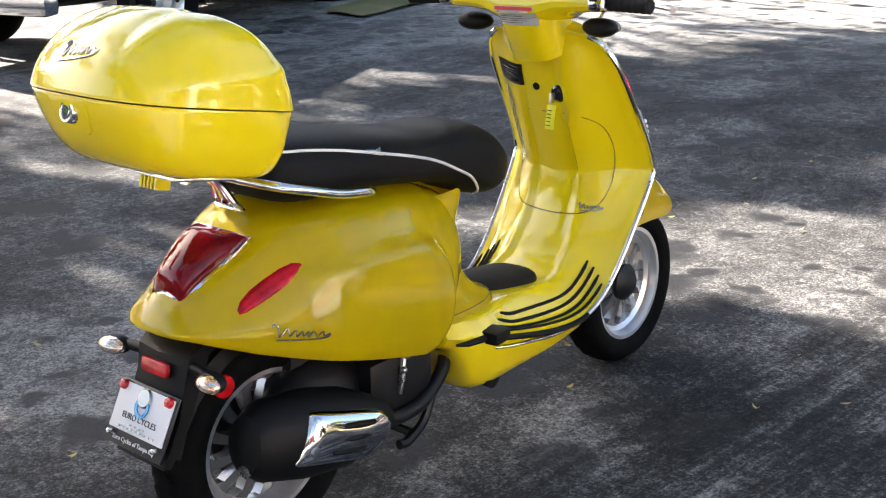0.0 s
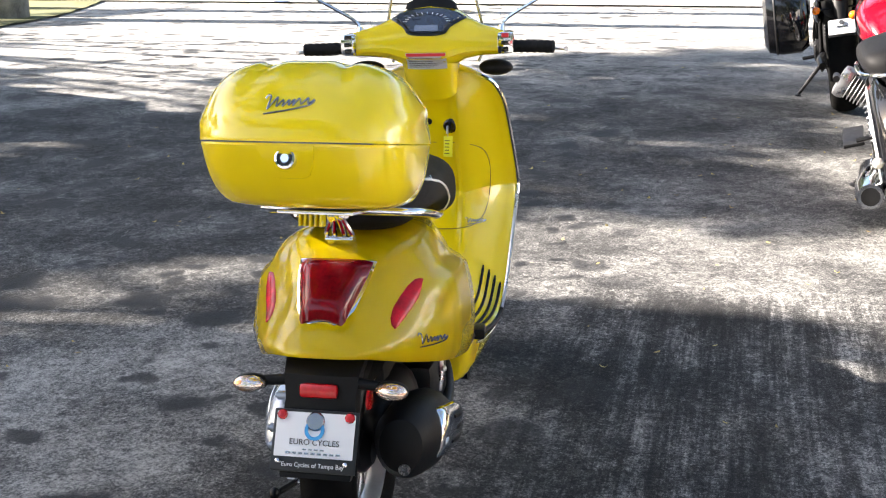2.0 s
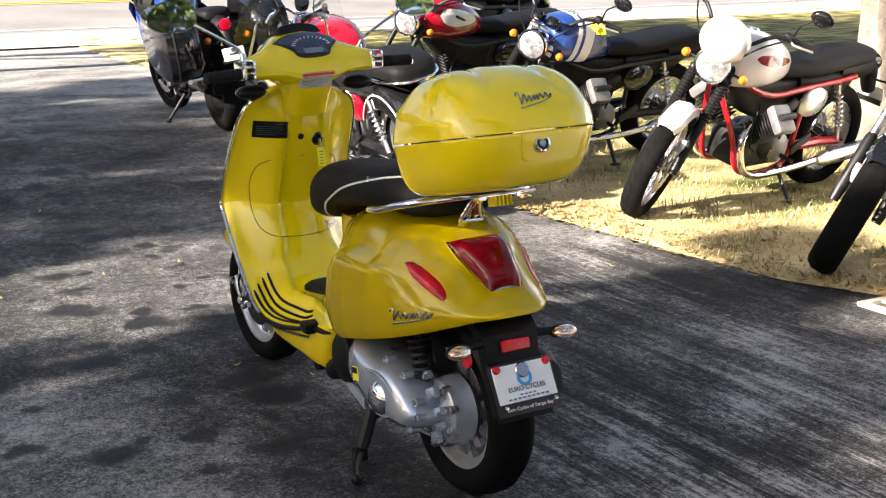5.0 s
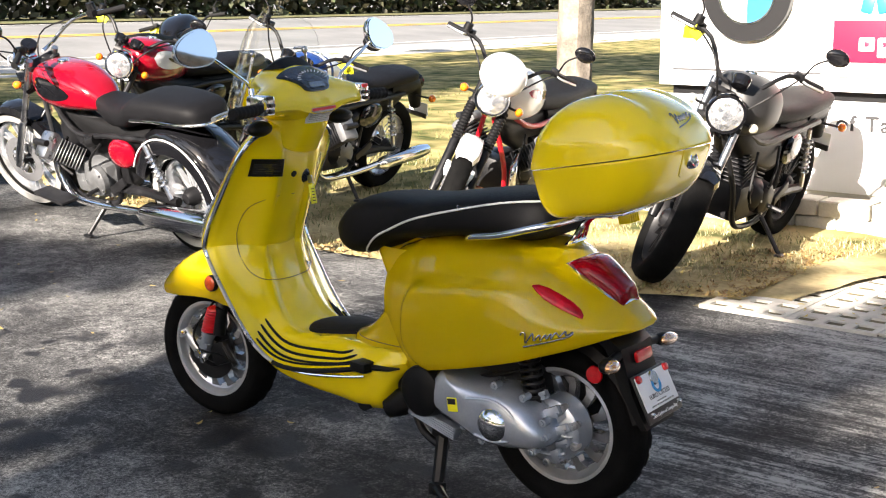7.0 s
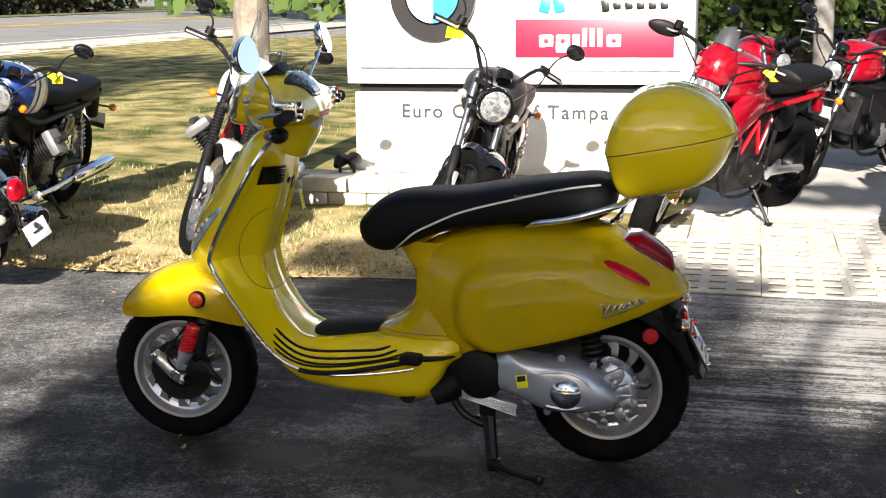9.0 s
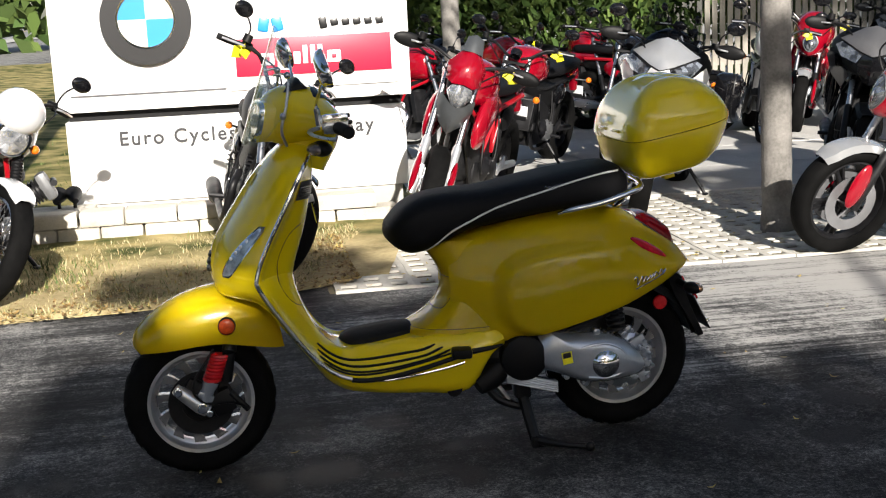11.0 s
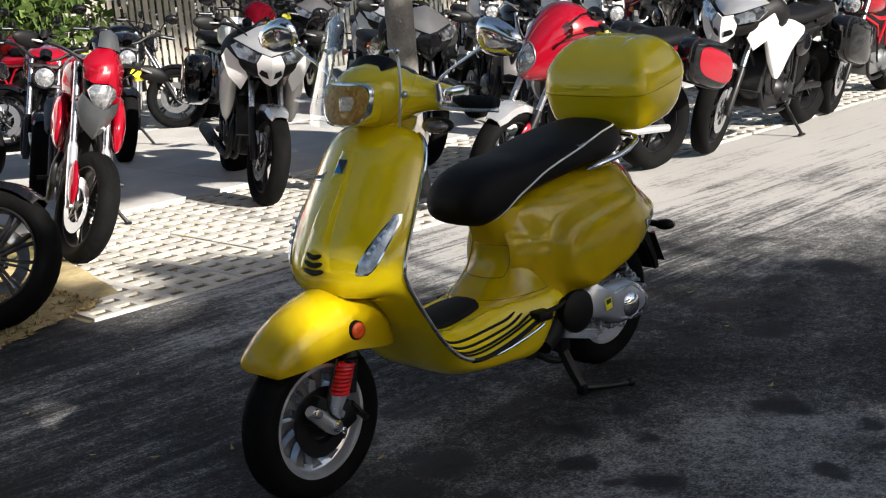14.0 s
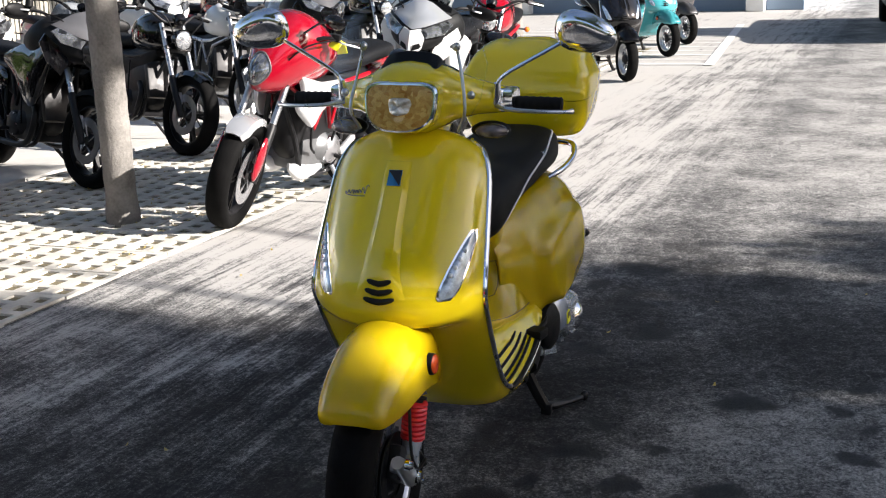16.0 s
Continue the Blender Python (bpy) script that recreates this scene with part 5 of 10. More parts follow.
        rim = grid[0] + [r[-1] for r in grid[1:]] + grid[-1][-2::-1] + [r[0] for r in grid[-2:0:-1]]
        low = [bm.verts.new(Vector((v.co.x + 0.02, v.co.y * 0.94, v.co.z - 0.03))) for v in rim]
        for k in range(len(rim)):
            j = (k + 1) % len(rim)
            bm.faces.new((rim[k], rim[j], low[j], low[k]))
        return bm
    tl = part("tail_light", tail_shape(0.006, 0.001, 0.004), M["chrome"], sc, "chrome-framed tail light")
    lens = part("tail_lens", tail_shape(0.0, 0.004, 0.028), M["tail_glass"], tl, "dark red glossy lens")
    for s in (1, -1):
        bm = B()
        cowl_strip(bm, [(0.004, 0.645, 0.649), (-0.008, 0.634, 0.65), (-0.03, 0.616, 0.642), (-0.06, 0.599, 0.627), (-0.09, 0.585, 0.609), (-0.112, 0.576, 0.593), (-0.123, 0.573, 0.58)], s, 0.0055)
        part("rear_indicator", bm, M["red_lens"], sc, "slanted red body indicator lens")
    # script badges
    for s in (1, -1):
        bm = B()
        if s > 0:
            script_badge(bm, lambda u, v: on_cowl(0.504 + 0.03 * u + 0.024 * v, 0.015 - 0.125 * u - 0.004 * v, 1, 0.002), 0.002)
        else:
            script_badge(bm, lambda u, v: on_cowl(0.528 - 0.022 * u + 0.018 * v, -0.085 + 0.11 * u + 0.004 * v, -1, 0.002), 0.0017)
        part("side_badge", bm, M["badge_chrome"], sc, "slanted metal script badge")
    # post below the nose of the seat, flaring into the floor
    bm = B()
    post = [(0.668, 0.632, 0.085), (0.627, 0.612, 0.092), (0.59, 0.588, 0.1), (0.55, 0.571, 0.108), (0.51, 0.573, 0.118), (0.475, 0.588, 0.13), (0.445, 0.615, 0.138), (0.42, 0.65, 0.143), (0.4, 0.69, 0.147), (0.37, 0.7, 0.148)]
    rows = spline(post, 26)

    def post_ring(z, xf, w, grow=0.0):
        ring = []
        for k in range(25):
            a = math.pi * (k / 24 - 0.5)
            c, q = math.cos(a), math.sin(a)
            ring.append(Vector((0.42 + (xf - 0.42 + grow) * c ** 0.62, (w + grow) * math.copysign(abs(q) ** 0.8, q), z)))
        return ring
    loft(bm, [post_ring(p.x, p.y, p.z) for p in rows], closed=False)
    bmesh.ops.solidify(bm, geom=bm.faces[:], thickness=-0.01)
    post_ob = part("seat_post", bm, M["yellow"], sc, "", 60)
    bm = B()
    tube(bm, [v + Vector((0, 0, 0.03 * abs(v.y) ** 2)) for v in post_ring(0.404, 0.681, 0.1463, 0.0005)], 0.0013, 6)
    part("post_seam", bm, M["seam"], post_ob)
    bm = B()
    lidp = [(0.553, -0.062), (0.553, 0.062), (0.545, 0.075), (0.5, 0.082), (0.47, 0.08), (0.458, 0.068), (0.455, 0.0), (0.458, -0.068), (0.47, -0.08), (0.5, -0.082), (0.545, -0.075), (0.553, -0.062)]
    lump = [BVHTree.FromPolygons([v for p in rows for v in post_ring(p.x, p.y, p.z)], [(a * 25 + k, a * 25 + k + 1, a * 25 + k + 26, a * 25 + k + 25) for a in range(25) for k in range(24)])]
    tube(bm, [drape(lump, (0.9, p.y, p.x), (-1, 0, 0), 0.0003) for p in spline([(z, y, 0) for z, y in lidp], 60)], 0.0013, 6)
    part("battery_lid_seam", bm, M["seam"], post_ob)
    build_scooter_engine(sc)
    return sc


def build_scooter_engine(sc):
    # belt case on the left
    bm = B()
    outline = [(0.29, 0.39), (0.24, 0.372), (0.17, 0.36), (0.1, 0.356), (0.04, 0.336), (-0.01, 0.3), (-0.04, 0.265), (-0.045, 0.235), (-0.02, 0.212), (0.05, 0.2), (0.1, 0.197), (0.17, 0.205), (0.25, 0.24), (0.32, 0.27), (0.34, 0.31), (0.32, 0.36)]
    cx, cz = 0.14, 0.285
    rings = []
    for y, g in ((0.075, 0.97), (0.11, 1.0), (0.15, 0.995), (0.172, 0.965), (0.19, 0.9), (0.202, 0.8), (0.21, 0.64), (0.214, 0.42)):
        rings.append([Vector((cx + (x - cx) * g, y, cz + (z - cz) * g)) for x, z in [(p.x, p.y) for p in spline([(a, b, 0) for a, b in outline + outline[:1]], 49)][:-1]])
    loft(bm, rings)
    eng = part("belt_case", bm, M["alloy_grey"], sc, "grey cast belt case", 40)
    bm = B()
    tube(bm, [(0.21, 0.2085, 0.318), (0.15, 0.2115, 0.331), (0.095, 0.2095, 0.331), (0.05, 0.2065, 0.307), (0.032, 0.2045, 0.268), (0.05, 0.2055, 0.236), (0.1, 0.2085, 0.222), (0.16, 0.2085, 0.23)], 0.0045, 8, smooth=40)
    part("case_ridge", bm, M["alloy_grey"], eng)
    bm = B()
    lathe(bm, [(0.001, 0.026), (0.02, 0.024), (0.036, 0.016), (0.046, 0.004), (0.05, -0.004), (0.05, -0.01)], (0.104, 0.207, 0.268), (0, 1, 0), 32)
    part("chrome_cap", bm, M["chrome"], eng, "round chrome cap")
    bm = B()
    box(bm, (0.228, 0.2125, 0.3), (0.032, 0.006, 0.038), rot("Y", 8), 0.001)
    st = part("oil_sticker", bm, M["tag_yellow"], sc, "yellow and black sticker")
    bm = B()
    box(bm, (0.23, 0.2155, 0.309), (0.025, 0.004, 0.016), rot("Y", 8), 0.001)
    part("sticker_print", bm, M["label_black"], st)
    for k, (x, z) in enumerate(((-0.03, 0.29), (-0.035, 0.25), (0.03, 0.345), (0.12, 0.362), (0.22, 0.23), (0.0, 0.205), (0.16, 0.202))):
        bm = B()
        lathe(bm, [(0.001, 0.014), (0.006, 0.014), (0.0065, 0.008), (0.011, 0.007), (0.011, -0.02)], (x, 0.17, z), (0, 1, 0), 10)
        part("cover_bolt", bm, M["alloy_grey"], eng)
    # ribbed cover below the belt case
    bm = B()
    for k in range(5):
        z = 0.257 - 0.0068 * k
        tube(bm, [(0.41, 0.17, z), (0.25, 0.178, z - 0.045)], 0.0029, 6)
    box(bm, (0.33, 0.157, 0.2215), (0.166, 0.034, 0.034), rot("Y", -15.5), 0.006)
    part("ribbed_cover", bm, M["alloy_grey"], sc, "grey ribbed cover", 30)
    # air intake and bellows
    bm = B()
    lathe(bm, [(0.001, 0.06), (0.056, 0.06), (0.07, 0.05), (0.076, 0.02), (0.076, -0.06), (0.001, -0.06)], (0.352, 0.14, 0.305), (0.1, 1, 0), 26)
    tube(bm, [(0.46, 0.1, 0.31), (0.42, 0.11, 0.3), (0.38, 0.11, 0.3)], 0.05, 14)
    part("air_duct", bm, M["black_plastic"], sc, "black air duct")
    bm = B()
    box(bm, (0.22, 0.0, 0.33), (0.36, 0.15, 0.16), rot("Y", 8), 0.03)
    box(bm, (0.3, -0.05, 0.3), (0.2, 0.2, 0.14), None, 0.03)
    egg(bm, (0.12, -0.06, 0.3), (0.14, 0.07, 0.1))
    part("engine_block", bm, M["black_metal"], sc, "dark engine block")
    bm = B()
    box(bm, (0.58, 0.1, 0.235), (0.05, 0.09, 0.05), None, 0.012)
    tube(bm, [(0.575, -0.17, 0.225), (0.575, 0.17, 0.225)], 0.024, 14)
    tube(bm, [(0.5, 0.15, 0.22), (0.46, 0.14, 0.24), (0.4, 0.13, 0.28)], [0.03, 0.04, 0.04], 10)
    part("swing_pivot", bm, M["black_plastic"], sc)
    # rear shock
    bm = B()
    tube(bm, [(0.02, 0.11, 0.29), (0.05, 0.12, 0.46)], 0.012, 8)
    pts = []
    for k in range(80):
        a = k / 79
        c = Vector((0.03, 0.113, 0.33)).lerp(Vector((0.05, 0.12, 0.45)), a)
        pts.append(c + Vector((0.026 * math.cos(a * 40), 0.026 * math.sin(a * 40), 0)))
    tube(bm, pts, 0.006, 6)
    part("rear_shock", bm, M["black_metal"], sc)
    # casting lugs and cable between the shock and the wheel
    bm = B()
    for x, y, z, a, b, c in ((-0.03, 0.125, 0.305, 0.05, 0.018, 0.03), (-0.055, 0.12, 0.262, 0.04, 0.018, 0.024), (-0.06, 0.122, 0.225, 0.04, 0.018, 0.02), (-0.045, 0.125, 0.19, 0.03, 0.02, 0.035), (0.0, 0.12, 0.345, 0.024, 0.02, 0.024)):
        box(bm, (x, y, z), (a, b, c), rot("Y", 25), 0.006)
        tube(bm, [(x - a * 0.4, y + b * 0.3, z), (x - a * 0.4, y + b * 0.3 + 0.014, z)], 0.006, 8)
    tube(bm, [(-0.07, 0.125, 0.2), (-0.02, 0.13, 0.19), (0.08, 0.14, 0.2)], 0.005, 6, smooth=8)
    part("hub_casting", bm, M["alloy_grey"], sc, "grey hub casting")
    bm = B()
    lathe(bm, [(0.001, 0.112), (0.03, 0.112), (0.045, 0.106), (0.078, 0.1), (0.09, 0.092), (0.094, 0.06), (0.094, 0.03)], (0.0, 0, 0.237), (0, 1, 0), 40)
    drum = part("gear_case", bm, M["alloy_grey"], sc, "round grey gear case in the wheel", 30)
    for k in range(7):
        bm = B()
        a = radians(120 + 38 * k)
        lathe(bm, [(0.001, 0.012), (0.006, 0.012), (0.0065, 0.006), (0.011, 0.005), (0.011, -0.02)], (0.084 * math.cos(a), 0.1, 0.237 + 0.084 * math.sin(a)), (0, 1, 0), 10)
        part("case_bolt", bm, M["steel"], drum)
    for k in range(8):
        bm = B()
        a = 2 * math.pi * k / 8
        tube(bm, [(0.04 * math.cos(a), 0.106, 0.237 + 0.04 * math.sin(a)), (0.076 * math.cos(a), 0.101, 0.237 + 0.076 * math.sin(a))], [0.005, 0.003], 6)
        part("case_rib", bm, M["alloy_grey"], drum)
    # muffler on the right, rising to the back
    bm = B()
    rings = []
    for x, z, r1, r2 in ((-0.152, 0.318, 0.02, 0.022), (-0.142, 0.317, 0.048, 0.056), (-0.105, 0.312, 0.068, 0.08), (0.0, 0.29, 0.076, 0.09), (0.1, 0.268, 0.074, 0.083), (0.18, 0.252, 0.056, 0.06), (0.235, 0.243, 0.028, 0.03)):
        rings.append([Vector((x + 0.2 * r2 * math.sin(2 * math.pi * k / 24), -0.152 + r1 * math.cos(2 * math.pi * k / 24), z + r2 * math.sin(2 * math.pi * k / 24))) for k in range(24)])
    loft(bm, rings)
    muf = part("muffler", bm, M["black_plastic"], sc, "matt black muffler")
    bm = B()
    sh = [(-0.078, 0.27), (-0.032, 0.345), (-0.008, 0.356), (0.06, 0.336), (0.132, 0.314), (0.172, 0.296), (0.186, 0.268), (0.165, 0.236), (0.112, 0.213), (0.03, 0.232), (-0.06, 0.256)]
    sp = [(p.x, p.y) for p in spline([(a, b, 0) for a, b in sh + sh[:1]], 45)][:-1]
    cx, cz = 0.06, 0.282
    rings = []
    for y, g in ((-0.19, 1.0), (-0.214, 1.0), (-0.224, 0.97), (-0.231, 0.88), (-0.236, 0.66), (-0.238, 0.3), (-0.2385, 0.05)):
        rings.append([Vector((cx + (x - cx) * g, y + 0.02 * ((z - cz + 0.27 * (x - cx)) * g / 0.08) ** 2, cz + (z - cz) * g)) for x, z in sp])
    loft(bm, rings)
    gd = part("heat_guard", bm, M["chrome"], sc, "chrome heat guard with dark slots", 35)
    for x0, z0, x1, z1 in ((0.045, 0.313, 0.128, 0.294), (0.03, 0.29, 0.119, 0.271), (0.012, 0.268, 0.098, 0.25)):
        bm = B()
        tube(bm, [(x0, -0.2315, z0), ((x0 + x1) / 2, -0.2345, (z0 + z1) / 2), (x1, -0.2305, z1)], [0.006, 0.0078, 0.006], 8, smooth=8)
        part("guard_slot", bm, M["black_plastic"], gd)
    bm = B()
    lathe(bm, [(0.001, 0.008), (0.009, 0.007), (0.013, 0), (0.013, -0.01)], (-0.034, -0.228, 0.287), (0, -1, 0), 14)
    part("guard_bolt", bm, M["steel"], gd)
    bm = B()
    tube(bm, [(-0.12, -0.16, 0.272), (-0.158, -0.162, 0.268)], 0.013, 12)
    part("tail_pipe", bm, M["steel"], muf)
    bm = B()
    tube(bm, [(0.2, -0.16, 0.25), (0.28, -0.16, 0.232), (0.36, -0.155, 0.245), (0.45, -0.13, 0.29), (0.5, -0.08, 0.33)], 0.016, 10, smooth=16)
    part("exhaust_pipe", bm, M["black_metal"], sc)
    bm = B()
    tube(bm, [(0.3, -0.15, 0.36), (0.29, -0.155, 0.32), (0.285, -0.15, 0.28)], 0.007, 8)
    egg(bm, (0.3, -0.16, 0.37), (0.012, 0.012, 0.012), None, 8)
    egg(bm, (0.29, -0.16, 0.335), (0.008, 0.008, 0.008), None, 8)
    part("bracket", bm, M["steel"], sc)
    # rear mudguard, plate holder, lamps
    bm = B()
    rings = []
    for x, z, w, th in ((-0.08, 0.52, 0.085, 0.03), (-0.15, 0.515, 0.085, 0.03), (-0.185, 0.49, 0.08, 0.03), (-0.2, 0.44, 0.075, 0.025), (-0.225, 0.38, 0.082, 0.018), (-0.255, 0.32, 0.08, 0.014), (-0.27, 0.29, 0.075, 0.012)):
        rings.append([Vector((x - th * 0.5, -w, z)), Vector((x - th, 0, z + 0.004)), Vector((x - th * 0.5, w, z)), Vector((x + th, w, z - 0.004)), Vector((x + th, -w, z - 0.004))])
    loft(bm, rings)
    rings = []
    for k in range(9):
        a = radians(62 + 13 * k)
        R = 0.262
        rings.append([Vector((R * math.cos(a) + dr * math.cos(a), y, 0.237 + R * math.sin(a) + dr * math.sin(a))) for y, dr in ((-0.075, -0.02), (-0.06, 0.004), (0, 0.008), (0.06, 0.004), (0.075, -0.02), (0, -0.004))])
    loft(bm, rings)
    hold = part("rear_mudguard", bm, M["black_plastic"], sc, "black rear mudguard and plate holder")
    P = Matrix.Translation((-0.2605, 0, 0.372)) @ rot("Y", 27)
    bm = B()
    box(bm, (0, 0, -0.004), (0.006, 0.182, 0.128), None, 0.003)
    plate = part("plate_frame", turned(bm, P), M["label_black"], sc, "black plate frame")
    bm = B()
    box(bm, (-0.005, 0, 0.008), (0.004, 0.168, 0.092), None, 0.002)
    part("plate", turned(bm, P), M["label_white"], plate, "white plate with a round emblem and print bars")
    for y0, wbar, z0, hbar, key in ((0.0, 0.12, -0.03, 0.004, "badge_chrome"), (0.0, 0.05, -0.022, 0.003, "badge_chrome")):
        bm = B()
        n = max(3, int(wbar / 0.0125))
        for k in range(n):
            box(bm, (-0.008, y0 - wbar / 2 + wbar * (k + 0.5) / n, z0), (0.002, wbar / n * 0.66, hbar))
        part("print_bar", turned(bm, P), M[key], plate)
    facing = Matrix(((0, 0, -1, 0), (-1, 0, 0, 0), (0, 1, 0, 0), (0, 0, 0, 1)))
    text_mesh("EURO CYCLES", 0.0168, 0.0005, P @ Matrix.Translation((-0.0076, 0.0525, -0.0125)) @ facing, M["label_black"], "letter", plate)
    text_mesh("Euro Cycles of Tampa Bay", 0.0125, 0.0005, P @ Matrix.Translation((-0.0036, 0.0665, -0.0575)) @ facing, M["label_white"], "letter", plate)
    bm = B()
    lathe(bm, [(0.001, 0.004), (0.017, 0.004), (0.02, 0.0)], (-0.008, 0, 0.036), (-1, 0, 0), 24)
    part("emblem", turned(bm, P), M["badge_chrome"], plate)
    bm = B()
    lathe(bm, [(0.014, 0.003), (0.021, 0.003), (0.021, 0.0), (0.014, 0)], (-0.008, 0, 0.018), (-1, 0, 0), 24, True)
    part("emblem_ring", turned(bm, P), M["badge_blue"], plate)
    for y, z, r, key in ((0.072, 0.047, 0.011, "red_plastic"), (-0.072, 0.047, 0.011, "red_plastic"), (0.072, -0.048, 0.006, "chrome"), (-0.072, -0.048, 0.006, "chrome")):
        bm = B()
        lathe(bm, [(0.001, 0.009), (r * 0.8, 0.007), (r, 0.0), (r, -0.003)], (-0.008, y, z), (-1, 0, 0), 18)
        part("plate_stud", turned(bm, P), M[key], plate)
    bm = B()
    box(bm, (-0.222, 0.0, 0.464), (0.014, 0.082, 0.03), rot("Y", 12), 0.009)
    part("rear_reflector", bm, M["red_plastic"], hold, "red rear reflector")
    for s in (1, -1):
        bm = B()
        tube(bm, [(-0.19, s * 0.055, 0.475), (-0.195, s * 0.13, 0.47)], [0.013, 0.011], 10)
        st = part("indicator_stalk", bm, M["black_plastic"], sc)
        bm = B()
        egg(bm, (-0.205, s * 0.152, 0.468), (0.024, 0.037, 0.019), rot("Z", s * 12))
        part("indicator_shell", bm, M["black_plastic"], st)
        bm = B()
        egg(bm, (-0.213, s * 0.153, 0.468), (0.023, 0.0355, 0.018), rot("Z", s * 12))
        part("indicator_lens", bm, M["indicator_glass"], st, "clear lens over an amber bulb")
        bm = B()
        lathe(bm, [(0.001, 0.006), (0.022, 0.005), (0.024, 0)], (-0.125, s * 0.079, 0.412), (0, s, 0), 18)
        part("side_reflector", bm, M["red_plastic"], hold, "round red side reflector")
    # centre stand and side stand
    bm = B()
    for s in (1, -1):
        tube(bm, [(0.46, s * 0.08, 0.2), (0.42, s * 0.09, 0.15), (0.36, s * 0.1, 0.125), (0.33, s * 0.1, 0.125)], 0.012, 8, smooth=12)
    tube(bm, [(0.38, -0.09, 0.135), (0.38, 0.09, 0.135)], 0.011, 8)
    part("centre_stand", bm, M["black_metal"], sc, "raised black centre stand")
    bm = B()
    tube(bm, [(0.35, 0.09, 0.21), (0.34, 0.11, 0.14), (0.325, 0.15, 0.05), (0.315, 0.168, 0.03), (0.25, 0.215, 0.024), (0.177, 0.25, 0.02)], [0.021, 0.019, 0.018, 0.017, 0.0095, 0.0095], 8, smooth=22)
    box(bm, (0.318, 0.165, 0.026), (0.04, 0.035, 0.034), None, 0.006)
    egg(bm, (0.174, 0.252, 0.022), (0.016, 0.014, 0.017), None, 10)
    box(bm, (0.345, 0.1, 0.19), (0.05, 0.045, 0.07), None, 0.008)
    part("side_stand", bm, M["black_metal"], sc, "black side stand with its long foot down")
    bm = B()
    tube(bm, [(0.05, 0.1, 0.4), (0.2, 0.12, 0.36), (0.3, 0.13, 0.34), (0.4, 0.12, 0.36)], 0.006, 6, smooth=14)
    part("cable", bm, M["black_plastic"], sc)


def lamp_glass(name, base, second, scale, metal=0.75):
    """Clear lens over a faceted reflector: facets by cells, warm and bright."""
    m = mat(name, base, 0.12, metal, 1.0)
    nt = m.node_tree
    b = nt.nodes["Principled BSDF"]
    tc = nt.nodes.new("ShaderNodeTexCoord")
    vo = nt.nodes.new("ShaderNodeTexVoronoi")
    vo.inputs["Scale"].default_value = scale
    nt.links.new(tc.outputs["Object"], vo.inputs["Vector"])
    r = nt.nodes.new("ShaderNodeValToRGB")
    r.color_ramp.elements[0].color, r.color_ramp.elements[1].color = (*base, 1), (*second, 1)
    sp = nt.nodes.new("ShaderNodeSeparateColor")
    nt.links.new(vo.outputs["Color"], sp.inputs[0])
    nt.links.new(sp.outputs[0], r.inputs[0])
    nt.links.new(r.outputs[0], b.inputs["Base Color"])
    bp = nt.nodes.new("ShaderNodeBump")
    bp.inputs["Strength"].default_value = 0.4
    bp.inputs["Distance"].default_value = 0.01
    nt.links.new(sp.outputs[1], bp.inputs["Height"])
    nt.links.new(bp.outputs[0], b.inputs["Normal"])
    return m


M["headlamp_glass"] = lamp_glass("headlight_glass", (0.7, 0.6, 0.5), (0.95, 0.94, 0.92), 130, 0.3)
M["gold_facets"] = lamp_glass("gold_facets", (0.6, 0.24, 0.04), (0.95, 0.56, 0.17), 90, 0.25)
M["indicator_glass"] = lamp_glass("indicator_glass", (0.78, 0.34, 0.12), (0.93, 0.88, 0.82), 90)
scooter = build_scooter()

# ---- motorcycles ----


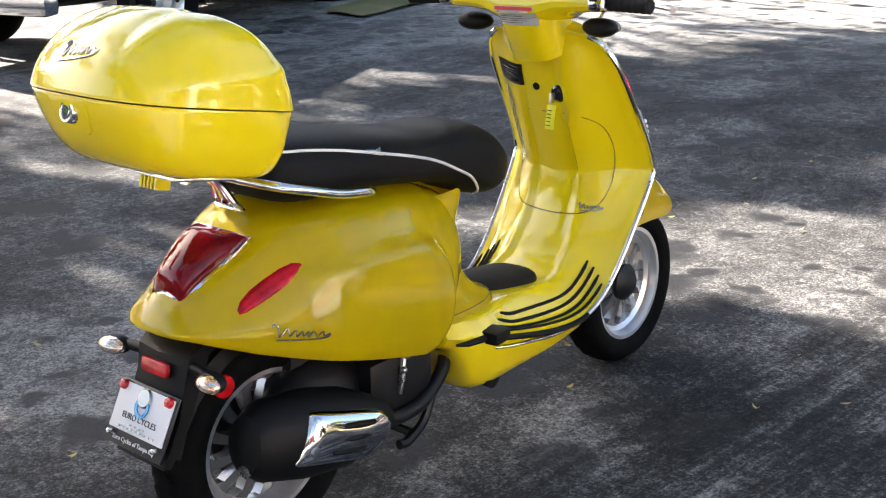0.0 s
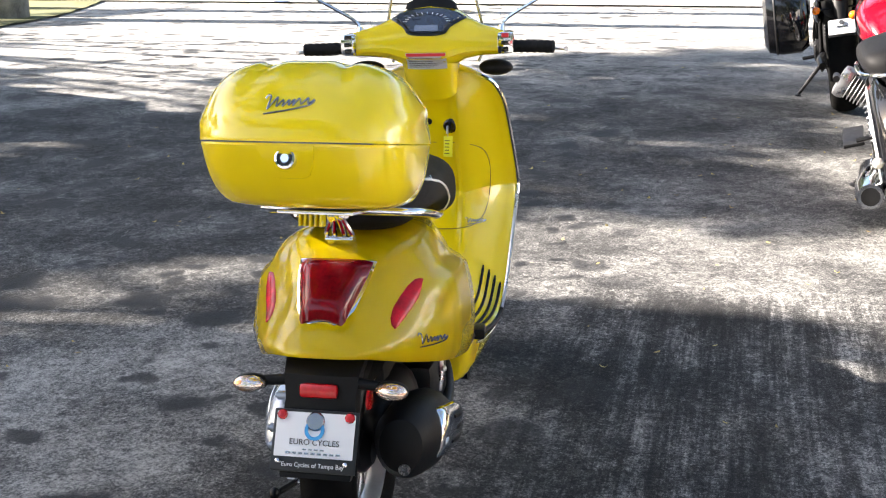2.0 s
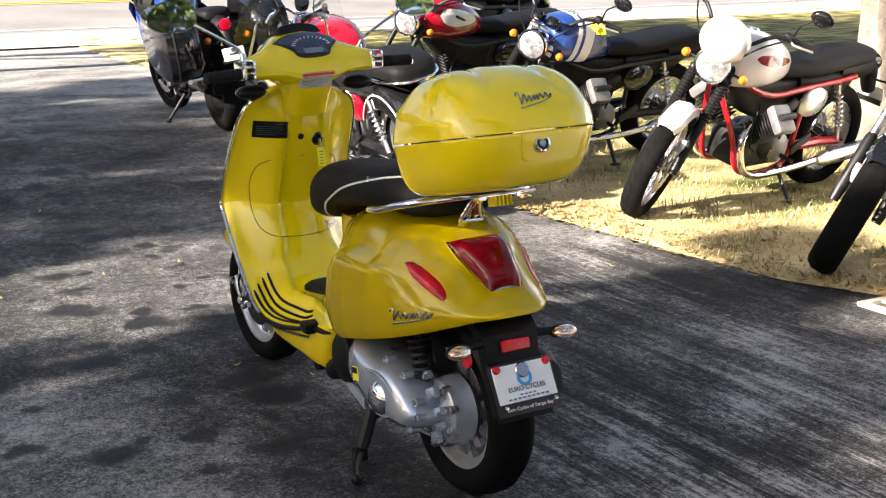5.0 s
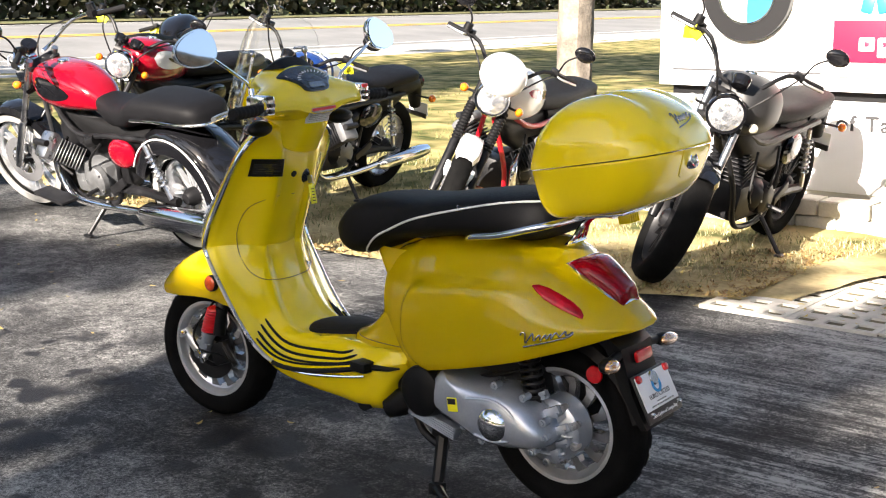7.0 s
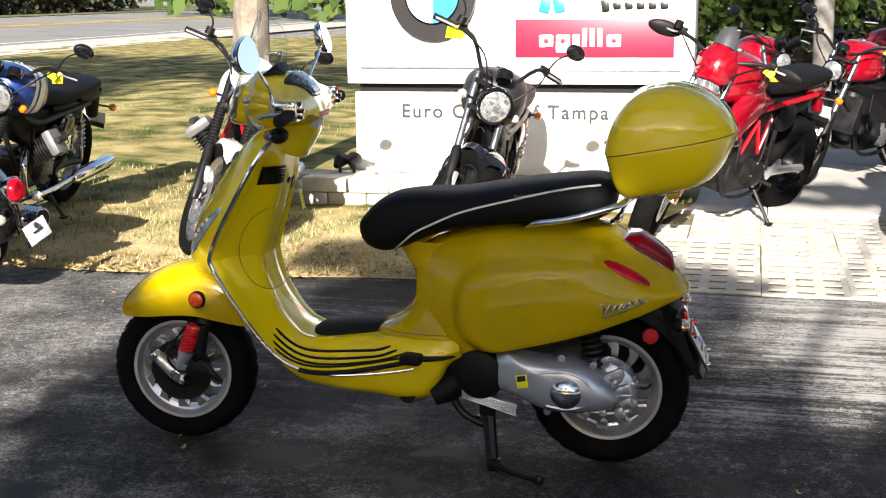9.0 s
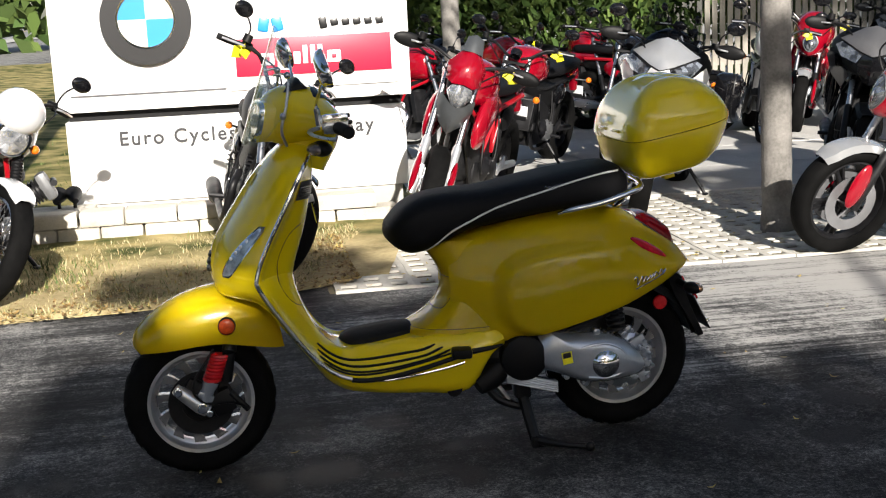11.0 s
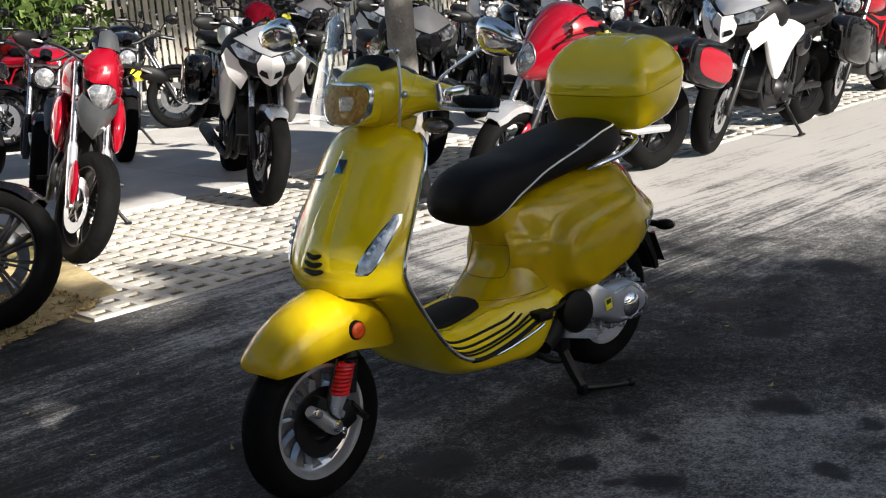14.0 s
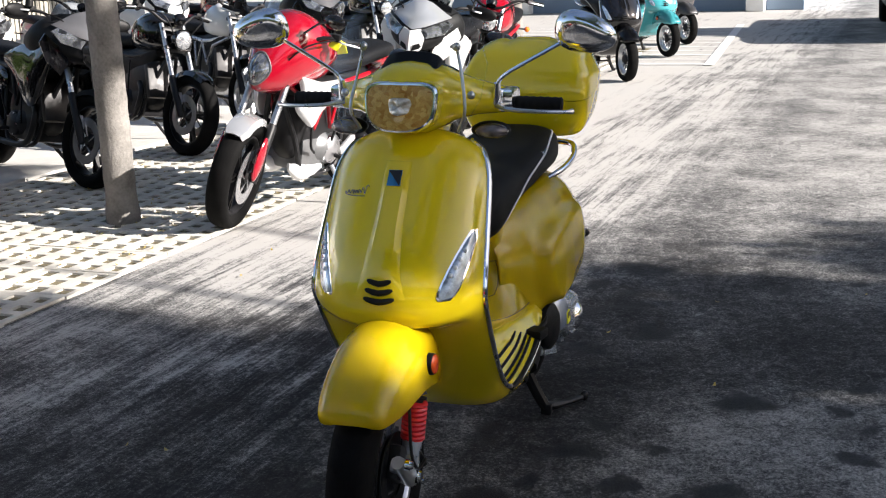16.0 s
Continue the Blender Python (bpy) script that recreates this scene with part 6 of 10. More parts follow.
def bike_wheel(parent, c, r, half, name, spokes, rim_mat, white=False, knob=0, m=None):
    rim_r = r - half * 1.3
    m = m or Matrix()
    bm = B()
    tyre(bm, c, r, half, 0.6)
    w = part(name, turned(bm, m), M["rubber"], parent)
    if knob:
        bm = B()
        tread_blocks(bm, c, r, half, knob, 0.6)
        tagged(part("tread", turned(bm, m), M["rubber"], w), kind="stuff")
    bm = B()
    d = half * 0.55
    lathe(bm, [(rim_r + 0.004, -d), (rim_r - 0.012, -d - 0.004), (rim_r - 0.024, -d * 0.4), (rim_r - 0.024, d * 0.4), (rim_r - 0.012, d + 0.004), (rim_r + 0.004, d)], c, n=40, closed=True)
    part("rim", turned(bm, m), rim_mat, w)
    if white:
        bm = B()
        for s in (1, -1):
            lathe(bm, [(rim_r + 0.01, s * half * 0.96), (rim_r + 0.05, s * half * 1.03), (rim_r + 0.05, s * half * 0.9), (rim_r + 0.01, s * half * 0.8)], c, n=40, closed=True)
        part("tyre_wall", turned(bm, m), M["tyre_grey"], w, "pale grey tyre wall")
    cc = Vector(c)
    if spokes == "wire":
        bm = B()
        for k in range(36):
            a = 2 * math.pi * k / 36
            b = a + (0.5 if k % 2 else -0.5)
            s = 1 if (k // 2) % 2 else -1
            tube(bm, [cc + Vector((0.04 * math.cos(b), s * 0.035, 0.04 * math.sin(b))), cc + Vector(((rim_r - 0.022) * math.cos(a), s * 0.008, (rim_r - 0.022) * math.sin(a)))], 0.0024, 4)
        tagged(part("wire_spokes", turned(bm, m), M["steel"], w), kind="stuff")
    else:
        for k in range(spokes):
            bm = B()
            a = 2 * math.pi * k / spokes
            R, T = Vector((math.cos(a), 0, math.sin(a))), Vector((-math.sin(a), 0, math.cos(a)))
            for q in (-1, 1):
                rings = []
                for rr, wd, off in ((0.045, 0.01 - 0.0006 * spokes, 0.03 / spokes ** 0.5), (rim_r * 0.6, 0.009 - 0.0004 * spokes, 0.01), (rim_r - 0.02, 0.01 - 0.0005 * spokes, 0.022)):
                    p = cc + R * rr + T * off * q
                    rings.append([p + T * wd * sx + Vector((0, 0.014 * sy, 0)) for sx, sy in ((-1, -1), (1, -1), (1, 1), (-1, 1))])
                loft(bm, rings)
            part("wheel_spoke", turned(bm, m), rim_mat, w)
    bm = B()
    lathe(bm, [(0.001, -half * 0.9), (0.03, -half * 0.9), (0.05, -half * 0.55), (0.05, half * 0.55), (0.03, half * 0.9), (0.001, half * 0.9)], c, n=20)
    part("hub", turned(bm, m), M["black_metal"], w)
    return w


def disc(bm, c, r, y):
    cc = (c[0], c[1] + y, c[2])
    lathe(bm, [(r, 0), (r, 0.005), (r * 0.62, 0.005), (r * 0.62, 0)], cc, n=32, closed=True)
    for k in range(5):
        a = 2 * math.pi * k / 5
        tube(bm, [Vector(cc) + Vector((0.03 * math.cos(a), 0, 0.03 * math.sin(a))), Vector(cc) + Vector((r * 0.65 * math.cos(a + 0.4), 0, r * 0.65 * math.sin(a + 0.4)))], 0.006, 5)


def blob(bm, rows, power=2.5, n=22):
    """A smooth body along x from rows (x, z_mid, half_width, half_height)."""
    sp = spline([(a, b, 0) for a, b, c, d in rows], len(rows) * 3)
    sw = spline([(c, d, 0) for a, b, c, d in rows], len(rows) * 3)
    rings = []
    for p, w in zip(sp, sw):
        rings.append([Vector((p.x, max(0.003, w.x) * v.x, p.y + max(0.003, w.y) * v.z)) for v in super_ring(0, 0, 1, 1, 0, power, n)])
    loft(bm, rings)


def mask(bm, half, centre, xf, thick, both=True):
    """An angular shell panel: half outline in (y, z), mirrored over the middle or set on each side."""
    sets = [half + [(-y, z) for y, z in half[::-1] if abs(y) > 1e-6]] if both else [half, [(-y, z) for y, z in half]]
    for k, pts in enumerate(sets):
        cy, cz = centre
        if k:
            cy = -cy
        front, back = [], []
        for dst, dx in ((front, 0.0), (back, -thick)):
            dst.append(bm.verts.new((xf(abs(cy), cz) + dx, cy, cz)))
            dst.extend(bm.verts.new((xf(abs(y), z) + dx - (0.004 if dx == 0 else 0), y, z)) for y, z in pts)
            n = len(pts)
            for q in range(n):
                bm.faces.new((dst[0], dst[1 + q], dst[1 + (q + 1) % n]))
        for q in range(n):
            r = (q + 1) % n
            bm.faces.new((front[1 + q], front[1 + r], back[1 + r], back[1 + q]))



def motorcycle(o, rear, front, lean=10, steer=0, label="", group="parked motorcycles"):
    """One parked motorcycle from its traits o, standing with its rear and front wheels at the given spots."""
    dx, dy = front[0] - rear[0], front[1] - rear[1]
    head = math.degrees(math.atan2(dy, dx))
    wb = o.get("wb", 1.46)
    mid = ((rear[0] + front[0]) / 2, (rear[1] + front[1]) / 2)
    ca, sa = math.cos(radians(head)), math.sin(radians(head))
    z0, z1 = ground_height(mid[0] - ca * wb / 2, 0), ground_height(mid[0] + ca * wb / 2, 0)
    base = (mid[0] - ca * wb / 2, mid[1] - sa * wb / 2, z0 + o.get("lift", 0))
    bk = thing("motorcycle", Matrix.Translation(base) @ rot("Z", head) @ rot("Y", -math.degrees(math.atan2(z1 - z0, wb))) @ rot("X", -lean), label, "motorcycle", group)
    rf, rr = o.get("rf", 0.31), o.get("rr", 0.31)
    hf, hr = o.get("hf", 0.055), o.get("hr", 0.08)
    rake = radians(o.get("rake", 26))
    fa = Vector((wb, 0, rf))
    up = Vector((-math.sin(rake), 0, math.cos(rake)))
    off = Vector((-0.045, 0, 0.0))
    top_h = o.get("fork_top", 0.86)
    ft = fa + off + up * ((top_h - rf) / math.cos(rake))
    S = Matrix.Translation(ft) @ Matrix.Rotation(radians(steer), 4, up) @ Matrix.Translation(-ft)
    tank, frame_m = M[o.get("tank", "red_paint")], M[o.get("frame", "black_metal")]
    rim_m = M[o.get("rim", "black_metal")]
    bike_wheel(bk, (0, 0, rr), rr, hr, "rear_wheel", o.get("spokes", 5), rim_m, o.get("white", False), o.get("knob", 0))
    fw = bike_wheel(bk, tuple(fa), rf, hf, "front_wheel", o.get("spokes", 5), rim_m, o.get("white", False), o.get("knob", 0), S)
    for y in (hf * 0.9, -hf * 0.9 - 0.005)[:o.get("discs", 2)]:
        bm = B()
        disc(bm, tuple(fa), 0.15, y)
        part("brake_disc", turned(bm, S), M["spoke_grey"], fw)
    bm = B()
    disc(bm, (0, 0, rr), 0.12, -hr * 0.9)
    part("rear_disc", bm, M["steel"], bk)
    # fork legs
    for s in (1, -1):
        w = hf + 0.035
        bm = B()
        a, b = fa + Vector((0, s * w, 0)), ft + Vector((0, s * w, 0))
        tube(bm, [a - up * 0.02, a + up * 0.04, a.lerp(b, 0.42), a.lerp(b, 0.45)], [0.022, 0.027, 0.027, 0.02], 10)
        leg = part("fork_leg", turned(bm, S), M[o.get("fork_low", "black_metal")], bk)
        bm = B()
        tube(bm, [a.lerp(b, 0.44), b + up * 0.05], 0.019, 10)
        part("fork_tube", turned(bm, S), M[o.get("fork", "steel")], leg)
        if o.get("gaiter"):
            bm = B()
            p0, p1 = a.lerp(b, 0.44), a.lerp(b, 0.8)
            tube(bm, [p0.lerp(p1, k / 26) for k in range(27)], [0.031 if k % 2 else 0.0255 for k in range(27)], 12)
            part("fork_gaiter", turned(bm, S), M["black_plastic"], leg, "ribbed rubber fork gaiter")
        bm = B()
        box(bm, fa + Vector((-0.06, s * (hf + 0.015), 0.11)), (0.05, 0.03, 0.09), rot("Y", -20), 0.01)
        part("brake_caliper", turned(bm, S), M["alloy"], leg)
    bm = B()
    for t in (0.78, 1.0):
        p = fa + off * 0 + (ft - fa) * t
        box(bm, p, (0.06, 2 * (hf + 0.05), 0.03), rot("Y", -math.degrees(rake)), 0.008)
    part("fork_clamp", turned(bm, S), M["black_metal"], bk)
    # front mudguard
    if o.get("guard", True):
        bm = B()
        rings = []
        a0, a1 = o.get("guard_arc", (55, 150))
        for k in range(11):
            a = radians(a0 + (a1 - a0) * k / 10)
            R = rf + 0.022
            w = (hf + 0.012) * (1 if 0 < k < 10 else 0.7)
            rings.append([fa + Vector((math.cos(a) * (R + dr), y, math.sin(a) * (R + dr))) for y, dr in ((-w, -0.035), (-w * 0.8, 0.0), (0, 0.012), (w * 0.8, 0.0), (w, -0.035), (w * 0.8, -0.006), (0, 0.004), (-w * 0.8, -0.006))])
        loft(bm, rings)
        part("front_mudguard", turned(bm, S), M[o.get("guard_mat", "black_gloss")], bk)
    # headlamp
    hp = ft + Vector((o.get("lamp_ahead", 0.12), 0, o.get("lamp_up", -0.06)))
    fair = o.get("fairing")
    if not fair:
        lr = o.get("lamp_r", 0.092)
        bm = B()
        lathe(bm, [(0.001, -0.1), (lr * 0.55, -0.09), (lr * 0.95, -0.03), (lr, 0.02), (lr * 0.97, 0.032), (lr * 0.9, 0.03)], hp, (1, 0, -0.05), 28)
        lamp = part("headlamp", turned(bm, S), M[o.get("lamp_mat", "chrome")], bk, "round headlamp")
        bm = B()
        lathe(bm, [(lr * 0.9, 0.026), (lr * 0.6, 0.044), (0.001, 0.05)], hp, (1, 0, -0.05), 28)
        part("lamp_lens", turned(bm, S), M["lamp_clear"], lamp)
        bm = B()
        for s in ((0,) if o.get("dial", 1) == 1 else (1, -1)):
            lathe(bm, [(0.001, -0.04), (0.04, -0.04), (0.048, 0.0), (0.044, 0.012), (0.001, 0.014)], ft + Vector((0.06, s * 0.055, 0.1)), (-0.75, 0, 1), 18)
        part("dial", turned(bm, S), M["black_gloss"], bk, "round instrument")
    if o.get("flyscreen"):
        bm = B()
        egg(bm, hp + Vector((-0.01, 0, 0.14)), (0.1, 0.135, 0.12), rot("Y", -22), 20)
        part("fly_screen", turned(bm, S), M[o["flyscreen"]], bk, "silver bikini fairing")
    # bars
    bw, bh, bb = o.get("bar_w", 0.4), o.get("bar_h", 0.14), o.get("bar_back", 0.14)
    bm = B()
    for s in (1, -1):
        tube(bm, [ft + Vector((0, s * 0.03, 0.05)), ft + Vector((-0.01, s * 0.1, 0.07)), ft + Vector((-bb * 0.4, s * bw * 0.55, bh)), ft + Vector((-bb, s * bw, bh - 0.01))], 0.011, 8, smooth=12)
    bars = part("handlebar", turned(bm, S), M[o.get("bar_mat", "black_metal")], bk)
    for s in (1, -1):
        g0, g1 = ft + Vector((-bb * 0.72, s * bw * 0.72, bh - 0.003)), ft + Vector((-bb * 1.04, s * bw * 1.03, bh - 0.011))
        bm = B()
        tube(bm, [g0, g1], 0.0175, 10)
        part("grip", turned(bm, S), M["rubber_mat"], bars)
        bm = B()
        tube(bm, [g0 + Vector((0.02, 0, 0)), g0 + Vector((0.055, s * 0.03, 0)), g1 + Vector((0.045, 0, 0))], 0.006, 6, smooth=8)
        part("lever", turned(bm, S), M["alloy"], bars)
        bm = B()
        box(bm, g0 + Vector((0.012, -s * 0.02, 0.012)), (0.05, 0.045, 0.04), None, 0.008)
        if s < 0:
            lathe(bm, [(0.001, 0.03), (0.024, 0.03), (0.026, -0.01), (0.001, -0.01)], g0 + Vector((0.04, s * 0.01, 0.035)), (0, 0, 1), 12)
        part("switch_box", turned(bm, S), M["black_plastic"], bars)
        if o.get("guards"):
            bm = B()
            egg(bm, g1 + Vector((0.07, -s * 0.045, 0.0)), (0.02, 0.1, 0.045), rot("Z", -s * 14))
            part("hand_guard", turned(bm, S), M["black_plastic"], bars)
        mm = o.get("mirrors", 0.2)
        if mm:
            mc = g0 + Vector((0.02, s * 0.09, mm))
            bm = B()
            tube(bm, [g0 + Vector((0.01, 0, 0.02)), g0 + Vector((0.03, s * 0.015, mm * 0.6)), mc], 0.0055, 6, smooth=8)
            ms = part("mirror_stem", turned(bm, S), M["black_metal"], bars)
            bm = B()
            egg(bm, mc, (0.018, 0.06, 0.042), None, 14)
            part("mirror", turned(bm, S), M[o.get("mirror_mat", "black_gloss")], bars)
        if o.get("blinkers", True):
            bm = B()
            p = hp + Vector((-0.05, s * 0.15, -0.02))
            tube(bm, [hp + Vector((-0.05, s * 0.07, -0.02)), p], 0.007, 6)
            stalk = part("indicator_stalk", turned(bm, S), M["black_metal"], bk)
            bm = B()
            egg(bm, p + Vector((0.005, s * 0.015, 0)), (0.028, 0.024, 0.024), None, 10)
            part("indicator", turned(bm, S), M[o.get("blinker_mat", "amber")], stalk)
    if o.get("tag"):
        bm = B()
        for dy, dz, tilt in ((0.0, 0.0, -18), (0.03, -0.02, 22)):
            box(bm, ft + Vector((-bb * 0.55 + dz, o["tag"] * (bw * 0.68 + dy), bh - 0.02 + dz)), (0.006, 0.06, 0.066), rot("X", tilt) @ rot("Y", tilt * 0.6), 0.002, 1)
        part("paper_tag", turned(bm, S), M["tag_yellow"], bk, "folded yellow card on the handlebar")
    # cables
    for s in (1, -1):
        bm = B()
        tube(bm, [ft + Vector((-bb * 0.5, s * bw * 0.68, bh)), ft + Vector((0.12, s * 0.17, bh * 0.7)), ft + Vector((0.1, s * 0.06, -0.05)), ft + Vector((-0.06, s * 0.03, -0.18))], 0.005, 5, smooth=14)
        part("cable", turned(bm, S), M["black_plastic"], bk)
    # frame
    sh = o.get("seat_h", 0.79)
    bm = B()
    neck = ft - up * 0.16 + Vector((-0.05, 0, 0))
    for s in (1, -1):
        tube(bm, [neck + Vector((0, s * 0.03, 0.06)), (wb * 0.55, s * 0.1, sh - 0.12), (wb * 0.3, s * 0.12, sh - 0.1), (-0.02, s * 0.1, sh - 0.08)], 0.017, 8, smooth=14)
        if o.get("trellis"):
            zz = [neck + Vector((0, s * 0.06, 0.0)), Vector((wb * 0.64, s * 0.13, 0.66)), Vector((wb * 0.58, s * 0.13, 0.5)), Vector((wb * 0.5, s * 0.135, 0.68)), Vector((wb * 0.44, s * 0.13, 0.48)), Vector((wb * 0.38, s * 0.125, 0.68))]
            tube(bm, zz, 0.0125, 8)
    part("frame", bm, frame_m, bk, o.get("frame_label", ""))
    bm = B()
    for s in (1, -1):
        tube(bm, [neck + Vector((0, s * 0.03, -0.04)), (wb * 0.69, s * 0.1, 0.45), (wb * 0.64, s * 0.115, 0.27), (wb * 0.56, s * 0.12, 0.215), (wb * 0.4, s * 0.12, 0.22), (wb * 0.33, s * 0.12, 0.3), (wb * 0.3, s * 0.11, sh - 0.12)], 0.015, 8, smooth=26)
    part("cradle", bm, M[o.get("cradle", "black_metal")], bk)
    # dark air box, battery and wiring under the tank and the seat
    bm = B()
    thin = 0.5 if o.get("engine", "block") == "v" else 1.0
    blob(bm, [(wb * 0.1, sh - 0.12, 0.06, 0.04), (wb * 0.22, sh - 0.16, 0.1 * thin, 0.09), (wb * 0.36, sh - 0.2, 0.115 * thin, 0.13), (wb * 0.5, sh - 0.17, 0.11 * thin, 0.12), (wb * 0.62, sh - 0.12, 0.1 * thin, 0.1), (wb * 0.7, sh - 0.06, 0.07 * thin, 0.06)], 3.2, 18)
    part("air_box", bm, M["black_plastic"], bk)
    bm = B()
    if o.get("shroud", True):
        blob(bm, [(wb * 0.26, 0.46, 0.05, 0.08), (wb * 0.36, 0.46, 0.1 * thin, 0.18), (wb * 0.5, 0.48, 0.115 * thin, 0.22), (wb * 0.6, 0.5, 0.11 * thin, 0.22), (wb * 0.67, 0.52, 0.085 * thin, 0.18), (wb * 0.7, 0.53, 0.04, 0.1)], 2.8, 18)
        part("engine_shroud", bm, M["black_metal"], bk)
    bm = B()
    blob(bm, [(-0.12, sh - 0.1, 0.04, 0.04), (0.05, sh - 0.12, 0.09, 0.08), (0.3, sh - 0.14, 0.1, 0.1), (0.45, sh - 0.12, 0.07, 0.07)], 2.6, 16)
    part("tail_box", bm, M["black_plastic"], bk)
    for k in range(4):
        bm = B()
        s = 1 if k % 2 else -1
        tube(bm, [(wb * (0.28 + 0.1 * k), s * 0.12, sh - 0.16), (wb * (0.33 + 0.1 * k), s * 0.16, 0.52 - 0.03 * k), (wb * (0.4 + 0.06 * k), s * 0.15, 0.36)], 0.006 + 0.002 * (k % 2), 6, smooth=10)
        part("hose", bm, M["black_plastic"], bk)
    bm = B()
    for s in (1, -1):
        tube(bm, [(wb * 0.33, s * 0.11, 0.33), (wb * 0.15, s * (hr + 0.045), rr + 0.02), (0.0, s * (hr + 0.035), rr)], [0.03, 0.027, 0.025], 8)
    part("swing_arm", bm, M[o.get("swing_mat", "black_metal")], bk)
    for s in ((1, -1) if o.get("shocks", 2) == 2 else (1,)):
        y = s * (hr + 0.055) if o.get("shocks", 2) == 2 else 0.06
        a, b = (Vector((0.03, y, rr + 0.02)), Vector((0.17, y, sh - 0.1))) if o.get("shocks", 2) == 2 else (Vector((wb * 0.3, y, 0.4)), Vector((wb * 0.36, y, 0.66)))
        bm = B()
        pts = [a.lerp(b, 0.25 + 0.6 * k / 70) + Vector((0.024 * math.cos(k * 0.62), 0.024 * math.sin(k * 0.62), 0)) for k in range(71)]
        tube(bm, pts, 0.0058, 5)
        tube(bm, [a, b], 0.014, 8)
        part("rear_shock", bm, M[o.get("shock_mat", "steel")], bk)
    # tank
    tz = sh + o.get("tank_up", 0.06)
    x0 = wb * 0.42 if not o.get("tank_rows") else 0
    rows = o.get("tank_rows") or [(x0 - 0.03, tz - 0.06, 0.05, 0.04), (x0 + 0.02, tz - 0.04, 0.09, 0.075), (x0 + 0.14, tz - 0.012, 0.145, 0.122), (x0 + 0.28, tz + 0.006, 0.172, 0.15), (x0 + 0.41, tz + 0.008, 0.162, 0.145), (x0 + 0.5, tz - 0.004, 0.112, 0.11), (x0 + 0.515, tz - 0.012, 0.05, 0.05)]
    bm = B()
    blob(bm, rows, 2.7, 24)
    skin = [BVHTree.FromBMesh(bm)]
    tk = part("fuel_tank", bm, tank, bk, o.get("tank_label", ""), 50)
    xm = (rows[0][0] + rows[-1][0]) / 2
    zm = max(r[1] + r[3] for r in rows)
    bm = B()
    lathe(bm, [(0.001, 0.016), (0.03, 0.014), (0.036, 0.0), (0.036, -0.012)], (xm + 0.06, 0, zm - 0.004), (-0.1, 0, 1), 18)
    part("filler_cap", bm, M["chrome"], tk)
    if o.get("tank_panel"):
        for s in (1, -1):
            def patch_on(size, high, lift):
                grid = []
                for k in range(15):
                    u = -1 + 2 * k / 14
                    hgt = high * (1 - u * u) ** 0.5 * (1 + 0.35 * u) + 0.002
                    grid.append([drape(skin, (xm + 0.015 + size * u, s * 0.5, zm - 0.125 + 0.02 * u + hgt * v / 3), (0, -s, 0), lift) for v in range(-3, 4)])
                return grid
            bm = B()
            loft(bm, patch_on(0.165, o.get("panel_high", 0.056), 0.0025), closed=False)
            part("tank_panel", bm, M[o["tank_panel"]], tk, "contrasting side panel on the tank")
            bm = B()
            loft(bm, patch_on(0.05, 0.008, 0.0045), closed=False)
            part("tank_badge", bm, M["black_gloss"], tk)
    if o.get("tank_stripe"):
        for s in (1, -1):
            for x1, wd in ((xm + 0.055, 0.04), (xm + 0.135, 0.016)):
                bm = B()
                grid = []
                for k in range(19):
                    a = math.radians(-38 + 7.1 * k)
                    grid.append([drape(skin, (x1 + wd * v - 0.04 * math.sin(a), s * 0.5 * math.cos(a), zm - 0.15 + 0.5 * math.sin(a)), (0, -s * math.cos(a), -math.sin(a)), 0.0025) for v in (-1, -0.4, 0.4, 1)])
                loft(bm, grid, closed=False)
                part("tank_stripe", bm, M[o["tank_stripe"]], tk, "pale stripe on the tank")
    # seat
    bm = B()
    srows = o.get("seat_rows") or [(-0.2, sh + 0.02, 0.06, 0.03), (-0.15, sh + 0.03, 0.11, 0.045), (0.1, sh + 0.02, 0.135, 0.05), (0.3, sh - 0.005, 0.13, 0.05), (0.48, sh - 0.015, 0.1, 0.05), (x0 + 0.02 if x0 else 0.6, sh - 0.01, 0.07, 0.05)]
    blob(bm, srows, 3.0, 22)
    part("seat", bm, M["seat"], bk, "", 50)
    if o.get("seat_rail"):
        bm = B()
        tube(bm, [(0.2, 0.172, 0.78), (0.0, 0.172, 0.795), (-0.2, 0.15, 0.79), (-0.3, 0.08, 0.785), (-0.31, 0, 0.785), (-0.3, -0.08, 0.785), (-0.2, -0.15, 0.79), (0.0, -0.172, 0.795), (0.2, -0.172, 0.78)], 0.009, 8, smooth=40)
        part("seat_rail", bm, M["chrome"], bk, "chrome rail round the rear seat")
    # engine
    kind = o.get("engine", "block")
    ex = wb * 0.5
    bm = B()
    box(bm, (ex, 0, 0.34), (0.36, 0.24, 0.2), None, 0.04)
    egg(bm, (ex - 0.05, 0, 0.36), (0.15, 0.165, 0.12))
    eng = part("engine", bm, M[o.get("engine_mat", "engine_grey")], bk, "engine block", 40)
